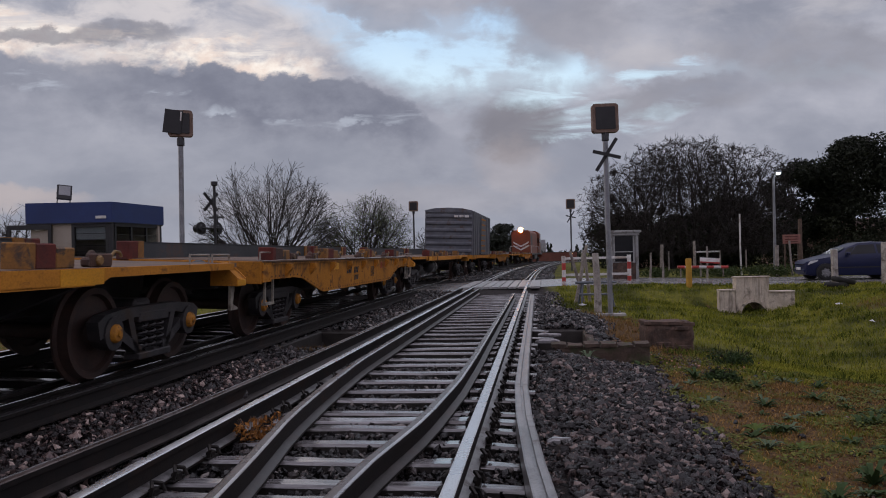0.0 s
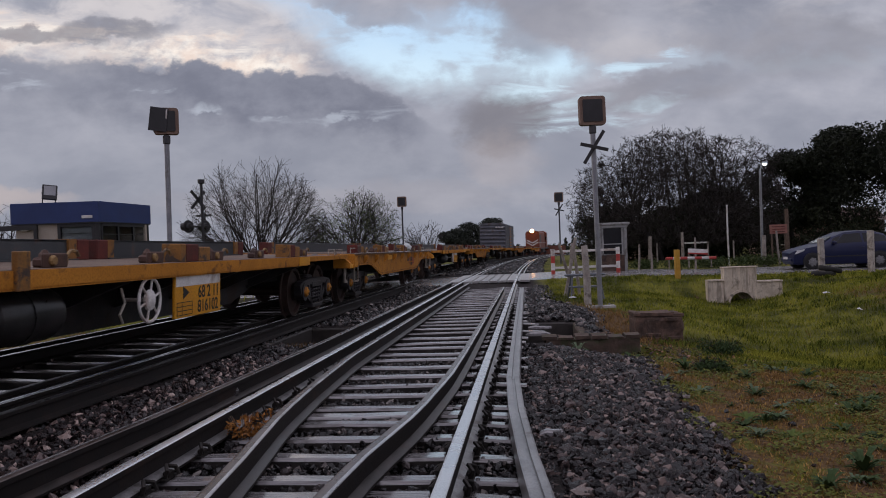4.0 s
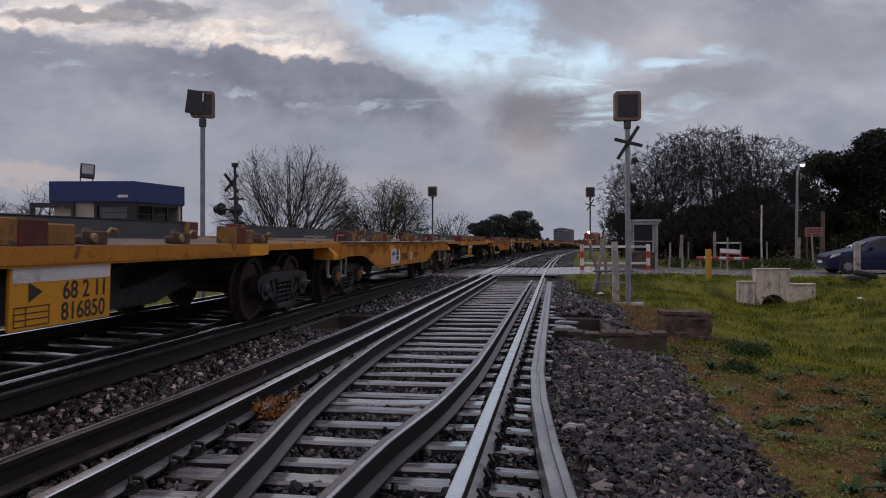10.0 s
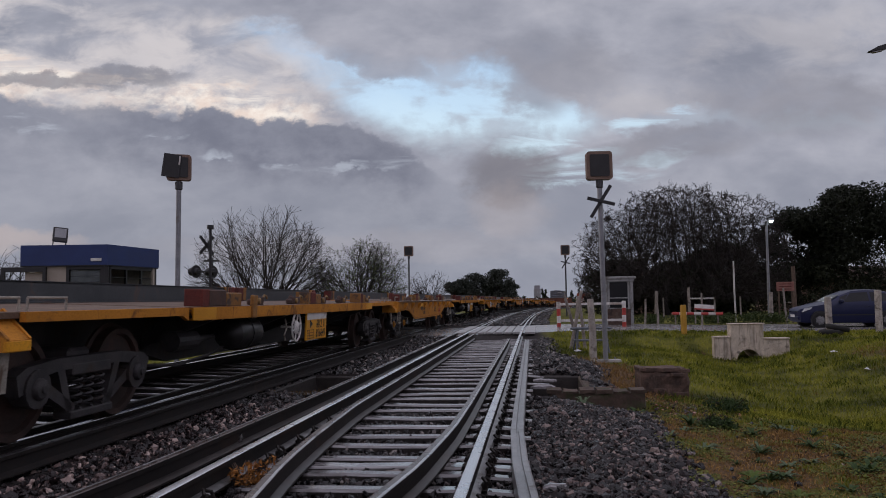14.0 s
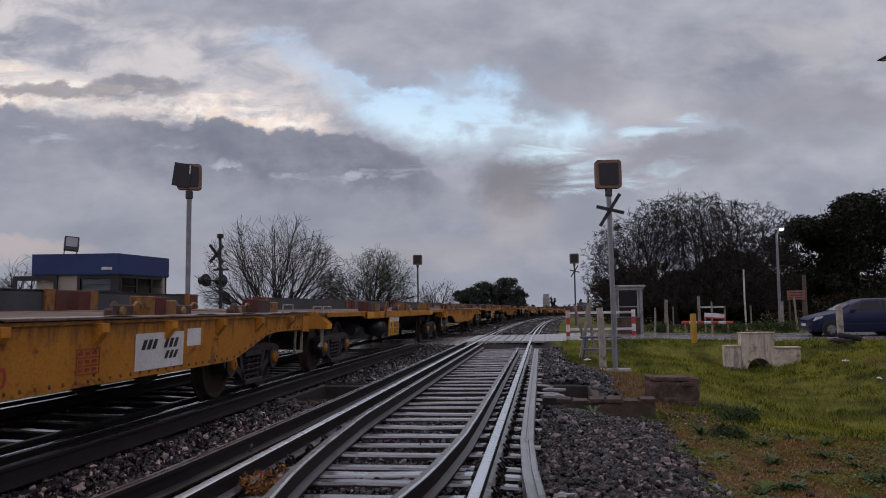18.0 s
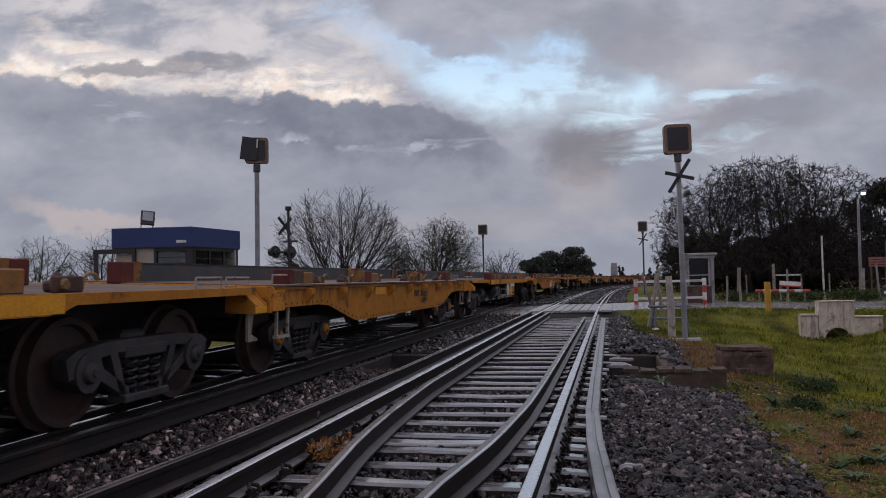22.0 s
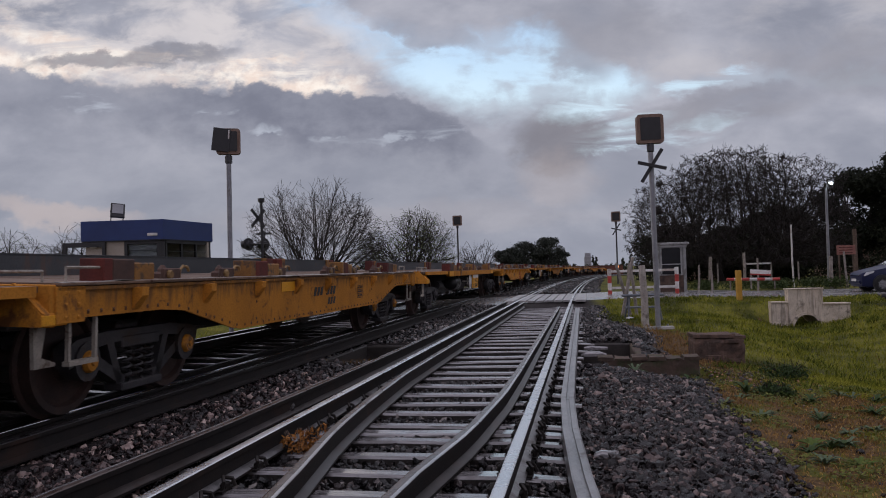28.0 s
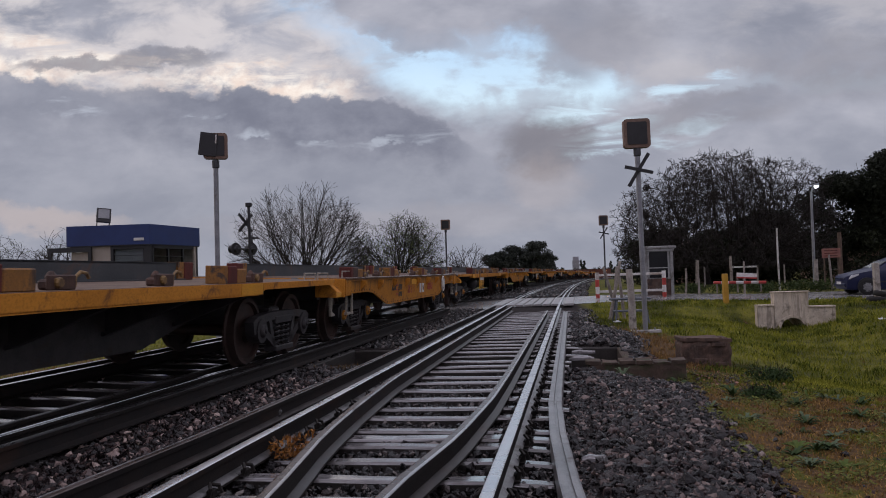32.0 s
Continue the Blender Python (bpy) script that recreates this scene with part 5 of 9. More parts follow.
def box_van():
    w = thing("box_van", "grey corrugated steel box van coupled into the goods train", "rail wagon")
    e, hw, z0, z1 = 4.9, 1.27, 1.05, 3.38
    roof = [(-hw, z1 - 0.1), (-hw, z1), (-hw * 0.6, z1 + 0.11), (0, z1 + 0.15), (hw * 0.6, z1 + 0.11), (hw, z1), (hw, z1 - 0.1)]
    part("body", Shape().box(-hw, hw, -e, e, z0, z1 - 0.02, 0.02), BOXGREY, w)
    part("roof", Shape().prism(roof, -e - 0.05, e + 0.05, "y"), BOXGREY, w, "low arched grey roof")
    for q in (-1, 1):
        for i in range(6):
            z = z0 + 0.22 + i * 0.36
            y = q * e
            part("corrugation", Shape().prism([(y, z - 0.11), (y + 0.07 * q, z - 0.04), (y + 0.07 * q, z + 0.04), (y, z + 0.11)], -hw + 0.06, hw - 0.06, "x"), BOXGREY, w)
    for k in (-1, 1):
        for i in range(10):
            y = -e + 0.3 + i * (2 * e - 0.6) / 9
            part("side_post", Shape().box(k * hw - 0.03, k * hw + 0.03, y - 0.04, y + 0.04, z0, z1 - 0.05), BOXGREY, w)
        d = part("sliding_door", Shape().box(k * hw - 0.02, k * hw + 0.06, -1.1, 1.1, z0 + 0.05, z1 - 0.15, 0.01), BOXGREY, w)
        for i in range(7):
            part("door_rib", Shape().box(k * (hw + 0.04), k * (hw + 0.04) + 0.05, -1.0, 1.0, z0 + 0.2 + i * 0.3, z0 + 0.27 + i * 0.3), YELLOW, d)
    lad = Shape()
    for i in range(9):
        lad.tube([(hw + 0.05, -e + 0.1, 1.0 + i * 0.27), (hw + 0.05, -e + 0.5, 1.0 + i * 0.27)], 0.012, 5)
    part("ladder", lad, BOXGREY, w)
    part("sill", Shape().box(-hw, hw, -e, e, 0.86, 1.05, 0.01).box(-0.4, 0.4, -e, e, 0.55, 0.86), YELLOW, w, "rusty yellow sole bar")
    for i in range(3):
        part("painted_bar", Shape().box(0.28 + i * 0.28, 0.5 + i * 0.28, -e - 0.076, -e - 0.072, 3.02, 3.14), WHITEPAINT, w)
    for q in (-1, 1):
        coupler(w, q * e, q)
        bogie(w, q * 3.4, CAP_GREY)
    return w


add_vehicle(box_van(), 39.9 + 5.0)
ORANGE = surface("sooty_orange_engine_paint", (0.16, 0.032, 0.012), (0.22, 0.05, 0.016), 1.5, 0.45, 0.0, 0.05, 40, (0.10, 0.04, 0.025), 0.4)
HEADLAMP = glowing("warm_headlamp_glass", (1.0, 0.40, 0.11), 60.0)
DARKGLASS = surface("dark_cab_glass", (0.008, 0.009, 0.011), (0.014, 0.015, 0.018), 1, 0.12, 0.0, 0.0, spec=0.25)


def engine():
    w = thing("diesel_locomotive", "sooty orange diesel locomotive with pale chevrons and a lit headlamp", "locomotive")
    part("platform", Shape().box(-1.4, 1.4, -8.3, 8.3, 1.0, 1.22, 0.03), BLACKIRON, w)
    part("fuel_tank", Shape().box(-1.2, 1.2, -2.2, 2.2, 0.4, 1.0, 0.1), BLACKIRON, w)
    part("long_hood", Shape().prism([(-1.15, 1.22), (-1.15, 3.75), (-0.9, 4.05), (0.9, 4.05), (1.15, 3.75), (1.15, 1.22)], -7.6, 3.4, "y"), ORANGE, w)
    cab = part("cab", Shape().prism([(-1.38, 1.22), (-1.38, 3.85), (-0.9, 4.22), (0.9, 4.22), (1.38, 3.85), (1.38, 1.22)], 3.4, 6.0, "y"), ORANGE, w)
    part("short_hood", Shape().box(-0.95, 0.95, 6.0, 7.7, 1.22, 2.3, 0.08), ORANGE, w)
    for x in (-1.15, 1.15):
        part("cab_window", Shape().box(x - 0.17, x + 0.17, 3.36, 3.40, 2.6, 3.2, 0.01), DARKGLASS, cab)
    for x in (-1.39, 1.39):
        part("cab_window", Shape().box(x - 0.02, x + 0.02, 3.8, 5.4, 2.55, 3.15, 0.01), DARKGLASS, cab)
    for i in range(2):
        for k in (-1, 1):
            s = Shape().prism([(0, 1.55 + i * 0.42), (k * 0.94, 2.05 + i * 0.42), (k * 0.94, 2.25 + i * 0.42), (0, 1.75 + i * 0.42)], -7.63, -7.60, "y")
            part("chevron", s, WHITEPAINT, w, "pale chevron stripe")
    lamp = part("headlamp_housing", Shape().box(-0.34, 0.34, -7.72, -7.58, 3.86, 4.34, 0.03), BLACKIRON, w)
    for x in (0.0,):
        part("headlamp", Shape().lathe([(0, -0.05), (0.24, -0.03), (0.30, 0.0), (0, 0.02)], 14, "y", (x, -7.74, 4.10)), HEADLAMP, lamp, "lit warm headlamp")
    for k in (-1, 1):
        part("handrail", Shape().tube([(k * 1.3, -8.1, 1.22), (k * 1.3, -8.1, 2.1), (k * 1.3, 3.2, 2.1), (k * 1.3, 3.2, 1.22)], 0.025, 5), WHITEPAINT, w)
        part("grille", Shape().box(k * 1.15 - 0.02, k * 1.15 + 0.02, -7.0, -4.8, 2.2, 3.4), BLACKIRON, w)
    part("handrail", Shape().tube([(-1.3, -8.2, 1.22), (-1.3, -8.2, 2.1), (1.3, -8.2, 2.1), (1.3, -8.2, 1.22)], 0.025, 5), WHITEPAINT, w)
    part("exhaust_stack", Shape().box(-0.2, 0.2, -1.0, 0.2, 4.05, 4.22, 0.03), BLACKIRON, w)
    for q in (-1, 1):
        part("buffer_beam", Shape().box(-1.4, 1.4, q * 8.3 - 0.1, q * 8.3 + 0.1, 0.55, 1.2, 0.03), ORANGE, w)
        coupler(w, q * 8.4, q)
        bogie(w, q * 5.3, CAP_GREY)
    return w


add_vehicle(engine(), 94.0 + 8.7)
WRAP = surface("crumpled_pale_plastic", (0.42, 0.46, 0.47), (0.62, 0.63, 0.62), 5, 0.35, 0.0, 0.6, 14, rough2=0.6)


def plastic_bag(parent, x, y, z):
    """A crumpled pale bag blown onto the deck; it rides along on its wagon."""
    bm = bmesh.new()
    bmesh.ops.create_icosphere(bm, subdivisions=4, radius=1.0)
    for v in bm.verts:
        n = v.co.normalized()
        r = 1.0 + 0.28 * noise.noise(n * 2.3) + 0.16 * abs(noise.noise(n * 6.0)) + 0.05 * noise.noise(n * 15.0)
        v.co = Vector((n.x * 0.13 * r, n.y * 0.32 * r * (1 + 0.25 * n.x), max(-0.02, n.z * 0.13 * r + 0.10)))
    me = bpy.data.meshes.new("plastic_bag")
    bm.to_mesh(me)
    bm.free()
    me.shade_smooth()
    me.materials.append(WRAP)
    part("plastic_bag", me, None, parent, "crumpled pale plastic bag lying on the deck", at=pose(x, y, z))


plastic_bag(wagons_a[1], 1.14, 2.5, DECK + 0.02)

# ---- road and crossing ----
def build_road():
    vs, fs = [], []
    xs = [-70 + 2 * i for i in range(28)] + [-14 + 0.5 * i for i in range(60)] + [16 + 2 * i for i in range(32)]
    n = 9
    for x in xs:
        c = road_y(x)
        for j in range(n):
            y = c - 3.3 + 6.6 * j / (n - 1) + (0.18 * noise.noise((x * 0.8, j, 0)) if j in (0, n - 1) else 0)
            z = ground_z(x, y) + (0.06 if 0 < j < n - 1 else 0.012)
            vs.append((x, y, min(z, -0.012) if -7 < x < 2 else z))
    for i in range(len(xs) - 1):
        for j in range(n - 1):
            a = i * n + j
            fs.append((a, a + n, a + n + 1, a + 1))
    me = bpy.data.meshes.new("road")
    me.from_pydata(vs, [], fs)
    me.shade_smooth()
    me.materials.append(ASPHALT)
    road = tagged(new("road", me), "wet grey asphalt road crossing the tracks", "road", kind="structure")
    panel = surface("worn_crossing_panel", (0.30, 0.29, 0.285), (0.42, 0.41, 0.40), 3, 0.25, 0.0, 0.15, 60, (0.12, 0.11, 0.10), 0.4, rough2=0.5)
    for i in range(6):
        x = MAIN_X - 0.72 + i * 0.288
        part("crossing_panel", Shape().sweep([(-0.115, -0.06), (0.115, -0.06), (0.115, 0.004), (-0.115, 0.004)], [(x + (main_x(y) - MAIN_X), y, 0.0) for y in (25.2, 27, 29, 31.0)]), panel, road)
    for x in (MAIN_X - 1.16, MAIN_X + 1.16):
        part("crossing_panel", Shape().sweep([(-0.16, -0.06), (0.16, -0.06), (0.16, 0.004), (-0.16, 0.004)], [(x + (main_x(y) - MAIN_X), y, 0.0) for y in (25.2, 27, 29, 31.0)]), panel, road)


build_road()
WOOD = surface("weathered_grey_wood", (0.20, 0.175, 0.155), (0.33, 0.295, 0.265), 6, 0.85, 0.0, 0.5, 30, (0.10, 0.085, 0.07), 0.4)
PALEWOOD = surface("bleached_wood", (0.34, 0.31, 0.28), (0.50, 0.46, 0.42), 5, 0.85, 0.0, 0.5, 30, (0.13, 0.11, 0.09), 0.42, 3)
DARKWOOD = surface("dark_brown_wood", (0.08, 0.055, 0.04), (0.14, 0.10, 0.075), 6, 0.85, 0.0, 0.4, 30)
SIGNBACK = surface("black_signal_box", (0.012, 0.012, 0.014), (0.022, 0.022, 0.025), 3, 0.4, 0.0, 0.03, 50)
RUSTRIM = surface("faded_brown_rim", (0.16, 0.10, 0.075), (0.22, 0.15, 0.115), 4, 0.6, 0.0, 0.05, 50)
POLEDARK = surface("dark_steel_pole", (0.05, 0.052, 0.058), (0.08, 0.082, 0.09), 4, 0.5, 0.3, 0.05, 50)
BLUEFASCIA = surface("deep_blue_fascia", (0.012, 0.030, 0.125), (0.017, 0.040, 0.155), 1.2, 0.45, 0.0, 0.03, 40)
BEIGE = surface("beige_render_wall", (0.36, 0.31, 0.26), (0.43, 0.375, 0.32), 1.5, 0.85, 0.0, 0.15, 60)
BLACKFRAME = surface("black_window_frame", (0.012, 0.012, 0.013), (0.02, 0.02, 0.022), 3, 0.4, 0.0, 0.0)
BLIND = surface("grey_roller_blind", (0.22, 0.22, 0.22), (0.28, 0.275, 0.27), 1, 0.6, 0.0, 0.0)
LAMPGLASS = surface("dull_lamp_glass", (0.30, 0.31, 0.33), (0.38, 0.39, 0.41), 2, 0.25, 0.0, 0.0)
WHITELAMP = glowing("lit_white_lamp", (0.86, 0.95, 1.0), 30.0)
WARMLAMP = glowing("lit_warm_lamp", (1.0, 0.42, 0.12), 6.0)
POSTYELLOW = surface("ochre_post_paint", (0.38, 0.20, 0.02), (0.48, 0.27, 0.03), 4, 0.6, 0.0, 0.1, 50, (0.2, 0.11, 0.03), 0.3)


def glass():
    m = bpy.data.materials.new("window_glass")
    m.use_nodes = True
    b = m.node_tree.nodes["Principled BSDF"]
    b.inputs["Base Color"].default_value = (0.75, 0.8, 0.82, 1)
    b.inputs["Transmission Weight"].default_value, b.inputs["Roughness"].default_value, b.inputs["IOR"].default_value = 1.0, 0.02, 1.05
    return m


GLASS = glass()


def rounded_plate(hw, hh, r, y0, y1, n=5):
    pts = []
    for cx, cz, a0 in ((hw - r, hh - r, 0), (-hw + r, hh - r, 90), (-hw + r, -hh + r, 180), (hw - r, -hh + r, 270)):
        for i in range(n + 1):
            a = radians(a0 + 90 * i / n)
            pts.append((cx + r * math.cos(a), cz + r * math.sin(a)))
    return Shape().prism(pts, y0, y1, "y")


def crossing_light(name, label, base, top, turn, lean, cross, pole_r=0.055, dark=False, size=1.0):
    """A square signal head on a tall pole; the near one carries a crossbuck."""
    x, y, z = base
    w = thing(name, label, "signal", pose(x, y, z, 0, lean, turn))
    h = top - z
    part("pole", Shape().tube([(0, 0, 0), (0, 0, h - 0.6)], pole_r, 12), POLEDARK if dark else GALV, w, smooth=True)
    part("collar", Shape().lathe([(pole_r, h - 0.80), (pole_r + 0.025, h - 0.78), (pole_r + 0.025, h - 0.62), (0, h - 0.6)], 12), POLEDARK, w)
    head = part("signal_head", rounded_plate(0.285 * size, 0.315 * size, 0.07, -0.09, 0.09).moved(pose(0, 0, h - 0.30)), RUSTRIM, w, "rounded square signal box with a faded rim")
    part("dark_screen", rounded_plate(0.215 * size, 0.245 * size, 0.03, -0.105, -0.085).moved(pose(0, 0, h - 0.30)), SIGNBACK, head)
    part("back_cover", rounded_plate(0.23 * size, 0.26 * size, 0.05, 0.09, 0.15).moved(pose(0, 0, h - 0.30)), SIGNBACK, head)
    part("foot_plate", Shape().box(-0.32, 0.32, -0.10, 0.10, -0.05, 0.015, 0.01), CONCRETE, w)
    for k in (-1, 1):
        part("foot_bolt", Shape().tube([(k * 0.2, 0, 0.0), (k * 0.2, 0, 0.06)], 0.02, 6), GALV, w)
    if size < 1:
        # the screen has come loose and hangs askew
        part("loose_screen", Shape().box(-0.25, 0.13, -0.128, -0.108, -0.27, 0.25, 0.004).moved(pose(-0.09, 0, h - 0.27, 0, 7, 0)), SIGNBACK, head, "dark screen hanging askew")
        part("bare_strip", Shape().box(0.045, 0.075, -0.132, -0.12, 0.02, 0.22, 0.003).moved(pose(-0.05, 0, h - 0.27, 0, 4, 0)), WHITEPAINT, head, "pale strip of bare metal")
    if cross:
        zc = h - 1.10
        for a, l in ((-57, 0.42), (14, 0.31)):
            arm = Shape().box(-l, l, -0.015, 0.015, -0.037, 0.037, 0.004).moved(pose(0.0, -pole_r - 0.02 - (0.03 if a > 0 else 0), zc, 0, a, 0))
            part("crossbuck_arm", arm, SIGNBACK, w, "dark crossbuck board seen from behind")
    return w


crossing_light("crossing_signal", "square crossing signal on a galvanised pole with a crossbuck", (1.53, 17.2, -0.28), 4.30, 7, -0.4, True)
crossing_light("crossing_signal", "square crossing signal tilted on its galvanised pole, beyond the goods track", (-7.82, 16.2, -0.40), 4.42, 22, 0.3, False, 0.055, False, 0.92)
crossing_light("crossing_signal", "distant square crossing signal on a thin pole", (-7.7, 47.5, -0.2), 4.45, 0, 0, False, 0.05, True)
crossing_light("crossing_signal", "distant square crossing signal with a crossbuck on its pole", (2.05, 49.4, -0.2), 4.42, 0, 0, True, 0.05, True)


def flasher():
    """Black mast with a crossbuck and two flashing lamps, seen side-on."""
    w = thing("flashing_signal", "black mast with a crossbuck and two hooded crossing lamps", "signal", pose(-12.4, 28.55, -0.2, 0, 0.4, 246))
    part("mast", Shape().tube([(0, 0, 0), (0, 0, 4.25)], 0.055, 10).lathe([(0.09, 4.15), (0.13, 4.18), (0.13, 4.32), (0, 4.33)], 10), SIGNBACK, w)
    for a in (-45, 45):
        part("crossbuck_arm", Shape().box(-0.48, 0.48, -0.02, 0.02, -0.06, 0.06, 0.005).moved(pose(0, -0.20, 3.55, 0, a, 0)), SIGNBACK, w)
    part("cross_bar", Shape().tube([(-0.45, -0.20, 2.52), (0.45, -0.20, 2.52)], 0.035, 8).tube([(0, 0, 2.52), (0, -0.22, 2.52)], 0.03, 6), SIGNBACK, w)
    for k in (-1, 1):
        l = part("lamp", Shape().lathe([(0, 0.10), (0.12, 0.09), (0.15, 0.0), (0, 0.0)], 16, "y", (k * 0.42, -0.30, 2.52)), SIGNBACK, w)
        part("target_plate", Shape().lathe([(0, 0.01), (0.25, 0.01), (0.25, -0.02), (0, -0.02)], 20, "y", (k * 0.42, -0.32, 2.52)), SIGNBACK, l)
        part("hood", Shape().lathe([(0.14, 0.0), (0.16, -0.26)], 14, "y", (k * 0.42, -0.34, 2.52)), SIGNBACK, l)
    return w


flasher()


def guard_building():
    """Small flat-roofed building with a deep blue fascia."""
    w = thing("guard_building", "small beige building with a deep blue roof fascia and black windows", "building", pose(-15.89, 27.24, -0.3, 0, 0, 7.6))
    L, D, z1, k = 3.25, 3.35, 2.90, 0.75
    # the wide front looks at the line; its far end turns back along the road
    wall = Shape().box(-L + 0.12, -1.58, 0.12, 0.30, 0, z1, 0.005).box(-L + 0.12, -L + 0.30, 0.30, D - 0.2, 0, z1, 0.005)
    wall.box(-L + 0.30, k - 0.1, D - 0.38, D - 0.2, 0, z1).box(-1.58, -0.16, 0.12, 0.30, 0, 0.95)
    part("wall", wall, BEIGE, w, "beige rendered wall")
    part("roof", Shape().prism([(-L, 0), (0, 0), (k, D), (-L, D)], z1, z1 + 0.77, "z"), BLUEFASCIA, w, "deep blue roof fascia")
    part("soffit", Shape().prism([(-L + 0.02, 0.02), (-0.02, 0.02), (k - 0.02, D - 0.02), (-L + 0.02, D - 0.02)], z1 - 0.04, z1 - 0.003, "z"), BLACKFRAME, w)
    win = part("window", Shape().box(-1.58, -1.47, 0.09, 0.2, 0.95, z1 - 0.04).box(-0.30, -0.16, 0.09, 0.2, 0.95, z1 - 0.04).box(-1.47, -0.30, 0.09, 0.2, z1 - 0.16, z1 - 0.04), BLACKFRAME, w, "black window frame")
    part("pane", Shape().box(-1.47, -0.30, 0.15, 0.16, 0.95, z1 - 0.16), GLASS, win)
    part("roller_blind", Shape().box(-1.45, -0.32, 0.20, 0.22, 2.25, z1 - 0.17), BLIND, win)
    for i in range(7):
        part("window_bar", Shape().box(-1.47, -0.30, 0.115, 0.135, 1.1 + i * 0.23, 1.12 + i * 0.23), BLACKFRAME, win)
    part("corner_post", Shape().box(-0.16, -0.02, 0.09, 0.24, 0, z1 - 0.04, 0.005), BLACKFRAME, w)
    # the glazed side, slightly splayed
    turn = math.degrees(math.atan2(-k, D))
    side = part("glazed_front", Shape().box(-0.06, 0.02, 0.18, 0.28, 0, z1 - 0.04).box(-0.06, 0.02, 1.20, 1.29, 0, z1 - 0.04).box(-0.06, 0.02, 2.2, 2.29, 0, z1 - 0.04).box(-0.06, 0.02, 3.2, 3.3, 0, z1 - 0.04).box(-0.06, 0.02, 0.18, 3.3, z1 - 0.15, z1 - 0.04), BLACKFRAME, w, at=pose(-0.06, 0.05, 0, 0, 0, turn))
    for y0, y1 in ((0.28, 1.20), (1.29, 2.2), (2.29, 3.2)):
        part("pane", Shape().box(-0.03, -0.02, y0, y1, 0.9, z1 - 0.15), GLASS, side)
        part("apron", Shape().box(-0.04, 0.0, y0, y1, 0, 0.9), BLACKFRAME, side)
        for i in range(5):
            part("window_bar", Shape().box(0.0, 0.018, y0, y1, 1.15 + i * 0.32, 1.17 + i * 0.32), BLACKFRAME, side)
    part("floor_slab", Shape().box(-L + 0.1, -0.1, 0.1, D - 0.1, -0.2, 0.02), CONCRETE, w)
    part("alarm_box", Shape().box(-2.9, -2.62, -0.02, 0.12, z1 - 0.26, z1 - 0.05, 0.02), WHITEPAINT, w, "small white wall box")
    part("wall_sign", Shape().box(-0.62, -0.22, -0.03, 0.0, z1 + 0.14, z1 + 0.25, 0.01), WHITEPAINT, w, "small pale plate")
    return w


guard_building()


def floodlight():
    w = thing("floodlight", "tilted floodlight standing on the roof edge", "floodlight", pose(-17.95, 27.4, 3.355, 0, 5, 38))
    part("lamp_case", Shape().box(-0.26, 0.26, -0.05, 0.07, -0.29, 0.29, 0.02).moved(pose(0, 0, 0.44, -14, 0, 0)), SIGNBACK, w)
    part("lamp_glass", Shape().box(-0.20, 0.20, -0.062, -0.05, -0.13, 0.24).moved(pose(0, 0, 0.44, -14, 0, 0)), LAMPGLASS, w, "grey unlit lamp glass")
    for k in (-1, 1):
        part("bracket", Shape().tube([(k * 0.22, 0.05, 0.0), (k * 0.22, 0.02, 0.25), (k * 0.26, 0.0, 0.42)], 0.02, 6), SIGNBACK, w)


floodlight()


def pipe_frame():
    w = thing("pipe_frame", "black square-tube frame standing beside the beige building", "frame", pose(-19.75, 26.75, -0.45, 0, 0, 8))
    part("post", Shape().box(-0.06, 0.06, -0.06, 0.06, 0, 2.82), BLACKFRAME, w)
    part("top_bar", Shape().box(-0.06, 1.6, -0.06, 0.06, 2.82, 3.0), BLACKFRAME, w)
    part("post", Shape().box(1.48, 1.6, -0.06, 0.06, 0, 2.82), BLACKFRAME, w)


pipe_frame()


def utility_pole(x, y, h):
    w = thing("utility_pole", "thin distant utility pole with a short cross arm", "pole", pose(x, y, -0.4))
    part("pole", Shape().tube([(0, 0, 0), (0, 0, h)], [0.11, 0.08], 8), POLEDARK, w)
    part("cross_arm", Shape().box(-0.55, 0.55, -0.06, 0.06, h - 0.3, h - 0.15), POLEDARK, w)
    part("transformer", Shape().lathe([(0, 0), (0.28, 0), (0.28, 0.7), (0, 0.75)], 12, "z", (0.35, 0, h - 2.6)), POLEDARK, w)


utility_pole(-22.5, 52, 4.7)


# ---- the verge: posts, gate, booth, culvert head ----
def stake(name, label, cat, x, y, h, r, mat, lean=0.0, tilt=0.0, square=False, z=None, group=""):
    z = ground_z(x, y) - 0.05 if z is None else z
    s = Shape()
    if square:
        s.box(-r, r, -r, r, 0, h, 0.015)
    else:
        s.tube([(0, 0, 0), (0.01, 0.01, h * 0.5), (-0.005, 0, h)], [r, r * 0.95, r * 0.85], 9)
    me = s.mesh(name, not square)
    me.materials.append(mat)
    ob = new(name, me)
    ob.matrix_basis = pose(x, y, z, tilt, lean, 17 * (x + y))
    return tagged(ob, label, cat, group)


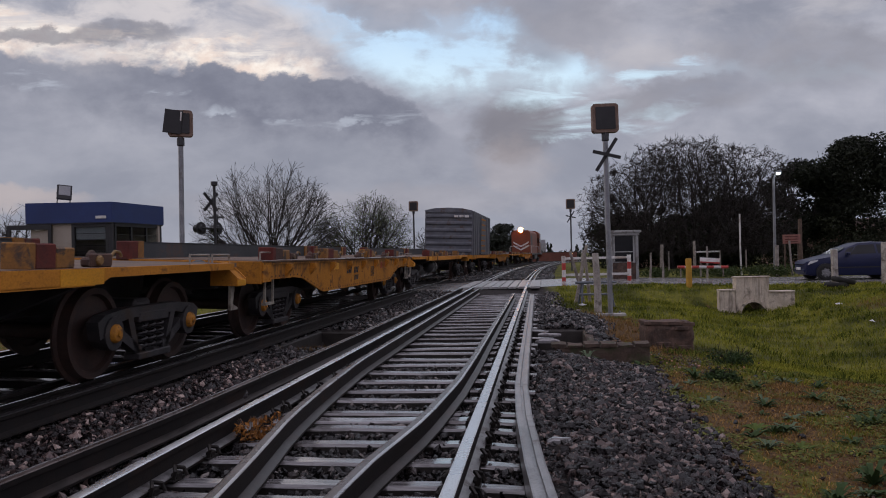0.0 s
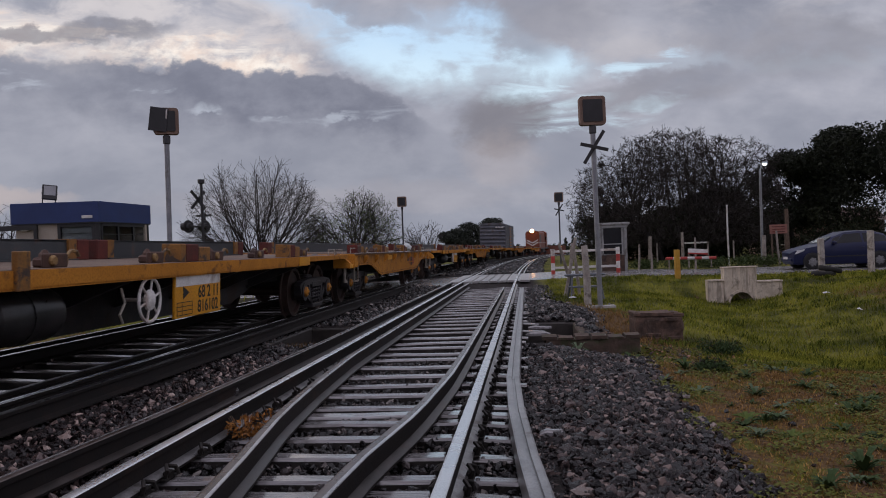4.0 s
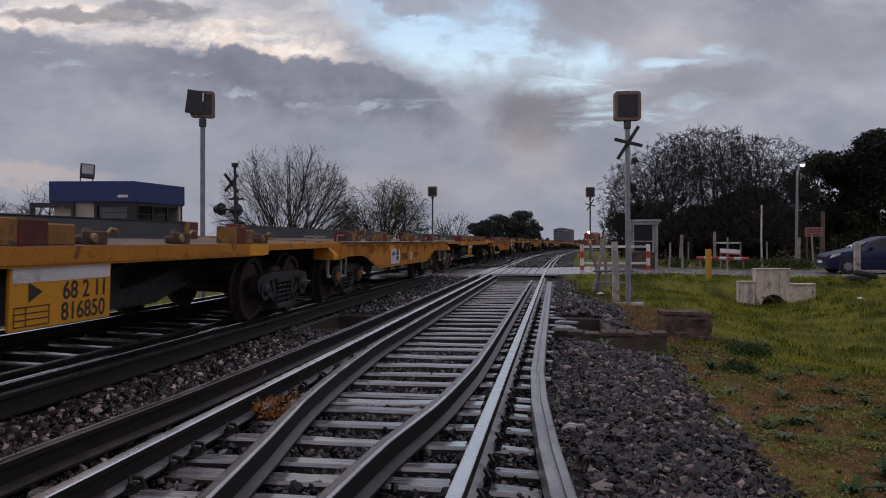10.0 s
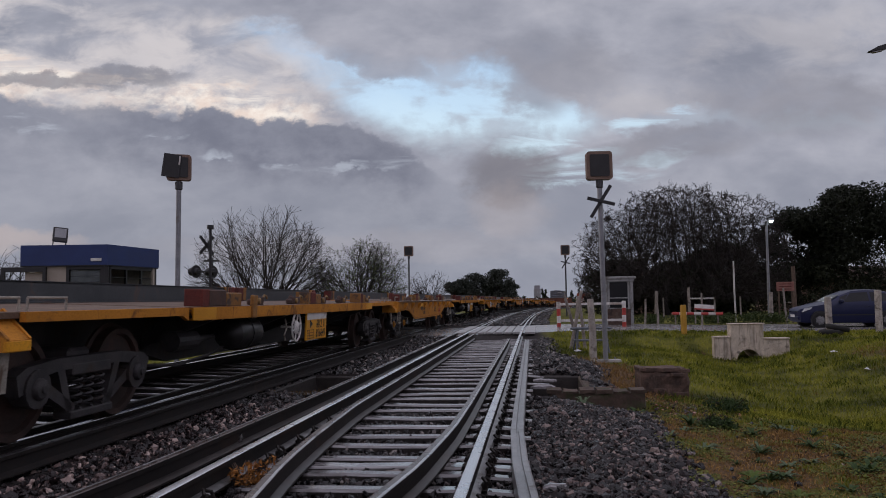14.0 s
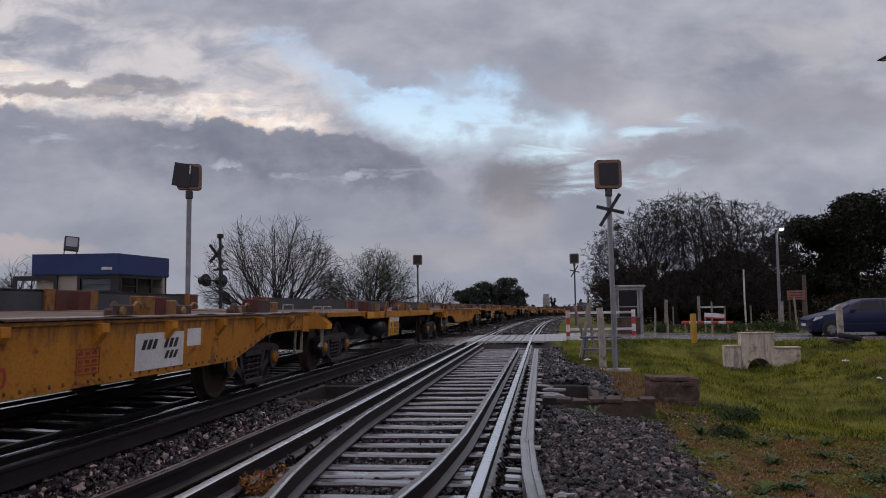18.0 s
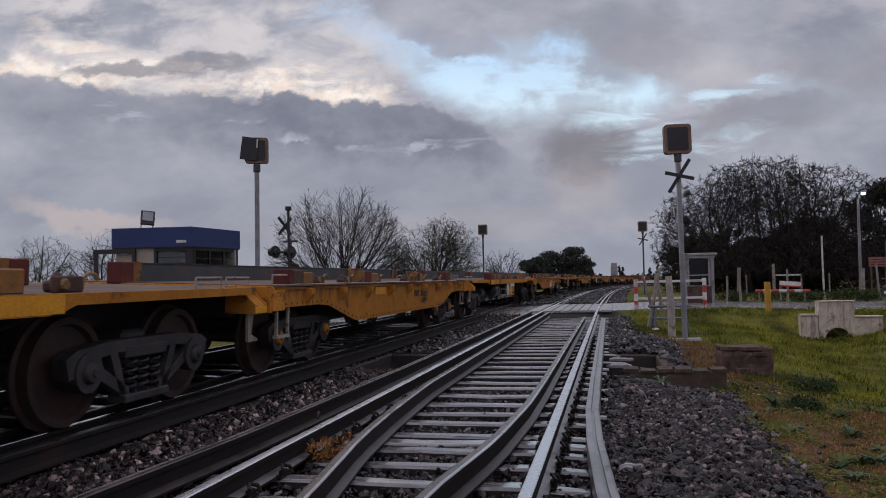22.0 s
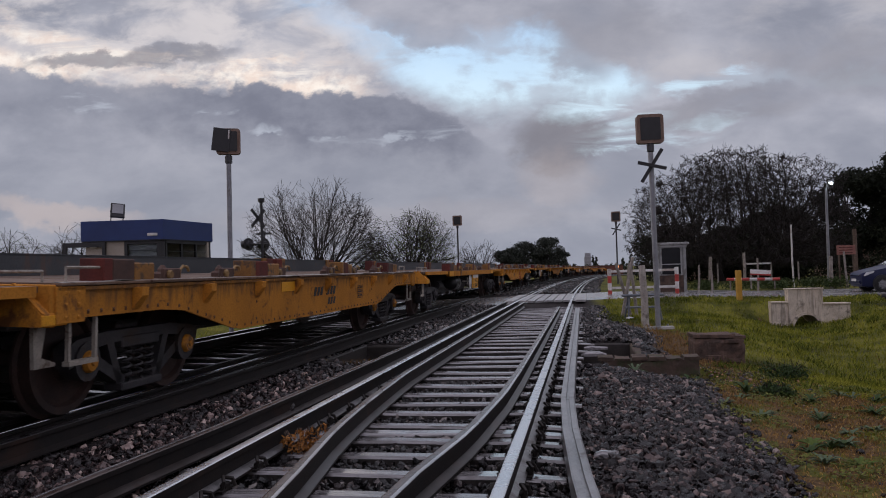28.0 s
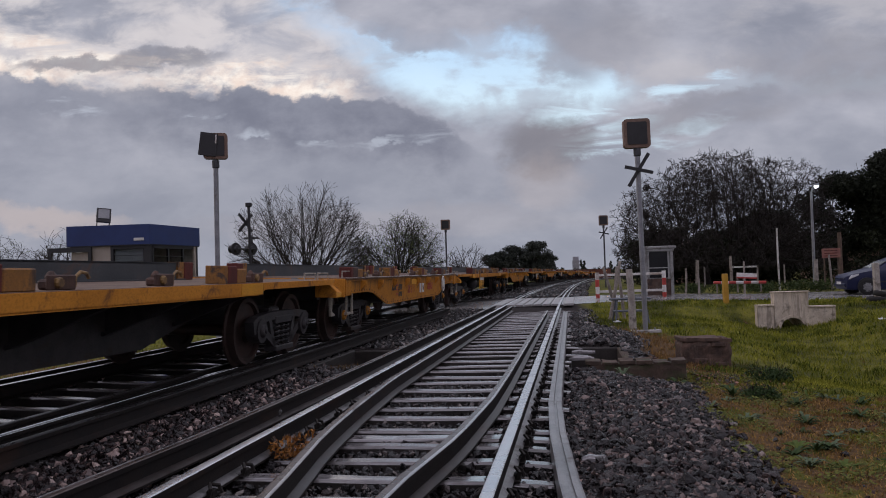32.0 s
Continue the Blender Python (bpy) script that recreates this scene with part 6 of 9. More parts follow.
stake("wooden_post", "grey weathered wooden post by the crossing signal", "post", 1.30, 17.7, 1.42, 0.085, PALEWOOD, -1.5)
stake("yellow_post", "ochre-yellow painted post at the road's edge", "post", 5.15, 27.6, 1.06, 0.080, POSTYELLOW, 0.5, 0, True)
stake("concrete_post", "white-topped concrete fence post beside the road", "post", 9.95, 27.6, 1.32, 0.085, PALEWOOD, -1.5, 0, True, group="concrete posts by the road")
stake("concrete_post", "white-topped concrete fence post beside the road", "post", 11.55, 27.6, 1.50, 0.085, PALEWOOD, 0.3, 0, True, group="concrete posts by the road")
for x, y, h, r, lean in ((5.0, 36.0, 1.2, 0.05, 3), (7.35, 35.2, 1.5, 0.045, 1), (3.9, 33.2, 1.3, 0.04, -14), (5.2, 33.6, 0.9, 0.05, 0), (11.0, 37.5, 1.5, 0.09, 1), (11.6, 37.3, 1.7, 0.05, 6), (4.2, 46.0, 1.8, 0.10, 2), (5.0, 46.5, 1.5, 0.10, 0), (7.2, 47.0, 1.7, 0.11, -2), (9.3, 48.0, 1.9, 0.09, 1)):
    stake("fence_stake", "thin weathered wooden fence stake in the grass", "post", x, y, h, r, WOOD, lean, group="old fence stakes")
stake("tall_pole", "slender white-painted pole at the wood's edge", "pole", 10.0, 40.0, 3.1, 0.045, WHITEPAINT, 0.5)
stake("tall_pole", "dark reddish wooden pole beside a sign board", "pole", 12.6, 39.2, 2.75, 0.10, DARKWOOD, 0.5)
# sticks propped together by the signal
for x, y, h, lean, tilt in ((0.92, 20.5, 1.6, 12, 0), (1.18, 20.9, 1.5, -14, 0), (1.05, 21.8, 1.45, 5, 6), (1.35, 21.2, 1.5, -7, 3)):
    stake("propped_stick", "rough grey stick leaning against its neighbours", "stick", x, y, h, 0.045, WOOD, lean, tilt, group="sticks propped by the signal")


def tube_trestle():
    w = thing("tube_trestle", "bluish steel tube trestle standing in the grass", "trestle", pose(1.42, 20.0, ground_z(1.42, 20.0), 0, 0, 8))
    steel = surface("bluish_steel_tube", (0.11, 0.125, 0.145), (0.16, 0.175, 0.20), 4, 0.5, 0.4, 0.05)
    for x in (-0.42, 0.42):
        for y in (-0.22, 0.22):
            part("leg", Shape().tube([(x, y, 0.0), (x * 0.8, y * 0.3, 0.62)], 0.022, 6), steel, w)
    for y in (-0.1, 0.1):
        part("top_bar", Shape().tube([(-0.5, y, 0.62), (0.5, y, 0.62)], 0.03, 6), steel, w)
    part("shelf", Shape().box(-0.42, 0.42, -0.16, 0.16, 0.30, 0.34, 0.006), steel, w)


tube_trestle()
REDBAND = surface("chipped_red_paint", (0.36, 0.035, 0.03), (0.46, 0.055, 0.04), 5, 0.55, 0.0, 0.05)


def striped_bar(parent, name, p0, p1, r, bands, axis_parts=True):
    """A red and white bar in bands."""
    p0, p1 = Vector(p0), Vector(p1)
    bar = part(name, Shape().tube([p0, p1], r * 0.9, 8), WHITEPAINT, parent)
    for i in range(bands):
        a, b = p0.lerp(p1, i / bands), p0.lerp(p1, (i + 1) / bands)
        part("red_band" if i % 2 == 0 else "white_band", Shape().tube([a, b], r, 8), REDBAND if i % 2 == 0 else WHITEPAINT, bar)
    return bar


def foot_gate():
    w = thing("barrier_fence", "white double-rail barrier with red and white end posts", "barrier", pose(0.95, 30.4, -0.16, 0, 0, 7))
    for x in (0.0, 2.55):
        striped_bar(w, "end_post", (x, 0, 0), (x, 0, 1.10), 0.078, 4)
    for z in (1.0, 0.36):
        part("rail", Shape().box(0.0, 2.55, -0.04, 0.04, z - 0.045, z + 0.045, 0.008), WHITEPAINT, w, "white wooden rail")


foot_gate()


def lifting_barrier():
    w = thing("road_barrier", "low red and white striped road barrier on stakes", "barrier", pose(5.9, 34.2, -0.1, 0, 0, 4))
    striped_bar(w, "boom", (0, 0, 0.44), (2.15, 0, 0.40), 0.06, 7)
    part("board", Shape().box(0.92, 1.75, -0.03, 0.01, 0.62, 0.80, 0.01).moved(pose(0, 0, 0.1, 0, 4, 0)), WHITEPAINT, w, "tilted pale board with a red edge")
    part("board_edge", Shape().box(0.92, 1.75, -0.036, -0.028, 0.57, 0.63).moved(pose(0, 0, 0.1, 0, 4, 0)), REDBAND, w)
    for x in (0.15, 1.0, 1.95):
        part("support", Shape().tube([(x, 0.03, 0), (x, 0.03, 0.85 if x == 1.0 else 0.45)], 0.03, 6), WOOD, w)


lifting_barrier()


def booth():
    w = thing("crossing_booth", "narrow crossing keeper's booth with pale frames and dark glazing", "booth", pose(3.5, 32.8, -0.15, 0, 0, -4))
    frame_mat = surface("pale_grey_booth_paint", (0.26, 0.265, 0.265), (0.36, 0.365, 0.36), 3, 0.6, 0.0, 0.05, 60, (0.13, 0.12, 0.105), 0.45, 2.5)
    for x in (-0.52, 0.52):
        for y in (-0.52, 0.52):
            part("corner_post", Shape().box(x - 0.06, x + 0.06, y - 0.06, y + 0.06, 0, 1.98, 0.01), frame_mat, w)
    part("roof", Shape().box(-0.66, 0.70, -0.66, 0.66, 1.98, 2.08, 0.02).box(-0.6, 0.62, -0.6, 0.6, 1.88, 1.98), frame_mat, w)
    part("lower_panel", Shape().box(-0.46, 0.46, -0.55, -0.50, 0.0, 0.75), CHAMBER, w, "stained dark lower panel")
    part("back_panel", Shape().box(-0.46, 0.46, 0.50, 0.55, 0.0, 1.9).box(0.50, 0.55, -0.46, 0.46, 0, 0.8), frame_mat, w)
    win = part("window", Shape().box(-0.36, 0.36, -0.545, -0.515, 0.8, 1.85, 0.005), DARKGLASS, w, "dark booth window")
    for x in (-0.42, 0.36):
        part("window_frame", Shape().box(x, x + 0.06, -0.56, -0.50, 0.75, 1.88), frame_mat, win)
    part("sash_bar", Shape().box(-0.36, 0.36, -0.565, -0.54, 1.18, 1.22), frame_mat, win)


booth()


def streaked(name, c1, c2, stain):
    """Old concrete with dark streaks running down from its top."""
    m = surface(name, c1, c2, 3.0, 0.8, 0.0, 0.35, 45, (0.17, 0.145, 0.115), 0.3, 2.2)
    N = Nodes(m.node_tree)
    b = N.t.nodes["Principled BSDF"]
    base = b.inputs["Base Color"].links[0].from_socket
    mp = N.add("ShaderNodeMapping")
    N.put(mp.inputs[0], N.add("ShaderNodeTexCoord").outputs["Object"])
    mp.inputs["Scale"].default_value = (1.0, 1.0, 0.10)
    n = N.noise(mp.outputs[0], 7.0, 6, 0.65, 0.3)
    N.put(b.inputs["Base Color"], N.mix(N.math("MULTIPLY", N.smooth(n, 0.50, 0.68), 0.60), base, stain))
    return m


def rough_box(x0, x1, y0, y1, z0, z1, cell=0.07, amp=0.02, seed=0):
    """A worn block: every face a grid, pushed in and out."""
    s = Shape()
    cx, cy, cz = (x0 + x1) / 2, (y0 + y1) / 2, (z0 + z1) / 2

    def put(p):
        x, y, z = p
        nv = noise.noise_vector((x * 5 + seed, y * 5, z * 5)) * amp + noise.noise_vector((x * 16, y * 16 + seed, z * 16)) * amp * 0.5
        k = 1.0
        e = sum(1 for v, a, c in ((x, x0, x1), (y, y0, y1), (z, z0, z1)) if min(v - a, c - v) < 0.03)
        if e >= 2:
            nv += (Vector((cx, cy, cz)) - Vector(p)).normalized() * amp * 0.9
        return (x + nv.x, y + nv.y, z + nv.z)

    spans = ((x0, x1), (y0, y1), (z0, z1))
    for ax in range(3):
        u, v = [(1, 2), (0, 2), (0, 1)][ax]
        nu, nv_ = max(1, int((spans[u][1] - spans[u][0]) / cell)), max(1, int((spans[v][1] - spans[v][0]) / cell))
        for w in spans[ax]:
            vs = []
            for i in range(nu + 1):
                for j in range(nv_ + 1):
                    p = [0, 0, 0]
                    p[ax], p[u], p[v] = w, spans[u][0] + (spans[u][1] - spans[u][0]) * i / nu, spans[v][0] + (spans[v][1] - spans[v][0]) * j / nv_
                    vs.append(put(tuple(p)))
            m = nv_ + 1
            s.add(vs, [(i * m + j, (i + 1) * m + j, (i + 1) * m + j + 1, i * m + j + 1) for i in range(nu) for j in range(nv_)])
    return s


HEADWALL = streaked("streaked_concrete", (0.50, 0.425, 0.34), (0.66, 0.58, 0.48), (0.10, 0.075, 0.055))


def culvert_head():
    w = thing("culvert_headwall", "stained concrete culvert headwall with a round pipe mouth", "headwall", pose(6.45, 24.75, -0.98, 0, 0, 6))
    # centre block with an arched opening
    pts = [(-0.50, 0.0), (-0.36, 0.0)]
    pts += [(-0.36 * math.cos(radians(a)), 0.06 + 0.36 * math.sin(radians(a))) for a in range(0, 181, 15)]
    pts += [(0.36, 0.0), (0.50, 0.0), (0.50, 1.17), (-0.50, 1.17)]
    part("centre_block", Shape().prism(pts, -0.14, 0.14, "y"), HEADWALL, w, "tall stained concrete block")
    part("coping", Shape().box(-0.53, 0.54, -0.17, 0.17, 1.17, 1.205, 0.012), HEADWALL, w)
    ring = [(0.36, -0.20), (0.43, -0.20), (0.43, 0.9), (0.36, 0.9)]
    part("pipe", Shape().lathe(ring, 28, "y", (0, 0, 0.06), closed=True), HEADWALL, w, "concrete pipe mouth")
    for k, l, d in ((-1, 0.50, 0.10), (1, 0.80, -0.04)):
        x0, x1 = sorted((k * 0.50, k * (0.50 + l)))
        wing = part("wing_wall", Shape().box(x0, x1, -0.10, 0.12, -0.05, 0.72 + d * 0.5, 0.012), HEADWALL, w, "stained concrete wing wall")
        part("wing_coping", Shape().box(x0, x1, -0.14, 0.16, 0.72 + d * 0.5, 0.77 + d * 0.5, 0.01), HEADWALL, wing)


culvert_head()


def masonry_block():
    """Brick-built inspection chamber with a broken rim."""
    w = thing("brick_chamber", "low mossy brick chamber with a broken rim", "masonry", pose(2.1, 13.35, -0.62, 0, 0, 5))
    rng = random.Random(8)
    part("core", rough_box(-0.39, 0.39, -0.29, 0.34, 0, 0.47, 0.06, 0.03, 4), CHAMBER, w)
    br = Shape().box(-0.105, 0.105, -0.05, 0.05, -0.028, 0.028, 0.006).mesh("brick")
    br.materials.append(CHAMBER)
    for i in range(9):
        a = i * 0.225
        x, y, t = (-0.30 + a * 0.9, -0.22, 0) if i < 4 else (0.33, -0.1 + (i - 4) * 0.22, 90) if i < 6 else (-0.33, -0.1 + (i - 6) * 0.2, 90)
        part("brick", br, None, w, at=pose(x + rng.uniform(-0.02, 0.02), y, 0.49 + rng.uniform(-0.012, 0.012), rng.uniform(-6, 6), rng.uniform(-5, 5), t + rng.uniform(-9, 9)))
    for i in range(7):
        part("brick", br, None, w, at=pose(rng.uniform(-0.29, 0.29), -0.275, 0.05 + 0.062 * rng.randint(0, 6), rng.uniform(-3, 3), rng.uniform(-3, 3), rng.uniform(-4, 4)))
    part("slab", rough_box(-0.34, 0.24, -0.30, 0.22, 0.475, 0.53, 0.07, 0.02, 9), CHAMBER, w, "broken dark slab across the rim")
    for i in range(4):
        part("rubble", br, None, w, at=pose(-0.26 + i * 0.17, 0.0 + rng.uniform(-0.1, 0.1), 0.47, rng.uniform(-14, 14), rng.uniform(-14, 14), rng.uniform(0, 90)))


masonry_block()


def culvert():
    w = thing("culvert", "mossy masonry culvert walls under both tracks", "culvert", kind="structure")
    part("parapet", rough_box(0.18, 1.48, 10.72, 11.05, -0.75, -0.205, 0.07, 0.022, 1), MASONRY, w, "low mossy parapet")
    for i in range(6):
        part("cap_stone", rough_box(0.14 + i * 0.225, 0.36 + i * 0.225, 10.70, 11.07, -0.215, -0.165 - 0.02 * (i % 3 == 1), 0.06, 0.014, i), MASONRY, w)
    part("parapet", Shape().box(-4.0, -2.5, 10.45, 10.75, -0.9, -0.19, 0.02), SLEEPER_WOOD, w)
    part("parapet", Shape().box(-4.0, 0.72, 13.15, 13.42, -0.9, -0.22, 0.02), SLEEPER_WOOD, w)
    part("parapet", Shape().box(-2.5, 0.2, 10.55, 10.75, -0.9, -0.33, 0.02), MASONRY, w)
    part("end_wall", Shape().box(0.70, 0.90, 11.05, 13.2, -0.9, -0.22, 0.02), MASONRY, w)
    part("end_wall", Shape().box(-4.05, -3.8, 10.7, 13.2, -0.9, -0.20, 0.02), SLEEPER_WOOD, w)


culvert()


def street_lamp():
    w = thing("street_lamp", "tall street lamp with one lit white head", "street lamp", pose(12.6, 43.4, -0.3, 0, 0.4))
    part("pole", Shape().tube([(0, 0, 0), (0, 0, 5.1)], [0.085, 0.06], 10), GALV, w, smooth=True)
    part("arm", Shape().tube([(0, 0, 5.0), (0.05, -0.1, 5.28), (0.14, -0.3, 5.38)], 0.035, 6), GALV, w)
    part("lamp_head", Shape().box(0.02, 0.26, -0.55, -0.2, 5.36, 5.48, 0.03), GALV, w)
    part("lamp_glass", Shape().lathe([(0, -0.10), (0.08, -0.08), (0.11, 0.0), (0, 0.02)], 12, "z", (0.14, -0.40, 5.36)), WHITELAMP, w, "lit white lamp glass")


street_lamp()


def arm_lamp():
    """A road lamp whose long arm reaches in from beside the line."""
    w = thing("street_lamp", "unlit street lamp on a long curved arm", "street lamp", pose(10.95, 19.5, ground_z(10.95, 19.5)))
    part("pole", Shape().tube([(0, 0, 0), (0, 0, 7.0), (-0.1, 0.0, 7.45)], [0.10, 0.07, 0.06], 10), GALV, w, smooth=True)
    part("arm", Shape().tube([(-0.1, 0, 7.45), (-0.6, 0, 7.58), (-1.5, 0, 7.50), (-2.25, 0, 7.36)], 0.030, 8), POLEDARK, w, smooth=True)
    head = [(-2.20, 7.40), (-2.32, 7.40), (-2.50, 7.35), (-2.72, 7.24), (-2.68, 7.23), (-2.34, 7.27), (-2.20, 7.33)]
    part("lamp_head", Shape().prism(head, -0.08, 0.08, "y"), SIGNBACK, w, "dark tapering lamp head")
    part("lamp_glass", Shape().prism([(-2.64, 7.225), (-2.38, 7.262), (-2.38, 7.245), (-2.58, 7.205)], -0.06, 0.06, "y"), LAMPGLASS, w, "dull lamp glass")


arm_lamp()


def board_sign():
    w = thing("board_sign", "faded red-brown board on two wooden posts", "sign", pose(11.4, 38.0, -0.3, 0, 0, -6))
    part("board", Shape().box(0, 0.78, -0.02, 0.02, 1.55, 1.98, 0.008), surface("faded_red_board", (0.22, 0.09, 0.075), (0.30, 0.14, 0.11), 5, 0.7, 0.0, 0.1), w)
    for i in range(3):
        part("painted_bar", Shape().box(0.1, 0.66, -0.025, -0.02, 1.62 + i * 0.12, 1.66 + i * 0.12), REDBROWN, w)
    for x in (0.1, 0.68):
        part("post", Shape().box(x - 0.03, x + 0.03, 0.02, 0.08, 0, 1.9), DARKWOOD, w)


board_sign()


def tyre_heap():
    w = thing("old_tyre", "old black tyre lying at a fence post's foot", "tyre", pose(9.9, 27.35, ground_z(9.9, 27.35) + 0.0, 0, 0, 20))
    rubber = surface("weathered_rubber", (0.012, 0.012, 0.012), (0.022, 0.021, 0.02), 6, 0.8, 0.0, 0.2)
    prof = [(0.20 + 0.11 * (1 + math.cos(a)) * 0.6 + 0.05, 0.09 + 0.09 * math.sin(a)) for a in [2 * math.pi * i / 12 for i in range(12)]]
    part("tyre", Shape().lathe(prof, 24, "z", closed=True), rubber, w, smooth=True)
    w2 = copy_thing(w, pose(10.12, 27.4, ground_z(10.1, 27.4) + 0.14, 10, 6, 50))
    w2["label"] = "old black tyre tipped on another tyre"


tyre_heap()


# ---- the parked car ----
def car():
    w = thing("car", "dark blue three-door hatchback parked on the road", "car", pose(10.05, 31.55, -0.195, 0, 0, 0))
    paint = surface("dark_blue_car_paint", (0.006, 0.010, 0.045), (0.008, 0.013, 0.055), 1, 0.30, 0.0, 0.0, 60, coat=0.15, spec=0.3)
    tyre_m = surface("car_tyre", (0.012, 0.012, 0.012), (0.02, 0.02, 0.02), 8, 0.8, 0.0, 0.1)
    rim_m = surface("car_rim", (0.20, 0.20, 0.21), (0.28, 0.28, 0.29), 4, 0.4, 0.5, 0.0)
    lamp_m = surface("headlamp_lens", (0.55, 0.56, 0.58), (0.66, 0.67, 0.69), 3, 0.12, 0.0, 0.0)
    # stations along the car: x, low z, belt z, half width, roof z, half roof width
    st = [(0.00, 0.34, 0.62, 0.50, 0.62, 0.50), (0.06, 0.22, 0.70, 0.66, 0.70, 0.62), (0.30, 0.18, 0.78, 0.76, 0.79, 0.70), (0.75, 0.17, 0.86, 0.81, 0.90, 0.72), (1.12, 0.17, 0.90, 0.825, 0.99, 0.70),
          (1.55, 0.17, 0.92, 0.83, 1.25, 0.60), (1.95, 0.17, 0.93, 0.83, 1.40, 0.56), (2.45, 0.17, 0.94, 0.83, 1.435, 0.55), (2.95, 0.17, 0.95, 0.83, 1.41, 0.55), (3.40, 0.18, 0.97, 0.82, 1.29, 0.56), (3.68, 0.20, 0.98, 0.79, 1.02, 0.66), (3.82, 0.30, 0.82, 0.70, 0.84, 0.62), (3.84, 0.36, 0.66, 0.60, 0.68, 0.56)]
    vs, fs = [], []
    for x, lo, belt, hw, top, rw in st:
        ring = [(-hw * 0.90, lo), (-hw, lo + 0.12), (-hw, belt - 0.14), (-hw * 0.97, belt), (-rw, top - 0.03), (-rw * 0.8, top), (rw * 0.8, top), (rw, top - 0.03), (hw * 0.97, belt), (hw, belt - 0.14), (hw, lo + 0.12), (hw * 0.90, lo)]
        vs += [(x, y, z) for y, z in ring]
    n = 12
    for i in range(len(st) - 1):
        for k in range(n):
            a, b = i * n + k, i * n + (k + 1) % n
            fs.append((a, a + n, b + n, b))
    fs += [tuple(range(n)), tuple(range(len(vs) - 1, len(vs) - n - 1, -1))]
    body = part("body", Shape().add(vs, fs), paint, w, "glossy dark blue bodywork", smooth=True)

    def lerp_st(x):
        for p, q in zip(st, st[1:]):
            if p[0] <= x <= q[0]:
                t = (x - p[0]) / (q[0] - p[0])
                return [u + (v - u) * t for u, v in zip(p, q)]

    def side_pane(xs, k, name):
        lowr, topr = [], []
        for x in xs:
            _, lo, belt, hw, top, rw = lerp_st(x)
            f = 0.10, 0.84
            for out, t in ((lowr, f[0]), (topr, f[1])):
                y, z = hw * 0.97 + (rw - hw * 0.97) * t, belt + (top - 0.03 - belt) * t
                out.append((x, k * (y + 0.006), z))
        m = len(xs)
        s = Shape().add(lowr + topr, [(i, i + 1, m + i + 1, m + i) for i in range(m - 1)])
        s.add([(x, y - 0.01 * k, z) for x, y, z in lowr + topr], [(i, i + 1, m + i + 1, m + i) for i in range(m - 1)])
        part(name, s, DARKGLASS, body)

    for k in (-1, 1):
        side_pane([1.42, 1.6, 1.95, 2.3, 2.52], k, "door_window")
        side_pane([2.60, 2.9, 3.2, 3.42], k, "rear_side_window")
        part("door_handle", Shape().box(2.42, 2.58, k * 0.832 - 0.012, k * 0.832 + 0.012, 0.78, 0.81, 0.005), paint, body)
        part("sill_strip", Shape().box(1.0, 2.7, k * 0.832 - 0.006, k * 0.832 + 0.006, 0.46, 0.50), SIGNBACK, body)
        part("wing_mirror", Shape().box(1.42, 1.56, min(k * 0.80, k * 0.98), max(k * 0.80, k * 0.98), 0.93, 1.06, 0.03), paint, body)
        part("headlight", Shape().prism([(0.10, 0.60), (0.42, 0.72), (0.46, 0.79), (0.20, 0.745)], min(k * 0.50, k * 0.775), max(k * 0.50, k * 0.775), "y"), lamp_m, body)
        part("indicator", Shape().box(0.92, 1.0, k * 0.826 - 0.005, k * 0.826 + 0.008, 0.68, 0.71), WHITEPAINT, body)
        for x in (0.70, 3.12):
            wh = part("wheel", Shape().lathe([(0, -0.075), (0.06, -0.085), (0.165, -0.06), (0.18, -0.08), (0.18, 0.0), (0, -0.02)], 20, "y"), rim_m, w, at=pose(x, k * 0.775, 0.29, 0, 0, 0 if k < 0 else 180))
            prof = [(0.175, -0.085), (0.25, -0.095), (0.295, -0.07), (0.295, 0.07), (0.26, 0.09), (0.175, 0.08)]
            part("tyre", Shape().lathe(prof, 24, "y", closed=True), tyre_m, wh, smooth=True)
            part("wheel_arch", Shape().lathe([(0.0, -0.003), (0.335, -0.003), (0.335, 0.05), (0.0, 0.05)], 24, "y", (0, -0.062, 0.02)), SIGNBACK, wh)
            for i in range(7):
                a = 2 * math.pi * i / 7
                part("spoke", Shape().box(0.04, 0.17, -0.095, -0.06, -0.02, 0.02).moved(pose(0, 0, 0, 0, math.degrees(a), 0)), rim_m, wh)
    screen = []
    for x, dy in ((1.08, 0.66), (1.50, 0.56)):
        _, lo, belt, hw, top, rw = lerp_st(x)
        screen += [(x - 0.01, -dy, top + 0.012), (x - 0.01, dy, top + 0.012)]
    part("windscreen", Shape().add(screen, [(0, 1, 3, 2)]).add([(x + 0.01, y, z - 0.01) for x, y, z in screen], [(0, 1, 3, 2)]), DARKGLASS, body)
    part("bumper", Shape().box(-0.02, 0.10, -0.60, 0.60, 0.30, 0.46, 0.04), paint, body)
    part("plate", Shape().box(-0.03, -0.02, -0.24, 0.24, 0.40, 0.50), WHITEPAINT, body)


car()

# ---- trees ----
BARK = surface("dark_wet_bark", (0.011, 0.009, 0.008), (0.026, 0.021, 0.019), 5, 0.85, 0.0, 0.4, 30)
TWIG = surface("brown_twigs", (0.012, 0.009, 0.008), (0.028, 0.022, 0.019), 3, 0.85, 0.0, 0.0)


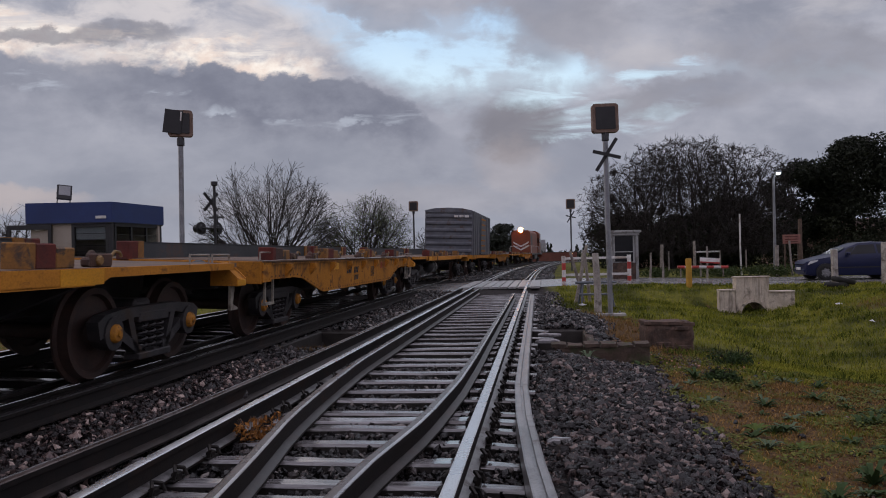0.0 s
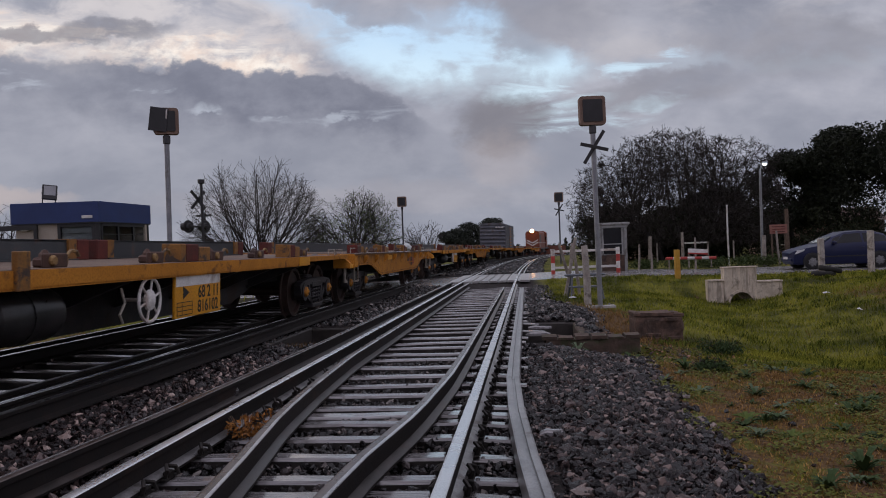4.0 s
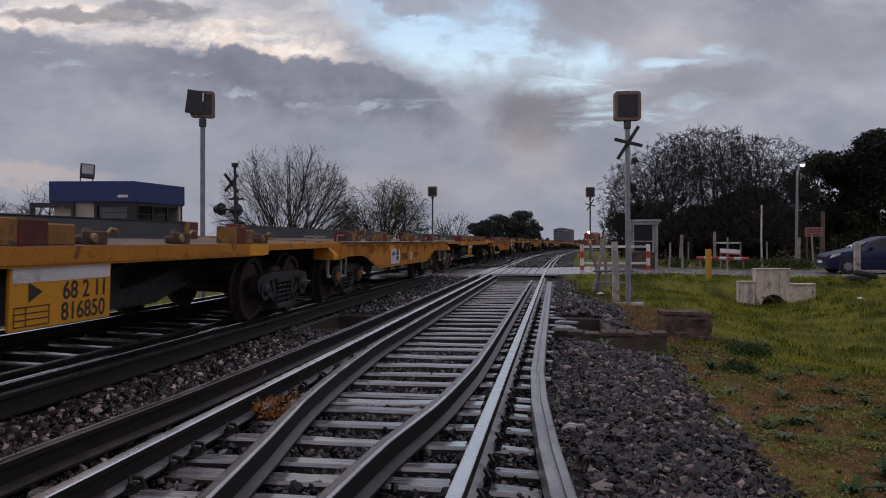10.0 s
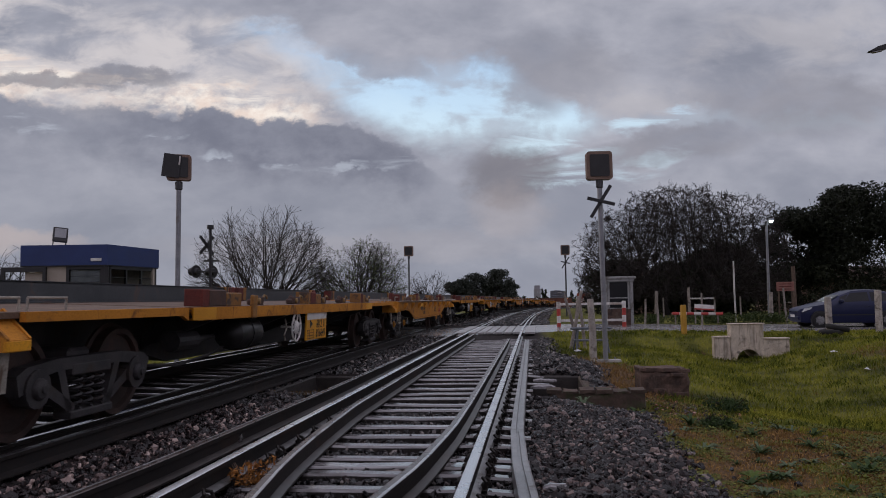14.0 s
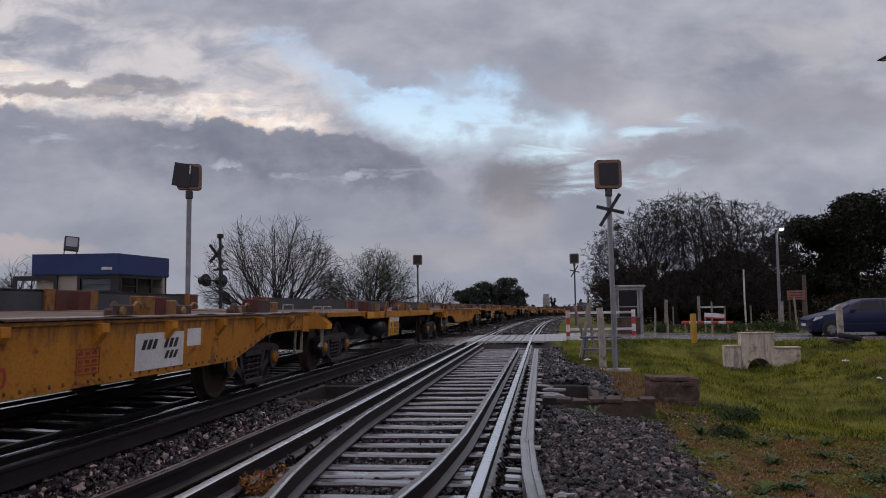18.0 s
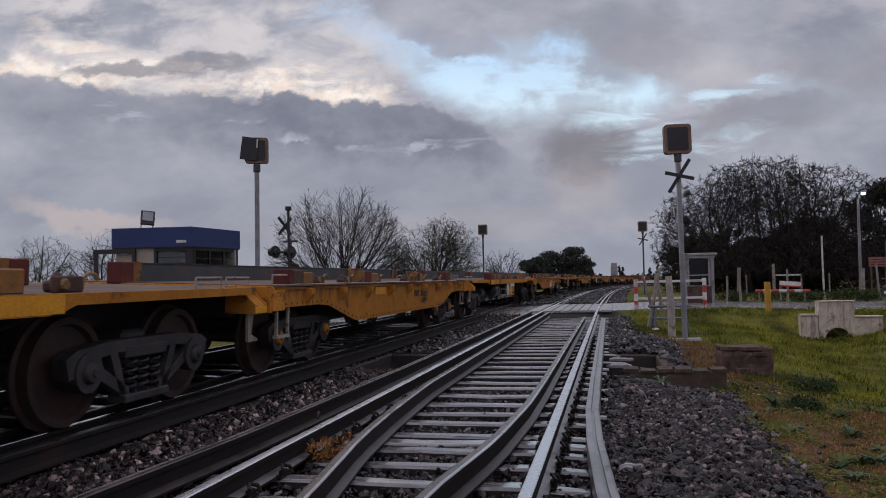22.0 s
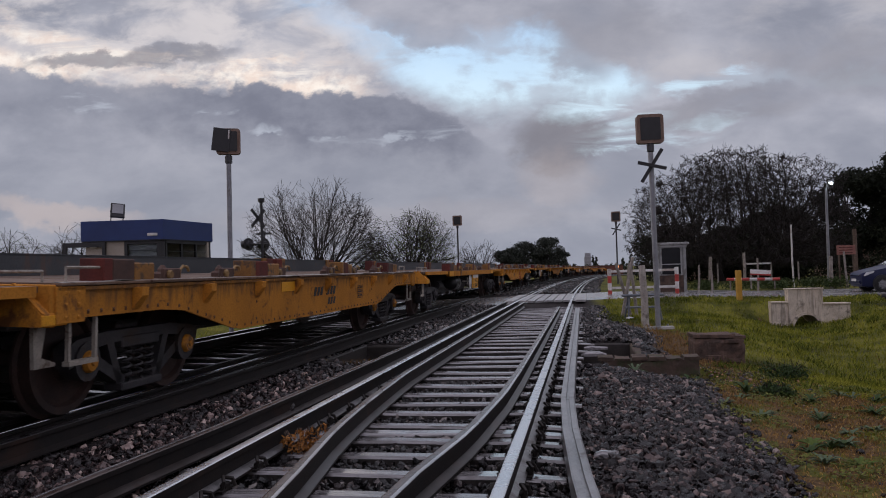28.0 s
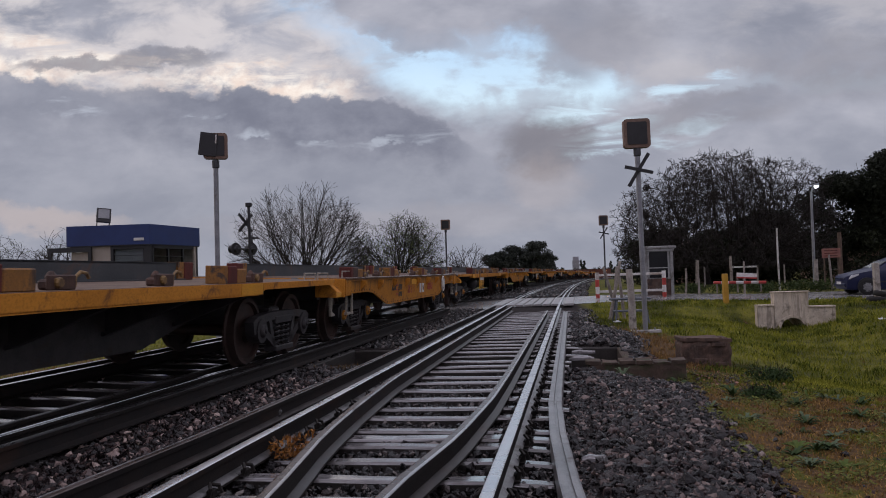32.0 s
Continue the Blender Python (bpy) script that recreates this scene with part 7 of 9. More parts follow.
def foliage(name, c1, c2):
    m = bpy.data.materials.new(name)
    m.use_nodes = True
    N = Nodes(m.node_tree)
    b = N.t.nodes["Principled BSDF"]
    geo = N.add("ShaderNodeNewGeometry")
    col = N.mix(geo.outputs["Random Per Island"], c1, c2)
    N.put(b.inputs["Base Color"], col)
    b.inputs["Roughness"].default_value = 0.75
    b.inputs["Specular IOR Level"].default_value = 0.2
    return m


LEAF_DARK = foliage("dark_evergreen_leaves", (0.008, 0.011, 0.007), (0.024, 0.029, 0.016))
# the far trees' leaves are paler: distance haze mixed into the colour
LEAF_HAZE = foliage("hazed_evergreen_leaves", (0.028, 0.033, 0.028), (0.060, 0.068, 0.055))
LEAF_BUD = foliage("sparse_spring_leaves", (0.05, 0.075, 0.025), (0.12, 0.15, 0.05))
LEAF_HEDGE = foliage("hedge_leaves", (0.013, 0.016, 0.009), (0.038, 0.044, 0.022))


def grow(rng, base, top, r0, levels, spread, shrink=0.72, kids=(3, 4), lift=0.25, crook=0.12, tip=0.004, hull=None):
    """Limbs of a bare tree: a list of (points, radii, level)."""
    out = []

    def limb(p, d, length, r, lev):
        pts, rs = [p], [r]
        n = 3 if lev > 1 else 4
        q = p
        for i in range(n):
            d = (d + Vector((rng.uniform(-1, 1), rng.uniform(-1, 1), rng.uniform(-0.5, 1) * 0.7)) * crook + Vector((0, 0, lift * 0.12))).normalized()
            q = q + d * length / n
            if hull and lev > 1 and i > 0 and ((q.x - hull[0]) ** 2 + q.y ** 2) / hull[2] ** 2 + ((q.z - hull[1]) / hull[3]) ** 2 > rng.uniform(0.82, 1.08):
                break
            pts.append(q)
            rs.append(max(tip, r * (1 - 0.5 * (i + 1) / n)))
        if len(pts) < 2:
            return
        out.append((pts, rs, lev))
        if lev >= levels:
            return
        n = len(pts) - 1
        for i in range(rng.randint(*kids)):
            t = rng.uniform(0.35, 1.0) if i else 1.0
            k = min(n - 1, int(t * n))
            start = pts[k].lerp(pts[k + 1], min(1.0, t * n - k))
            a = rng.uniform(0, 2 * math.pi)
            side = d.orthogonal().normalized()
            side = (Matrix.Rotation(a, 3, d) @ side)
            nd = (d + side * rng.uniform(0.35, 0.95) * spread + Vector((0, 0, lift * 0.35))).normalized()
            limb(start, nd, length * shrink * rng.uniform(0.75, 1.15), max(tip, rs[k] * 0.62), lev + 1)

    d0 = (Vector(top) - Vector(base))
    limb(Vector(base), d0.normalized(), d0.length, r0, 0)
    return out


def limbs_mesh(limbs, lo, hi, s=None):
    s = s or Shape()
    for pts, rs, lev in limbs:
        if lo <= lev <= hi:
            s.tube(pts, list(rs), 7 if lev == 0 else 5 if lev < 3 else 3, cap=lev < 2)
    return s


def raw_mesh(name, verts, faces, material):
    me = bpy.data.meshes.new(name)
    me.from_pydata(verts, [], faces)
    me.materials.append(material)
    return me


def leaf_cloud(rng, centres, count, size, flat=0.8):
    """Small leaf faces scattered in clumps: centres are (x, y, z, radius)."""
    vs, fs = [], []
    weights = [c[3] ** 2 for c in centres]
    for c in rng.choices(centres, weights, k=count):
        d = Vector((rng.gauss(0, 1), rng.gauss(0, 1), rng.gauss(0, 1))).normalized() * (c[3] * rng.random() ** 0.4)
        p = Vector(c[:3]) + Vector((d.x, d.y, d.z * flat))
        a, b = Vector((rng.gauss(0, 1), rng.gauss(0, 1), rng.gauss(0, 1))).normalized(), Vector((rng.gauss(0, 1), rng.gauss(0, 1), rng.gauss(0, 1))).normalized()
        s = size * rng.uniform(0.5, 1.3)
        i = len(vs)
        vs += [tuple(p - a * s), tuple(p + b * s * 0.5), tuple(p + a * s), tuple(p - b * s * 0.5)]
        fs.append((i, i + 1, i + 2, i + 3))
    return vs, fs


def bare_tree(label, x, y, stems, seed, levels, spread, shrink, kids, leaves=0, leaf_size=0.05, lift=0.25, crook=0.12, trunk_label="dark wet trunk", tip=0.006, hull=None):
    """stems: (base offset x, y, top offset x, y, z, radius)."""
    w = thing("bare_tree", label, "tree", pose(x, y, ground_z(x, y) - 0.05))
    rng = random.Random(seed)
    limbs = []
    for bx, by, tx, ty, tz, r in stems:
        limbs += grow(rng, (bx, by, 0), (tx, ty, tz), r, levels, spread, shrink, kids, lift, crook, tip, hull)
    part("trunk", limbs_mesh(limbs, 0, 1), BARK, w, trunk_label, smooth=True)
    part("limb_work", limbs_mesh(limbs, 2, 3), BARK, w)
    tw = limbs_mesh(limbs, 4, 9)
    tagged(part("twig_crown", raw_mesh("twig_crown", tw.v, tw.f, TWIG), None, w, "crown of fine bare twigs"), kind="stuff")
    if leaves:
        ends = [(*p[-1], 0.28) for p, r, l in limbs if l >= levels - 1]
        vs, fs = leaf_cloud(rng, ends, leaves, leaf_size)
        part("young_leaves", raw_mesh("young_leaves", vs, fs, LEAF_BUD), None, w, "sparse young green leaves")
    return w


def fan(rng, base, n, tilt, hull, r0, levels, gap, angle, flat_y=1.0, rise=0.25, tip=0.007, start=0.12, least=1.2):
    """Limbs fanning from a low fork to a domed outline, each set along its length with side shoots.
    hull: (middle x, middle z, half width, half height)."""
    out = []

    def inside(p):
        return ((p.x - hull[0]) / hull[2]) ** 2 + (p.y / hull[2]) ** 2 + ((p.z - hull[1]) / hull[3]) ** 2 < 1.0

    def shoot(p, d, longest, r, lev):
        pts, rs, far = [p], [r], 0.0
        step = 0.45 if lev < 2 else 0.30
        edge = rng.uniform(0.92, 1.06)
        while far < longest:
            d = (d + Vector((rng.gauss(0, 1), rng.gauss(0, 1), rng.gauss(0, 1))) * (0.035 + 0.022 * lev) + Vector((0, 0, rise * 0.10))).normalized()
            q = pts[-1] + d * step
            if not inside(Vector((hull[0] + (q.x - hull[0]) / edge, q.y / edge, hull[1] + (q.z - hull[1]) / edge))):
                break
            pts.append(q)
            far += step
        if len(pts) < 2:
            return
        rs = [max(tip, r * (1 - 0.85 * k / len(pts))) for k in range(len(pts))]
        out.append((pts, rs, lev))
        if lev >= levels:
            return
        length = far
        s = start * length + rng.uniform(0.2, 1.0) * gap[lev]
        while s < length:
            k = min(len(pts) - 2, int(s / step))
            dd = (pts[k + 1] - pts[k]).normalized()
            side = Matrix.Rotation(rng.uniform(0, 6.28), 3, dd) @ dd.orthogonal().normalized()
            a = math.radians(angle * rng.uniform(0.65, 1.35))
            shoot(pts[k].lerp(pts[k + 1], s / step - k), dd * math.cos(a) + side * math.sin(a), max(least * 0.75 ** (lev - 1) * rng.uniform(0.6, 1.2), (length - s) * rng.uniform(0.5, 0.9)), max(tip, rs[k] * 0.62), lev + 1)
            s += gap[lev] * rng.uniform(0.6, 1.4)

    for i in range(n):
        th = math.radians(tilt) * math.sqrt((i + 0.5) / n)
        a = 2.39996 * i + rng.uniform(-0.3, 0.3)
        d = Vector((math.sin(th) * math.cos(a), math.sin(th) * math.sin(a) * flat_y, math.cos(th)))
        b = Vector(base) + Vector((d.x, d.y, 0)) * 0.25
        shoot(b, d.normalized(), 30, r0 * rng.uniform(0.7, 1.1), 1)
    return out


def fan_tree(label, x, y, seed, fork, n, tilt, hull, r0, levels, gap, angle, trunk_r, leaves=0, leaf_size=0.05, rise=0.25, tip=0.007, start=0.12, least=1.2, trunk_label="dark wet trunk"):
    w = thing("bare_tree", label, "tree", pose(x, y, ground_z(x, y) - 0.05))
    rng = random.Random(seed)
    limbs = fan(rng, (0, 0, fork), n, tilt, hull, r0, levels, gap, angle, 1.0, rise, tip, start, least)
    part("trunk", Shape().tube([(0.05, 0, -0.1), (0, 0, fork * 0.5), (0, 0.02, fork + 0.25)], [trunk_r * 1.25, trunk_r, trunk_r * 0.85], 9), BARK, w, trunk_label, smooth=True)
    for limb in limbs:
        if limb[2] == 1:
            part("limb", limbs_mesh([limb], 1, 1), BARK, w)
    tw = limbs_mesh(limbs, 2, 9)
    tagged(part("twig_crown", raw_mesh("twig_crown", tw.v, tw.f, TWIG), None, w, "crown of fine bare twigs"), kind="stuff")
    if leaves:
        ends = [(*p[-1], 0.3) for p, r, l in limbs if l >= levels]
        vs, fs = leaf_cloud(rng, ends, leaves, leaf_size)
        part("young_leaves", raw_mesh("young_leaves", vs, fs, LEAF_BUD), None, w, "sparse young green leaves")
    return w


fan_tree("bare domed tree with fanning limbs and fine twigs", -15.4, 43.5, 11, 0.35, 36, 78, (-0.2, 2.75, 4.4, 4.5), 0.065, 4, (0, 0.44, 0.40, 0.38), 32, 0.16, tip=0.0075, rise=0.06, start=0.22, least=1.3)
fan_tree("bare bushy tree with a few young leaves", -13.4, 59, 12, 0.3, 34, 80, (-0.2, 2.5, 4.3, 4.0), 0.08, 4, (0, 0.44, 0.38, 0.36), 40, 0.18, 13000, 0.05, tip=0.010, rise=0.05, start=0.22, least=1.2)
fan_tree("small distant bare tree", -12.0, 89, 13, 0.4, 20, 72, (0, 2.5, 2.7, 2.9), 0.07, 4, (0, 0.45, 0.4, 0.4), 40, 0.14, tip=0.014, rise=0.05, start=0.2, least=0.9)
fan_tree("low bare shrub tree beyond the building", -30.5, 42, 14, 0.3, 18, 75, (0, 2.1, 2.9, 2.8), 0.07, 4, (0, 0.45, 0.42, 0.4), 40, 0.14, tip=0.010, rise=0.06, start=0.2)
fan_tree("low shrub tree with pale young leaves", -26.0, 43, 15, 0.3, 18, 78, (0, 1.8, 2.5, 2.3), 0.06, 4, (0, 0.45, 0.42, 0.4), 40, 0.12, 6500, 0.05, tip=0.010, rise=0.06, start=0.2)
fan_tree("low bare shrub tree beyond the building", -37.0, 44, 16, 0.3, 18, 75, (0, 2.1, 2.9, 2.8), 0.07, 4, (0, 0.45, 0.42, 0.4), 40, 0.14, 900, 0.05, tip=0.010, rise=0.06, start=0.2)


def colonise(rng, base, points, step, reach, kill, jitter=0.10, droop=0.0):
    """Limbs that grow towards free room: nodes as positions and parents, from a stem given as points."""
    pts = np.array(points)
    nodes, parent = [np.array(base[0])], [-1]
    for p in base[1:]:
        nodes.append(np.array(p))
        parent.append(len(nodes) - 2)
    r = np.random.RandomState(rng.randint(0, 9999))
    near, dist = np.zeros(len(pts), int), np.full(len(pts), 1e9)

    def update(first):
        for k in range(first, len(nodes)):
            d = np.linalg.norm(pts - nodes[k], axis=1)
            m = d < dist
            near[m], dist[m] = k, d[m]

    update(0)
    first = True
    for _ in range(160):
        live = dist < (1e6 if first else reach)
        if not live.any():
            break
        count = len(nodes)
        at = np.array(nodes)
        way = pts[live] - at[near[live]]
        way /= np.linalg.norm(way, axis=1, keepdims=True) + 1e-9
        pull = np.zeros((count, 3))
        np.add.at(pull, near[live], way)
        for k in np.unique(near[live]):
            v = pull[k]
            n = np.linalg.norm(v)
            if n < 0.3:
                v = r.normal(size=3)
                n = np.linalg.norm(v)
            v = v / n + r.normal(size=3) * jitter + np.array((0, 0, -droop))
            nodes.append(nodes[k] + v / np.linalg.norm(v) * step)
            parent.append(int(k))
        update(count)
        first = len(nodes) < len(base) + 14
        keep = dist > kill
        pts, near, dist = pts[keep], near[keep], dist[keep]
        if len(pts) == 0:
            break
    return nodes, parent


def room_tree(label, x, y, seed, stems, hull, count, step, reach, kill, tip, trunk_r, inner=0.35, floor=0.0, shoots=3, shoot=0.6, trunk_label="dark wet trunk"):
    """A tree whose limbs fork towards the free room under a dome. hull: (middle x, middle z, half width, half height)."""
    w = thing("bare_tree", label, "tree", pose(x, y, ground_z(x, y) - 0.05))
    rng = random.Random(seed)
    pts = []
    while len(pts) < count:
        p = Vector((rng.uniform(-1, 1), rng.uniform(-1, 1), rng.uniform(-1, 1)))
        k = 1.0 + 0.16 * noise.noise((p.normalized() * 2.6) + Vector((seed, 0, 0)))
        if not inner < p.length < k:
            continue
        q = (hull[0] + p.x * hull[2], p.y * hull[2], hull[1] + p.z * hull[3])
        if q[2] > floor:
            pts.append(q)
    tw, thick = Shape(), []
    share = [[] for _ in stems]
    for q in pts:
        share[min(range(len(stems)), key=lambda i: (q[0] - stems[i][-1][0]) ** 2 + (q[1] - stems[i][-1][1]) ** 2)].append(q)
    for stem, mine in zip(stems, share):
        nodes, parent = colonise(rng, stem, mine, step, reach, kill)
        n = len(nodes)
        kids = [[] for _ in range(n)]
        for i in range(1, n):
            kids[parent[i]].append(i)
        load = [0.0] * n
        for i in range(n - 1, -1, -1):
            load[i] = max(load[i], tip ** 2.35)
            if parent[i] >= 0:
                load[parent[i]] += load[i]
        rad = [v ** (1 / 2.35) for v in load]
        scale = min(1.0, trunk_r / rad[0])
        rad = [max(tip, tip + (v - tip) * scale) for v in rad]
        todo = [(0, None)]
        while todo:
            i, start = todo.pop()
            line = [start, i] if start is not None else [i]
            while kids[i]:
                order = sorted(kids[i], key=lambda c: -load[c])
                todo += [(c, i) for c in order[1:]]
                i = order[0]
                line.append(i)
            p3 = [Vector(nodes[c]) for c in line]
            rr_ = [rad[c] for c in line]
            if start is not None:
                rr_[0] = rr_[1]
            if len(p3) < 2:
                continue
            if rr_[0] > 0.055:
                thick.append((start is None, p3, rr_))
            else:
                tw.tube(p3, rr_, 4 if rr_[0] > 0.03 else 3, cap=False)
            # fine shoots at the end
            d = (p3[-1] - p3[-2]).normalized()
            for _ in range(shoots):
                side = Matrix.Rotation(rng.uniform(0, 6.28), 3, d) @ d.orthogonal().normalized()
                e = (d + side * rng.uniform(0.2, 0.9)).normalized()
                f = (e + Vector((rng.gauss(0, 0.3), rng.gauss(0, 0.3), rng.gauss(0, 0.3)))).normalized()
                l = shoot * rng.uniform(0.5, 1.2)
                mid_ = p3[-1] + e * l * 0.5
                tw.tube([p3[-1], mid_, mid_ + f * l * 0.5], [tip, tip * 0.8, tip * 0.6], 3, cap=False)
                g = (f + Vector((rng.gauss(0, 0.6), rng.gauss(0, 0.6), rng.gauss(0, 0.6)))).normalized()
                tw.tube([mid_, mid_ + g * l * 0.6], [tip * 0.8, tip * 0.6], 3, cap=False)
    for is_stem, p3, rr_ in thick:
        part("trunk" if is_stem else "limb", Shape().tube(p3, rr_, 8 if is_stem else 6), BARK, w, trunk_label if is_stem else "", smooth=True)
    tagged(part("twig_crown", raw_mesh("twig_crown", tw.v, tw.f, TWIG), None, w, "dense crown of fine bare twigs"), kind="stuff")
    return w


room_tree("broad spreading tree with a dense crown of bare twigs", 10.6, 56.8, 21,
          [[(0.3, 0, -0.1), (0.35, 0, 0.8), (0.2, 0, 1.6), (0.3, 0, 2.3)], [(-1.0, 0.6, -0.1), (-1.2, 0.6, 0.7), (-1.7, 0.5, 1.4), (-2.3, 0.4, 2.0)], [(1.6, -0.4, -0.1), (1.8, -0.4, 1.0), (2.3, -0.5, 1.9), (2.9, -0.5, 2.7)]],
          (0.0, 3.6, 7.5, 5.55), 15000, 0.24, 2.0, 0.28, 0.0115, 0.26, 0.36, 1.2, 5, 0.5)


def evergreen(label, x, y, h, spread, seed, clumps=26, count=11000, size=0.15, trunk=0.3, low=0.28, leaf=None):
    w = thing("evergreen_tree", label, "tree", pose(x, y, ground_z(x, y) - 0.05))
    rng = random.Random(seed)
    limbs = grow(rng, (0, 0, 0), (rng.uniform(-0.4, 0.4), 0, h * 0.45), trunk, 3, 1.0, 0.68, (3, 4), 0.3)
    part("trunk", limbs_mesh(limbs, 0, 1), BARK, w, smooth=True)
    part("limb_work", limbs_mesh(limbs, 2, 3), BARK, w)
    cs = []
    for i in range(clumps):
        z = h * (low + (1 - low) * rng.random() ** 0.8)
        k = spread * (1.05 - 0.55 * abs(z / h - 0.62) / 0.4) * math.sqrt(rng.random())
        a = rng.uniform(0, 2 * math.pi)
        r = rng.uniform(0.10, 0.19) * h
        cs.append((k * math.cos(a), k * math.sin(a), min(z, h - r * 0.7), r))
    vs, fs = leaf_cloud(rng, cs, count, size)
    part("crown", raw_mesh("crown", vs, fs, leaf or LEAF_DARK), None, w, "dense dark evergreen crown with gaps")
    return w


FAR_TREES = ((-18.6, 186, 6.8, 3.4), (-14.0, 190, 9.0, 3.4), (-16.3, 187, 7.4, 3.2), (-8.6, 190, 9.8, 3.8), (-5.8, 194, 7.0, 2.6), (-11.4, 191, 6.8, 3.0))
evergreen("tall dark evergreen tree behind the road", 24.2, 62, 9.7, 4.2, 31, 40, 22000, 0.155)
evergreen("dark evergreen tree behind the street lamp", 20.4, 62, 8.0, 3.4, 32, 34, 17000, 0.155)
evergreen("tall dark evergreen tree behind the road", 29.8, 63, 10.2, 4.2, 33, 40, 18000, 0.155)
evergreen("dark rounded evergreen tree beyond the road", 15.4, 64, 5.6, 3.6, 34, 36, 19000, 0.155, low=0.12)
evergreen("dark evergreen tree among the wood", 36.0, 62, 9.5, 4.2, 35, 30, 11000)
evergreen("tall dark evergreen tree behind the road", 41.5, 63, 10.0, 4.2, 38, 26, 9000)
evergreen("low dark evergreen tree under the wide tree", 11.5, 62, 4.2, 3.4, 36, 34, 16000, low=0.10)
evergreen("low dark evergreen tree under the wide tree", 7.2, 63, 4.4, 3.0, 37, 26, 9000, low=0.10)
for i, (x, y, h, s) in enumerate(FAR_TREES):
    evergreen("distant dark evergreen tree by the line", x, y, h, s, 41 + i, 34, 9000, 0.26, 0.3, 0.0, LEAF_HAZE)


def shrub_belt(name, label, spots, seed, count, size, material):
    rng = random.Random(seed)
    vs, fs = leaf_cloud(rng, spots, count, size, 0.8)
    ob = new(name, raw_mesh(name, vs, fs, material))
    tagged(ob, label, "shrubs", kind="stuff")


_r = random.Random(77)
shrub_belt("undergrowth", "dark undergrowth along the wood's edge", [(_r.uniform(4.2, 42), _r.uniform(58, 68), _r.uniform(0.0, 3.0), _r.uniform(0.7, 1.5)) for _ in range(230)], 5, 60000, 0.13, LEAF_HEDGE)
shrub_belt("roadside_weeds", "rank green weeds beyond the road", [(_r.uniform(3.5, 22), _r.uniform(36.6, 39.5), 0.0, _r.uniform(0.2, 0.42)) for _ in range(110)], 6, 14000, 0.06, foliage("rank_weeds", (0.02, 0.035, 0.01), (0.06, 0.085, 0.025)))
shrub_belt("far_hedge", "far dark hedge line on the horizon", [(_r.uniform(-60, 90), _r.uniform(150, 230), _r.uniform(-1.5, 0.6), _r.uniform(1.2, 2.4)) for _ in range(170)], 7, 9000, 0.5, LEAF_HEDGE)
shrub_belt("left_hedge", "low dark scrub beyond the goods track", [(_r.uniform(-60, -10), _r.uniform(46, 75), _r.uniform(-0.2, 0.6), _r.uniform(0.5, 1.2)) for _ in range(110)], 8, 10000, 0.16, LEAF_HEDGE)


# ---- far buildings ----
def far_tower():
    w = thing("apartment_tower", "pale distant apartment tower on the horizon", "building", pose(1.95, 410, -12.5))
    # distance haze is put into the wall's base colour
    wall = surface("hazy_tower_wall", (0.28, 0.275, 0.30), (0.32, 0.315, 0.335), 0.2, 0.9, 0.0, 0.0)
    part("wall", Shape().box(-1.8, 1.8, -4, 4, 0, 18.5, 0.1), wall, w)
    part("roof_house", Shape().box(-1.5, 1.5, -2, 2, 18.5, 20.3, 0.05), wall, w)
    for i in range(8):
        for x in (-1.3, 0, 1.3):
            part("window", Shape().box(x - 0.35, x + 0.35, -4.05, -3.98, 1.2 + i * 2.1, 2.4 + i * 2.1), LAMPGLASS, w)


far_tower()
for i, (x, y, h) in enumerate(((3.9, 330, 8.0), (5.0, 330, 7.4), (16, 330, 6.5), (19, 330, 8))):
    w = thing("poplar", "slim dark poplar on the horizon", "tree", pose(x, y, -2.2))
    rng = random.Random(60 + i)
    part("trunk", Shape().tube([(0, 0, 0), (0, 0, h * 0.7)], [0.2, 0.06], 6), BARK, w)
    vs, fs = leaf_cloud(rng, [(rng.uniform(-0.3, 0.3), rng.uniform(-0.3, 0.3), h * k / 9, 0.85 - 0.05 * k) for k in range(1, 9)], 1100, 0.3, 1.4)
    part("crown", raw_mesh("crown", vs, fs, LEAF_DARK), None, w)


def house(x, y, turn, L, D, h, roofed, label, lit=False):
    w = thing("house", label, "house", pose(x, y, ground_z(x, y) - 0.05, 0, 0, turn))
    wall = surface("house_wall", (0.20, 0.13, 0.105), (0.27, 0.18, 0.15), 0.6, 0.85, 0.0, 0.1)
    part("wall", Shape().box(-L / 2, L / 2, -D / 2, D / 2, 0, h), wall, w)
    part("roof", Shape().prism([(-D / 2 - 0.3, h), (0, h + roofed), (D / 2 + 0.3, h)], -L / 2 - 0.3, L / 2 + 0.3, "x"), DECKRUST, w)
    for i in range(3):
        win = part("window", Shape().box(-L / 2 + 1.0 + i * (L - 2) / 2.4, -L / 2 + 2.0 + i * (L - 2) / 2.4, -D / 2 - 0.03, -D / 2 + 0.02, 0.9, 1.9), WARMLAMP if (lit and i == 1) else DARKGLASS, w)
        part("sill", Shape().box(-L / 2 + 0.95 + i * (L - 2) / 2.4, -L / 2 + 2.05 + i * (L - 2) / 2.4, -D / 2 - 0.1, -D / 2, 0.82, 0.9), WHITEPAINT, win)
    return w


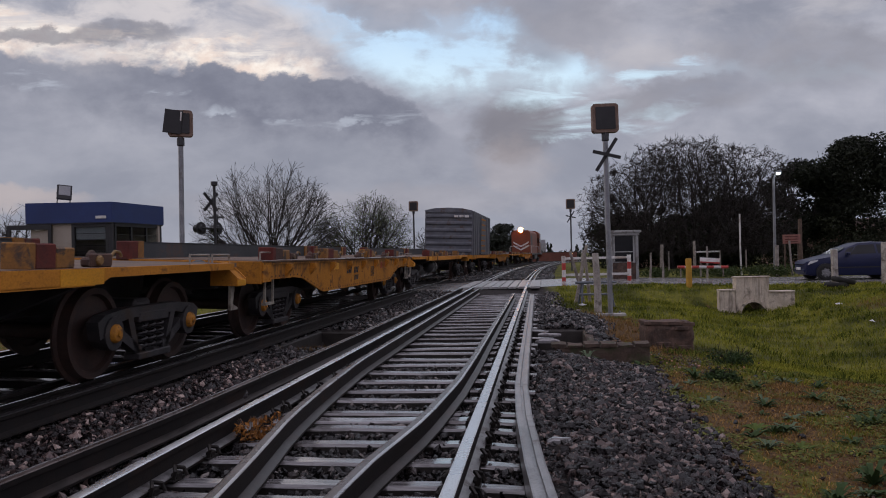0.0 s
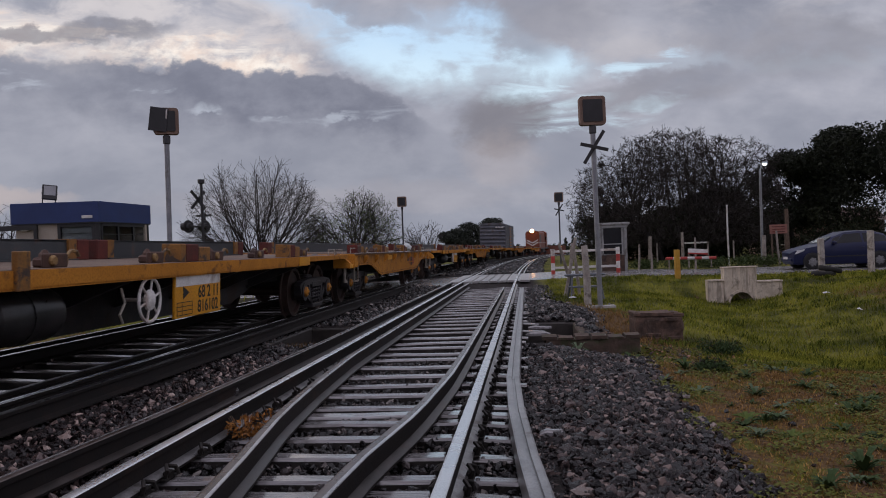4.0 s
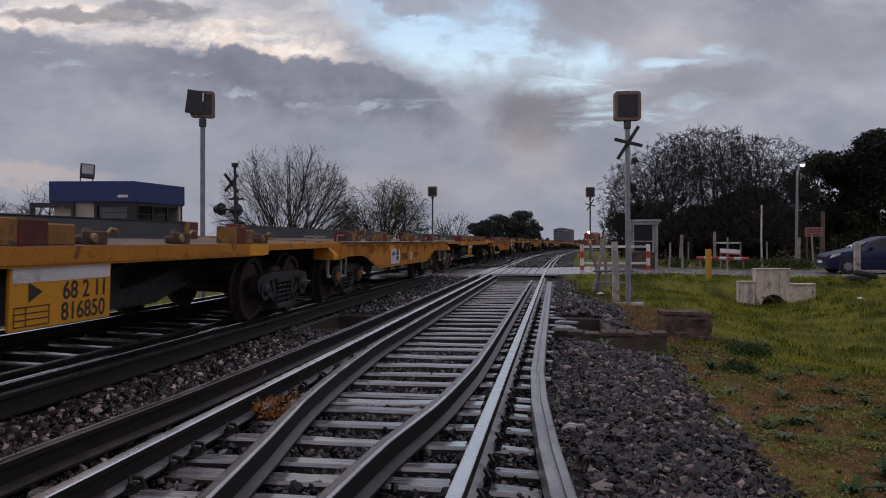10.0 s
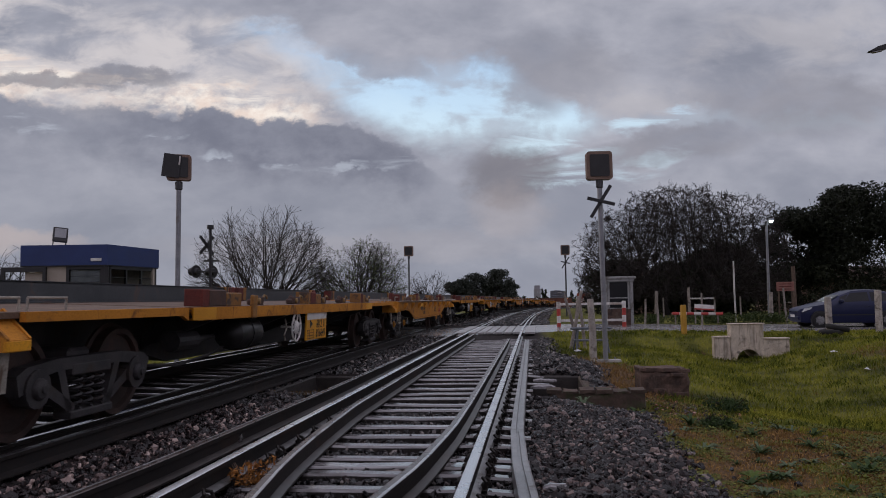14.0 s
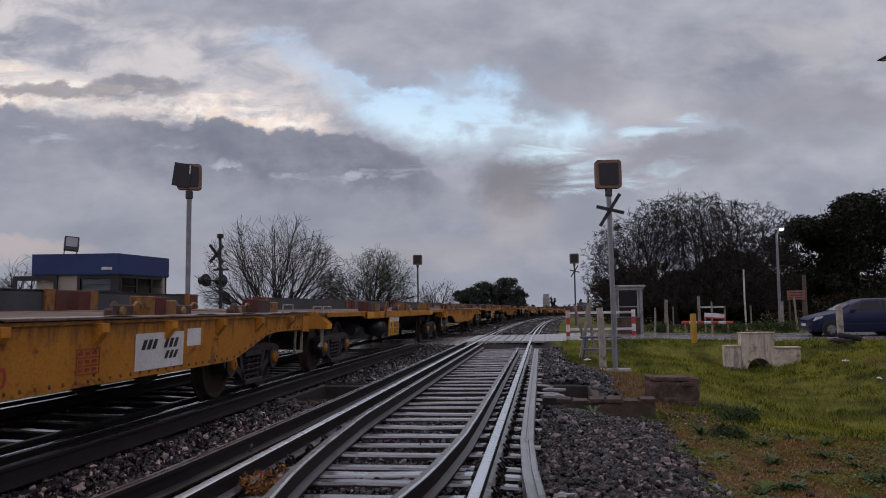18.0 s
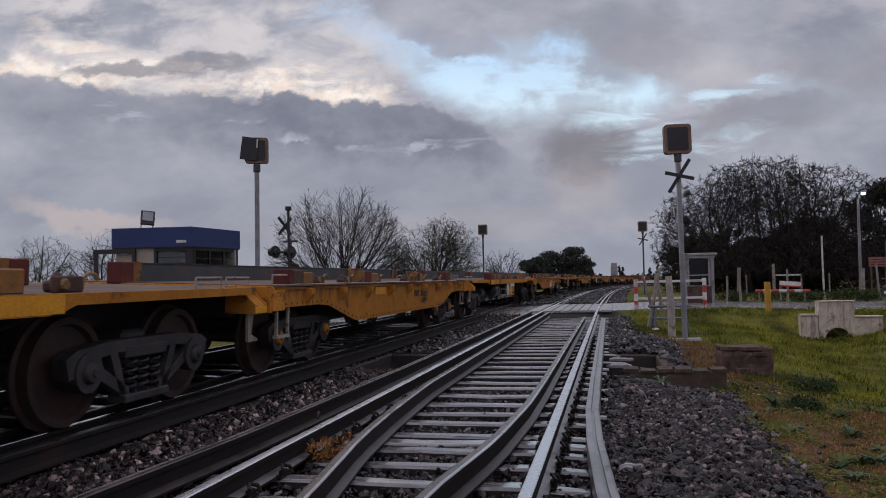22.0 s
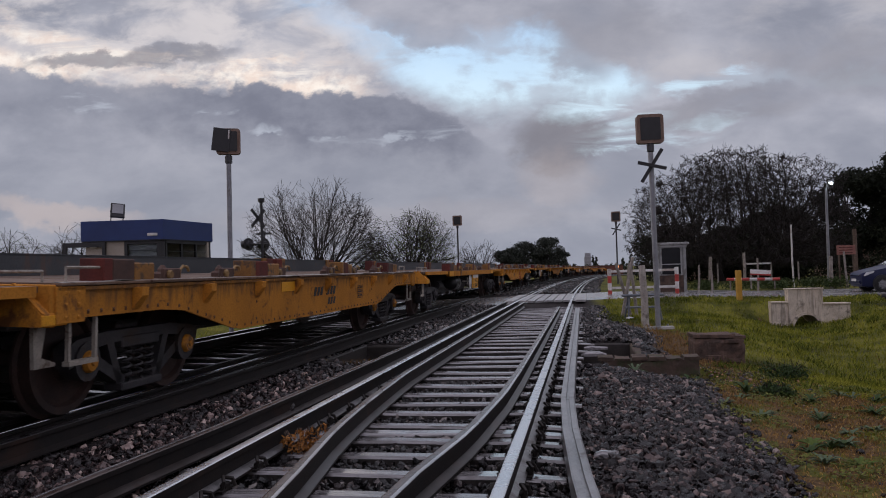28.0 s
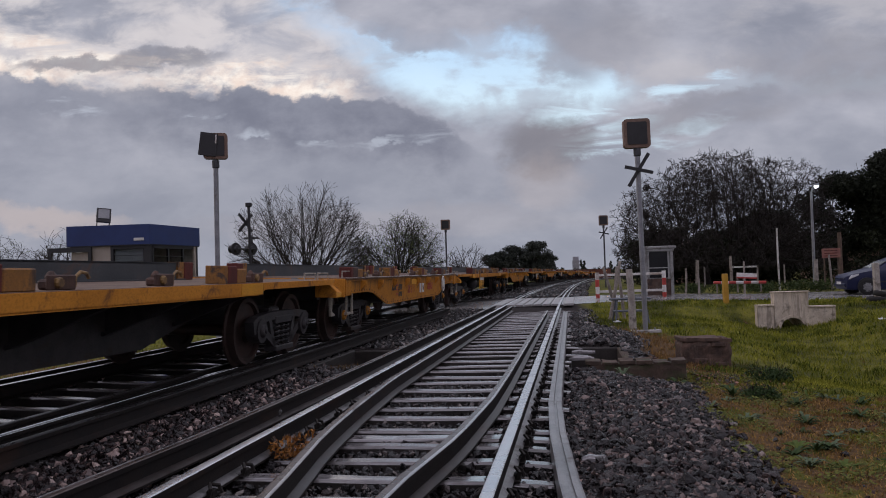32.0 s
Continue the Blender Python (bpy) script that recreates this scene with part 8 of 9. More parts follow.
house(13.5, 72, 5, 9, 6, 2.6, 1.2, "low red-brown house hidden behind the wood")
house(26, 74, -4, 10, 6, 2.7, 1.3, "low red-brown house hidden behind the wood")
house(58, 250, 0, 14, 8, 3.2, 1.6, "distant low house beside the line")
bank = thing("brick_wall", "long low red-brown wall beside the line", "wall", pose(2.0, 150, -2.6))
part("wall_face", Shape().box(-4.2, 5.2, -0.15, 0.15, 0, 3.6, 0.02), surface("far_red_brick", (0.15, 0.06, 0.04), (0.21, 0.085, 0.06), 0.5, 0.9, 0.0, 0.1), bank)
part("coping", Shape().box(-4.25, 5.25, -0.2, 0.2, 3.6, 3.72, 0.02), DECKRUST, bank)
# white fence rails and small lit lamps under the trees
white_rail = thing("white_fence", "pale rail fence glimpsed between tree trunks", "fence", pose(8.2, 50.5, -0.35, 0, 0, 3))
for i in range(4):
    part("post", Shape().box(i * 1.6 - 0.04, i * 1.6 + 0.04, -0.04, 0.04, 0, 1.35), WOOD, white_rail)
part("rail", Shape().box(1.6, 3.2, -0.03, 0.03, 1.22, 1.32), WHITEPAINT, white_rail)
for i, (x, y, z) in enumerate(((4.6, 49.6, 1.35), (2.9, 70.0, 1.2))):
    w = thing("garden_lamp", "small lit lamp on a short post", "lamp", pose(x, y, -0.3))
    part("post", Shape().tube([(0, 0, 0), (0, 0, z)], 0.04, 6), DARKWOOD, w)
    part("lamp_globe", Shape().lathe([(0, -0.09), (0.08, -0.05), (0.09, 0.0), (0.08, 0.05), (0, 0.09)], 10, "z", (0, 0, z + 0.06)), WARMLAMP if i == 1 else WHITELAMP, w)

# ---- sleepers, ballast, grass ----
def sleeper_shape(length, wide, thick, seed):
    """A worn sleeper with uneven, rounded edges."""
    rng = random.Random(seed)
    s = Shape()
    n, vs, fs = 7, [], []
    for i in range(n):
        x = -length / 2 + length * i / (n - 1)
        a, b, t = wide / 2 + rng.uniform(-0.012, 0.012), wide / 2 + rng.uniform(-0.012, 0.012), rng.uniform(-0.008, 0.008)
        if i in (0, n - 1):
            a, b, t = a - 0.015, b - 0.015, t - 0.012
        vs += [(x, -a, -thick), (x, -a, -0.018 + t), (x, -a + 0.018, t), (x, b - 0.018, t), (x, b, -0.018 + t), (x, b, -thick)]
    for i in range(n - 1):
        for k in range(6):
            p, q = i * 6 + k, i * 6 + (k + 1) % 6
            fs.append((p, q, q + 6, p + 6))
    fs += [tuple(range(5, -1, -1)), tuple(range((n - 1) * 6, n * 6))]
    return s.add(vs, fs)


sleeper_meshes = []
for i in range(5):
    me = sleeper_shape(2.50, 0.130 + 0.018 * (i % 3), 0.16, i).mesh("sleeper")
    me.materials.append(SLEEPER)
    me.materials.append(SLEEPER_WOOD)
    # side faces take near-black timber: the shade between sleepers is put into their colour
    for p in me.polygons:
        p.material_index = 0 if p.normal.z > 0.5 else 1
    sleeper_meshes.append(me)
clip_shape = Shape().box(-0.10, 0.10, -0.075, 0.075, -0.162, -0.148, 0.003)
for k in (-1, 1):
    clip_shape.tube([(k * 0.085, -0.05, -0.15), (k * 0.10, -0.05, -0.105), (k * 0.07, 0.0, -0.085), (k * 0.10, 0.05, -0.105), (k * 0.12, 0.05, -0.15)], 0.013, 5)
    clip_shape.box(min(k * 0.06, k * 0.10), max(k * 0.06, k * 0.10), -0.035, 0.035, -0.155, -0.115, 0.008)
CLIP_ME = clip_shape.mesh("rail_clip")
CLIP_ME.materials.append(CLIP)
rng = random.Random(4)
near_rows = [-5.3, -4.7, -4.15, -3.6, -3.0, -2.45, -1.9, -1.3, -0.75, -0.2, 0.35, 0.85, 1.35, 1.95, 2.5, 3.06, 3.60, 3.98, 4.24, 4.72, 5.2, 5.66, 5.90, 6.15, 6.70, 7.15, 7.70, 8.28, 8.87, 9.35, 9.90]
far_rows = [10.45 + 0.60 * i for i in range(24)]
for i, y in enumerate(near_rows + far_rows):
    dx = rng.uniform(-0.08, 0.02) + (0.25 if 10.6 < y < 13.2 and i % 2 else 0)
    s = part("sleeper", sleeper_meshes[i % 5], None, main_track, at=pose(MAIN_X + dx, y, -0.163 - abs(rng.gauss(0, 0.006)), rng.uniform(-1.0, 0.6), rng.uniform(-0.3, 0.3), rng.uniform(-1.4, 1.4)))
    if y < 16:
        for k in (-half, half):
            part("rail_clip", CLIP_ME, None, s, at=pose(k - dx, 0, 0.161))
for i in range(52):
    y = 31.6 + 0.66 * i
    part("sleeper", sleeper_meshes[i % 5], None, main_track, at=pose(main_x(y), y, dip(y) - 0.161, 0, 0, rng.uniform(-1, 1)))
for i in range(46):
    y = -4 + 0.61 * i
    part("sleeper", sleeper_meshes[i % 5], None, goods_track, at=pose(train_x(y), y, half * slope - 0.165, 0, CANT, rng.uniform(-1, 1)))
# short timber ends left beside the line
for i, (x, y, a) in enumerate(((0.30, 5.32, 2), (0.22, 11.3, 0), (0.26, 12.2, -1))):
    sh = sleeper_shape(0.30 if y < 8 else 0.36, 0.07, 0.05, 50 + i)
    part("sleeper_end", sh, SLEEPER, main_track, at=pose(x - 0.12, y, -0.165, 0, 0, a))


def stone_material(name="wet_ballast", tone=1.0, tint=(1.0, 1.0, 1.0)):
    m = bpy.data.materials.new(name)
    m.use_nodes = True
    N = Nodes(m.node_tree)
    b = N.t.nodes["Principled BSDF"]
    geo = N.add("ShaderNodeNewGeometry")
    r = geo.outputs["Random Per Island"]
    n = N.noise(geo.outputs["Position"], 60, 4, 0.6)
    col = N.ramp(r, (0.0, (0.006, 0.005, 0.006)), (0.40, (0.016, 0.013, 0.014)), (0.62, (0.030, 0.024, 0.026)), (0.78, (0.080, 0.064, 0.063)), (0.90, (0.23, 0.192, 0.182)), (1.0, (0.60, 0.54, 0.50)))
    col = N.mix(N.math("MULTIPLY", n, 0.5), col, (0.35, 0.3, 0.28), "MULTIPLY")
    col = N.mix(1.0, col, tuple(tone * k for k in tint), "MULTIPLY")
    N.put(b.inputs["Base Color"], col)
    N.put(b.inputs["Roughness"], N.math("ADD", 0.03, N.math("MULTIPLY", n, 0.42)))
    b.inputs["Specular IOR Level"].default_value = 0.40
    bp = N.add("ShaderNodeBump")
    bp.inputs["Strength"].default_value, bp.inputs["Distance"].default_value = 0.7, 0.012
    N.put(bp.inputs["Height"], n)
    N.put(b.inputs["Normal"], bp.outputs[0])
    return m


# shoulder dimmed, bed between the tracks lifted: uneven skylight balanced in the stone colours
STONES = stone_material("wet_ballast", 0.52, (1.16, 1.0, 0.95))
BLACK_STONES = stone_material("near_black_ballast", 0.45)
LIFTED_STONES = stone_material("brown_grey_ballast", 1.05, (1.12, 0.98, 0.94))
DUSKY = stone_material("dark_dirty_ballast", 0.65)


def scatter_stones(name, label, pts, sizes, seed, material=None):
    """Broken stones: jittered icosahedra, flattened and turned at random."""
    r = np.random.RandomState(seed)
    g = (1 + 5 ** 0.5) / 2
    ico = np.array([(-1, g, 0), (1, g, 0), (-1, -g, 0), (1, -g, 0), (0, -1, g), (0, 1, g), (0, -1, -g), (0, 1, -g), (g, 0, -1), (g, 0, 1), (-g, 0, -1), (-g, 0, 1)]) / 1.9
    tri = np.array([(0, 11, 5), (0, 5, 1), (0, 1, 7), (0, 7, 10), (0, 10, 11), (1, 5, 9), (5, 11, 4), (11, 10, 2), (10, 7, 6), (7, 1, 8), (3, 9, 4), (3, 4, 2), (3, 2, 6), (3, 6, 8), (3, 8, 9), (4, 9, 5), (2, 4, 11), (6, 2, 10), (8, 6, 7), (9, 8, 1)])
    n = len(pts)
    v = ico[None] * (1 + r.uniform(-0.38, 0.30, (n, 12, 1))) * r.uniform(0.30, 1.50, (n, 1, 3))
    q = r.normal(size=(n, 4))
    q /= np.linalg.norm(q, axis=1, keepdims=True)
    w, x, y, z = q.T
    rot = np.stack([1 - 2 * (y * y + z * z), 2 * (x * y - w * z), 2 * (x * z + w * y), 2 * (x * y + w * z), 1 - 2 * (x * x + z * z), 2 * (y * z - w * x), 2 * (x * z - w * y), 2 * (y * z + w * x), 1 - 2 * (x * x + y * y)], 1).reshape(n, 3, 3)
    v = np.einsum("nij,nkj->nki", rot, v)
    v = v * np.asarray(sizes)[:, None, None] + np.asarray(pts)[:, None, :]
    f = (tri[None] + 12 * np.arange(n)[:, None, None]).reshape(-1, 3)
    me = bpy.data.meshes.new(name)
    me.vertices.add(n * 12)
    me.vertices.foreach_set("co", v.reshape(-1))
    me.loops.add(len(f) * 3)
    me.loops.foreach_set("vertex_index", f.reshape(-1).astype(np.int32))
    me.polygons.add(len(f))
    me.polygons.foreach_set("loop_start", np.arange(0, len(f) * 3, 3, dtype=np.int32))
    me.update(calc_edges=True)
    me.shade_flat()
    me.materials.append(material or STONES)
    return tagged(new(name, me), label, "ballast", kind="stuff")


def bed_points(count, x0, x1, y0, y1, seed, power=1.0, bed=-0.222):
    r = random.Random(seed)
    out = []
    while len(out) < count:
        x, y = r.uniform(x0, x1), y0 + (y1 - y0) * r.random() ** power
        if -3.85 < x < 0.8 and 10.5 < y < 13.4:
            continue
        if 0.05 < x < 1.65 and 10.1 < y < 11.15 and r.random() < 0.93:
            continue
        # the right edge of the stones is ragged, and creeps in with distance
        lim = 0.98 + 0.20 * noise.noise((y * 0.7, 1.3, 0)) + 0.20 * noise.noise((y * 2.6, 4.0, 0)) + 0.05 * min(4.0, max(0, y - 5))
        if y > 11.1:
            lim = min(lim, 0.78) - 0.45 * sstep(14, 18, y)
        over = x - lim
        if over > 0 and r.random() < min(1.0, over * 3.2):
            continue
        z = ground_z(x, y) + 0.005
        if -2.75 < x < 0.15:
            z = bed + 0.012 * noise.noise((x * 3, y * 3, 9))
        elif -6.1 < x < -4.0:
            continue
        elif -6.5 < x < -3.7:
            z = -0.175 + 0.02 * noise.noise((x * 3, y * 3, 9)) - 0.03 * (x + 5.1)
        out.append((x, y, z + r.uniform(-0.014, 0.014) + (0.018 if x > 0.2 and r.random() < 0.3 else 0)))
    return out


p1 = bed_points(36000, -7.2, 1.9, 2.1, 9.5, 1, 1.35)
rr = random.Random(2)
sizes = [rr.uniform(0.013, 0.032) * (1.45 if rr.random() < 0.08 else 1) for _ in p1]
inner = [-2.62 < q[0] < -0.1 for q in p1]
left = [q[0] <= -2.62 for q in p1]
right = [q[0] >= -0.1 for q in p1]
scatter_stones("ballast_between_tracks", "wet brown-grey broken ballast between the two tracks", [q for q, k in zip(p1, left) if k], [z for z, k in zip(sizes, left) if k], 3, LIFTED_STONES)
scatter_stones("ballast_near", "wet dark broken ballast stones beside the rails", [q for q, k in zip(p1, right) if k], [z for z, k in zip(sizes, right) if k], 31)
scatter_stones("ballast_between_rails", "near-black ballast stones between the rails", [q for q, k in zip(p1, inner) if k], [z for z, k in zip(sizes, inner) if k], 4, BLACK_STONES)
p1b = bed_points(17000, -0.05, 1.9, 2.3, 9.8, 71, 1.2)
scatter_stones("ballast_shoulder", "wet dark broken ballast heaped on the shoulder", p1b, [rr.uniform(0.012, 0.033) * (1.5 if rr.random() < 0.10 else 1) for _ in p1b], 33)
p0 = bed_points(9000, -4.0, 1.7, -5.5, 2.2, 72)
scatter_stones("ballast_behind", "wet dark ballast where the track runs on", p0, [rr.uniform(0.018, 0.04) for _ in p0], 34)
p2 = bed_points(15000, -7.4, 1.5, 9.5, 24.5, 5, 1.2, -0.240)
scatter_stones("ballast_far", "wet dark broken ballast stones further along the line", [q for q in p2 if not -2.62 < q[0] < -0.1], [rr.uniform(0.024, 0.052) for q in p2 if not -2.62 < q[0] < -0.1], 6, DUSKY)
p2 = [(x, y, z - 0.012) for x, y, z in p2 if -2.62 < x < -0.1]
scatter_stones("ballast_between_rails", "near-black ballast further along between the rails", p2, [rr.uniform(0.020, 0.042) for _ in p2], 7, BLACK_STONES)
p5 = []
while len(p5) < 5000:
    y = 34 + 34 * rr.random() ** 1.6
    x = rr.uniform(-7.4, 0.6) + bend(y, 23, 900)
    p5.append((x, y, ground_z(x, y) + 0.01))
scatter_stones("ballast_distant", "dark ballast beyond the level crossing", p5, [rr.uniform(0.04, 0.085) for _ in p5], 12, BLACK_STONES)
# the heap beyond the parapet
p3 = []
while len(p3) < 1700:
    x, y = rr.gauss(0.62, 0.30), rr.gauss(14.7, 1.1)
    p3.append((x, y, ground_z(x, y) + 0.14 * math.exp(-((x - 0.6) / 0.5) ** 2 - ((y - 14.7) / 1.4) ** 2) - rr.uniform(0, 0.04)))
scatter_stones("ballast_heap", "low heap of spilled dark ballast", p3, [rr.uniform(0.024, 0.05) for _ in p3], 9, DUSKY)
p6 = []
while len(p6) < 1500:
    x, y = rr.gauss(1.95, 0.42), rr.gauss(11.6, 0.85)
    if x > 1.1 and y < 13.0 and not (x < 1.55 and 10.6 < y < 11.2):
        p6.append((x, y, ground_z(x, y) + 0.004))
scatter_stones("earth_crumbs", "crumbled brown earth and dead bits by the chamber", p6, [rr.uniform(0.008, 0.028) for _ in p6], 13, stone_material("crumbled_brown_earth", 0.8, (1.9, 1.15, 0.8)))
p4 = [(rr.uniform(1.2, 6.0), rr.uniform(4.0, 12.0), 0) for _ in range(420)]
p4 = [(x, y, ground_z(x, y) + 0.004) for x, y, _ in p4]
scatter_stones("loose_stones", "loose stones strewn over thin grass", p4, [rr.uniform(0.010, 0.03) for _ in p4], 10)

def blade_material(name, fixed=None):
    """Blades take the colour of their patch of turf; they lean every way, so they light up like the sward."""
    m = bpy.data.materials.new(name)
    m.use_nodes = True
    N = Nodes(m.node_tree)
    geo = N.add("ShaderNodeNewGeometry")
    pos = geo.outputs["Position"]
    sep = N.add("ShaderNodeSeparateXYZ")
    N.put(sep.inputs[0], pos)
    col = N.mix(geo.outputs["Random Per Island"], *fixed) if fixed else turf_colour(N, pos, sep)
    col = N.mix(1.0, col, N.math("ADD", 0.75, N.math("MULTIPLY", geo.outputs["Random Per Island"], 0.7)), "MULTIPLY")
    # thin blades pass light through
    dif, tra, both = N.add("ShaderNodeBsdfDiffuse"), N.add("ShaderNodeBsdfTranslucent"), N.add("ShaderNodeAddShader")
    N.put(dif.inputs[0], col)
    N.put(tra.inputs[0], N.mix(1.0, col, (0.75, 0.78, 0.6), "MULTIPLY"))
    N.put(both.inputs[0], dif.outputs[0])
    N.put(both.inputs[1], tra.outputs[0])
    N.put(N.t.nodes["Material Output"].inputs["Surface"], both.outputs[0])
    return m


GRASS = blade_material("grass_blades")
STRAW = blade_material("dry_grass_blades", ((0.115, 0.070, 0.030), (0.25, 0.155, 0.066)))


def blades(name, label, spots, material, seed):
    """Bent tapering blades: spots are (x, y, z, height, width)."""
    r = random.Random(seed)
    vs, fs = [], []
    for x, y, z, h, w in spots:
        a, b = r.uniform(0, 2 * math.pi), r.uniform(0, 2 * math.pi)
        lean = r.uniform(0.2, 1.0) * h
        dx, dy = w * math.cos(a), w * math.sin(a)
        mx, my = x + 0.35 * lean * math.cos(b), y + 0.35 * lean * math.sin(b)
        i = len(vs)
        vs += [(x - dx, y - dy, z), (x + dx, y + dy, z), (mx - dx * 0.8, my - dy * 0.8, z + h * 0.62), (mx + dx * 0.8, my + dy * 0.8, z + h * 0.62), (x + lean * math.cos(b), y + lean * math.sin(b), z + h * r.uniform(0.75, 1.0))]
        fs += [(i, i + 1, i + 3, i + 2), (i + 2, i + 3, i + 4)]
    return tagged(new(name, raw_mesh(name, vs, fs, material)), label, "grass", kind="stuff")


def turf_spots(count, x0, x1, y0, y1, seed, h0, h1, green, power=1.0):
    r = random.Random(seed)
    out = []
    tries = 0
    while len(out) < count and tries < count * 6:
        tries += 1
        x, y = r.uniform(x0, x1), y0 + (y1 - y0) * r.random() ** power
        if x < 1.08 + 0.2 * noise.noise((y * 0.7, 1.3, 0)) + 0.02 * max(0, y - 6) - 0.95 * sstep(16, 19, y):
            continue
        if y > road_y(x) - 3.5 or (0.1 < x < 1.55 and 10.6 < y < 11.2):
            continue
        d = 0.5 + 0.5 * noise.noise((x * 0.55, y * 0.55, 2)) + 0.35 * noise.noise((x * 1.9, y * 1.9, 5))
        lush = sstep(6.5, 13, y) * 0.55 + sstep(1.5, 5, x) * 0.25
        keep = d * 0.85 + lush - 0.16 if green else 1.05 - d * 0.6 - lush
        if r.random() > keep:
            continue
        h = r.uniform(h0, h1) * (0.75 + 0.7 * lush if green else 0.8)
        out.append((x, y, ground_z(x, y) - 0.01, h, r.uniform(0.002, 0.004) * (1 + y * 0.09)))
    return out


blades("grass_near", "short patchy green grass", turf_spots(95000, 1.1, 9.0, 3.2, 13, 21, 0.015, 0.065, True, 1.35), GRASS, 1)
blades("grass_far", "lush green grass in the drain", turf_spots(64000, 0.1, 20, 11, 30, 22, 0.03, 0.11, True), GRASS, 2)
def tufts(count, x0, x1, y0, y1, seed, h0, h1):
    """Taller clumps standing out of the sward."""
    r = random.Random(seed)
    out = []
    for _ in range(count):
        x, y = r.uniform(x0, x1), y0 + (y1 - y0) * r.random() ** 1.2
        if y > road_y(x) - 3.4 or noise.noise((x * 0.5, y * 0.5, 31)) < -0.05:
            continue
        k, hh = r.uniform(0.05, 0.16), r.uniform(h0, h1)
        for _ in range(r.randint(20, 42)):
            px, py = x + r.gauss(0, k), y + r.gauss(0, k)
            out.append((px, py, ground_z(px, py) - 0.01, hh * r.uniform(0.5, 1.1), r.uniform(0.0025, 0.005) * (1 + y * 0.07)))
    return out


TUFT = blade_material("rank_grass_blades", ((0.022, 0.032, 0.007), (0.078, 0.088, 0.02)))
blades("grass_tufts", "taller dark green grass tufts in the drain", tufts(700, 1.9, 13, 9.5, 29, 61, 0.07, 0.19), TUFT, 62)
blades("near_tufts", "small yellow-green tufts in thin dry grass", tufts(420, 1.55, 6.5, 4.0, 10, 63, 0.025, 0.07), GRASS, 64)
blades("straw_near", "short dry brown grass", turf_spots(36000, 1.1, 9.5, 3.2, 13, 23, 0.02, 0.06, False, 1.3), STRAW, 3)
lr = random.Random(91)
left_spots = []
for _ in range(9000):
    x, y = lr.uniform(-16, -7.6), lr.uniform(4, 24)
    if y < road_y(x) - 3.5:
        left_spots.append((x, y, ground_z(x, y) - 0.01, lr.uniform(0.06, 0.2), 0.008))
blades("grass_left", "green grass beyond the goods track", left_spots, GRASS, 4)

WEED = foliage("grey_green_weed", (0.055, 0.085, 0.045), (0.13, 0.17, 0.10))
WEED_DARK = foliage("dark_green_weed", (0.02, 0.04, 0.012), (0.055, 0.09, 0.03))


def rosette(name, label, x, y, r, leaves, seed, mat, up=0.35, z=None):
    """A weed: toothed leaves spread from one root."""
    rng = random.Random(seed)
    vs, fs = [(0.0, 0.0, 0.0)], []
    for i in range(leaves):
        a = 2 * math.pi * i / leaves * 1.618 + rng.uniform(-0.3, 0.3)
        l = r * rng.uniform(0.6, 1.1)
        lift = up * rng.uniform(0.3, 1.2)
        d, s = Vector((math.cos(a), math.sin(a), 0)), Vector((-math.sin(a), math.cos(a), 0))
        k = len(vs)
        n = 5
        for j in range(n + 1):
            t = j / n
            p = d * l * t + Vector((0, 0, l * lift * math.sin(t * 2.2)))
            w = l * 0.12 * math.sin(math.pi * min(1, 0.12 + t * 0.88)) * (1.25 if j % 2 else 0.75)
            vs += [tuple(p - s * w + Vector((0, 0, w * 0.4))), tuple(p), tuple(p + s * w + Vector((0, 0, w * 0.4)))]
        fs += [(0, k + 1, k), (0, k + 2, k + 1)]
        for j in range(n):
            q = k + j * 3
            fs += [(q, q + 1, q + 4, q + 3), (q + 1, q + 2, q + 5, q + 4)]
    ob = new(name, raw_mesh(name, vs, fs, mat))
    ob.matrix_basis = pose(x, y, (ground_z(x, y) if z is None else z) - 0.004)
    return tagged(ob, label, "weed", "weeds in the thin grass")


for i, (x, y, r, n, m, up) in enumerate(((1.92, 6.41, 0.20, 14, 0, 0.35), (2.10, 6.85, 0.17, 12, 0, 0.3), (2.35, 7.05, 0.16, 12, 0, 0.3), (1.55, 7.5, 0.22, 12, 0, 0.35), (2.62, 6.55, 0.2, 14, 1, 0.5), (1.30, 7.9, 0.17, 10, 0, 0.35),
                                         (1.95, 4.9, 0.24, 16, 1, 0.6), (1.62, 4.55, 0.18, 12, 1, 0.7), (2.30, 5.15, 0.18, 12, 1, 0.55), (2.9, 5.6, 0.16, 11, 1, 0.5), (2.2, 8.3, 0.2, 12, 1, 0.5), (1.7, 8.9, 0.24, 14, 1, 0.6), (2.9, 8.6, 0.18, 12, 1, 0.5), (3.4, 7.4, 0.2, 12, 0, 0.4), (1.25, 9.8, 0.24, 14, 1, 0.6), (0.62, 10.45, 0.22, 12, 0, 0.8), (3.7, 6.3, 0.17, 12, 1, 0.5))):
    rosette("weed", ("grey-green toothed weed in the thin grass", "dark green leafy weed in the thin grass")[m], x, y, r * 0.72, n + 6, 200 + i, (WEED, WEED_DARK)[m], up)


wr = random.Random(404)
WEED_FRESH = foliage("fresh_green_weed", (0.04, 0.07, 0.014), (0.11, 0.15, 0.03))
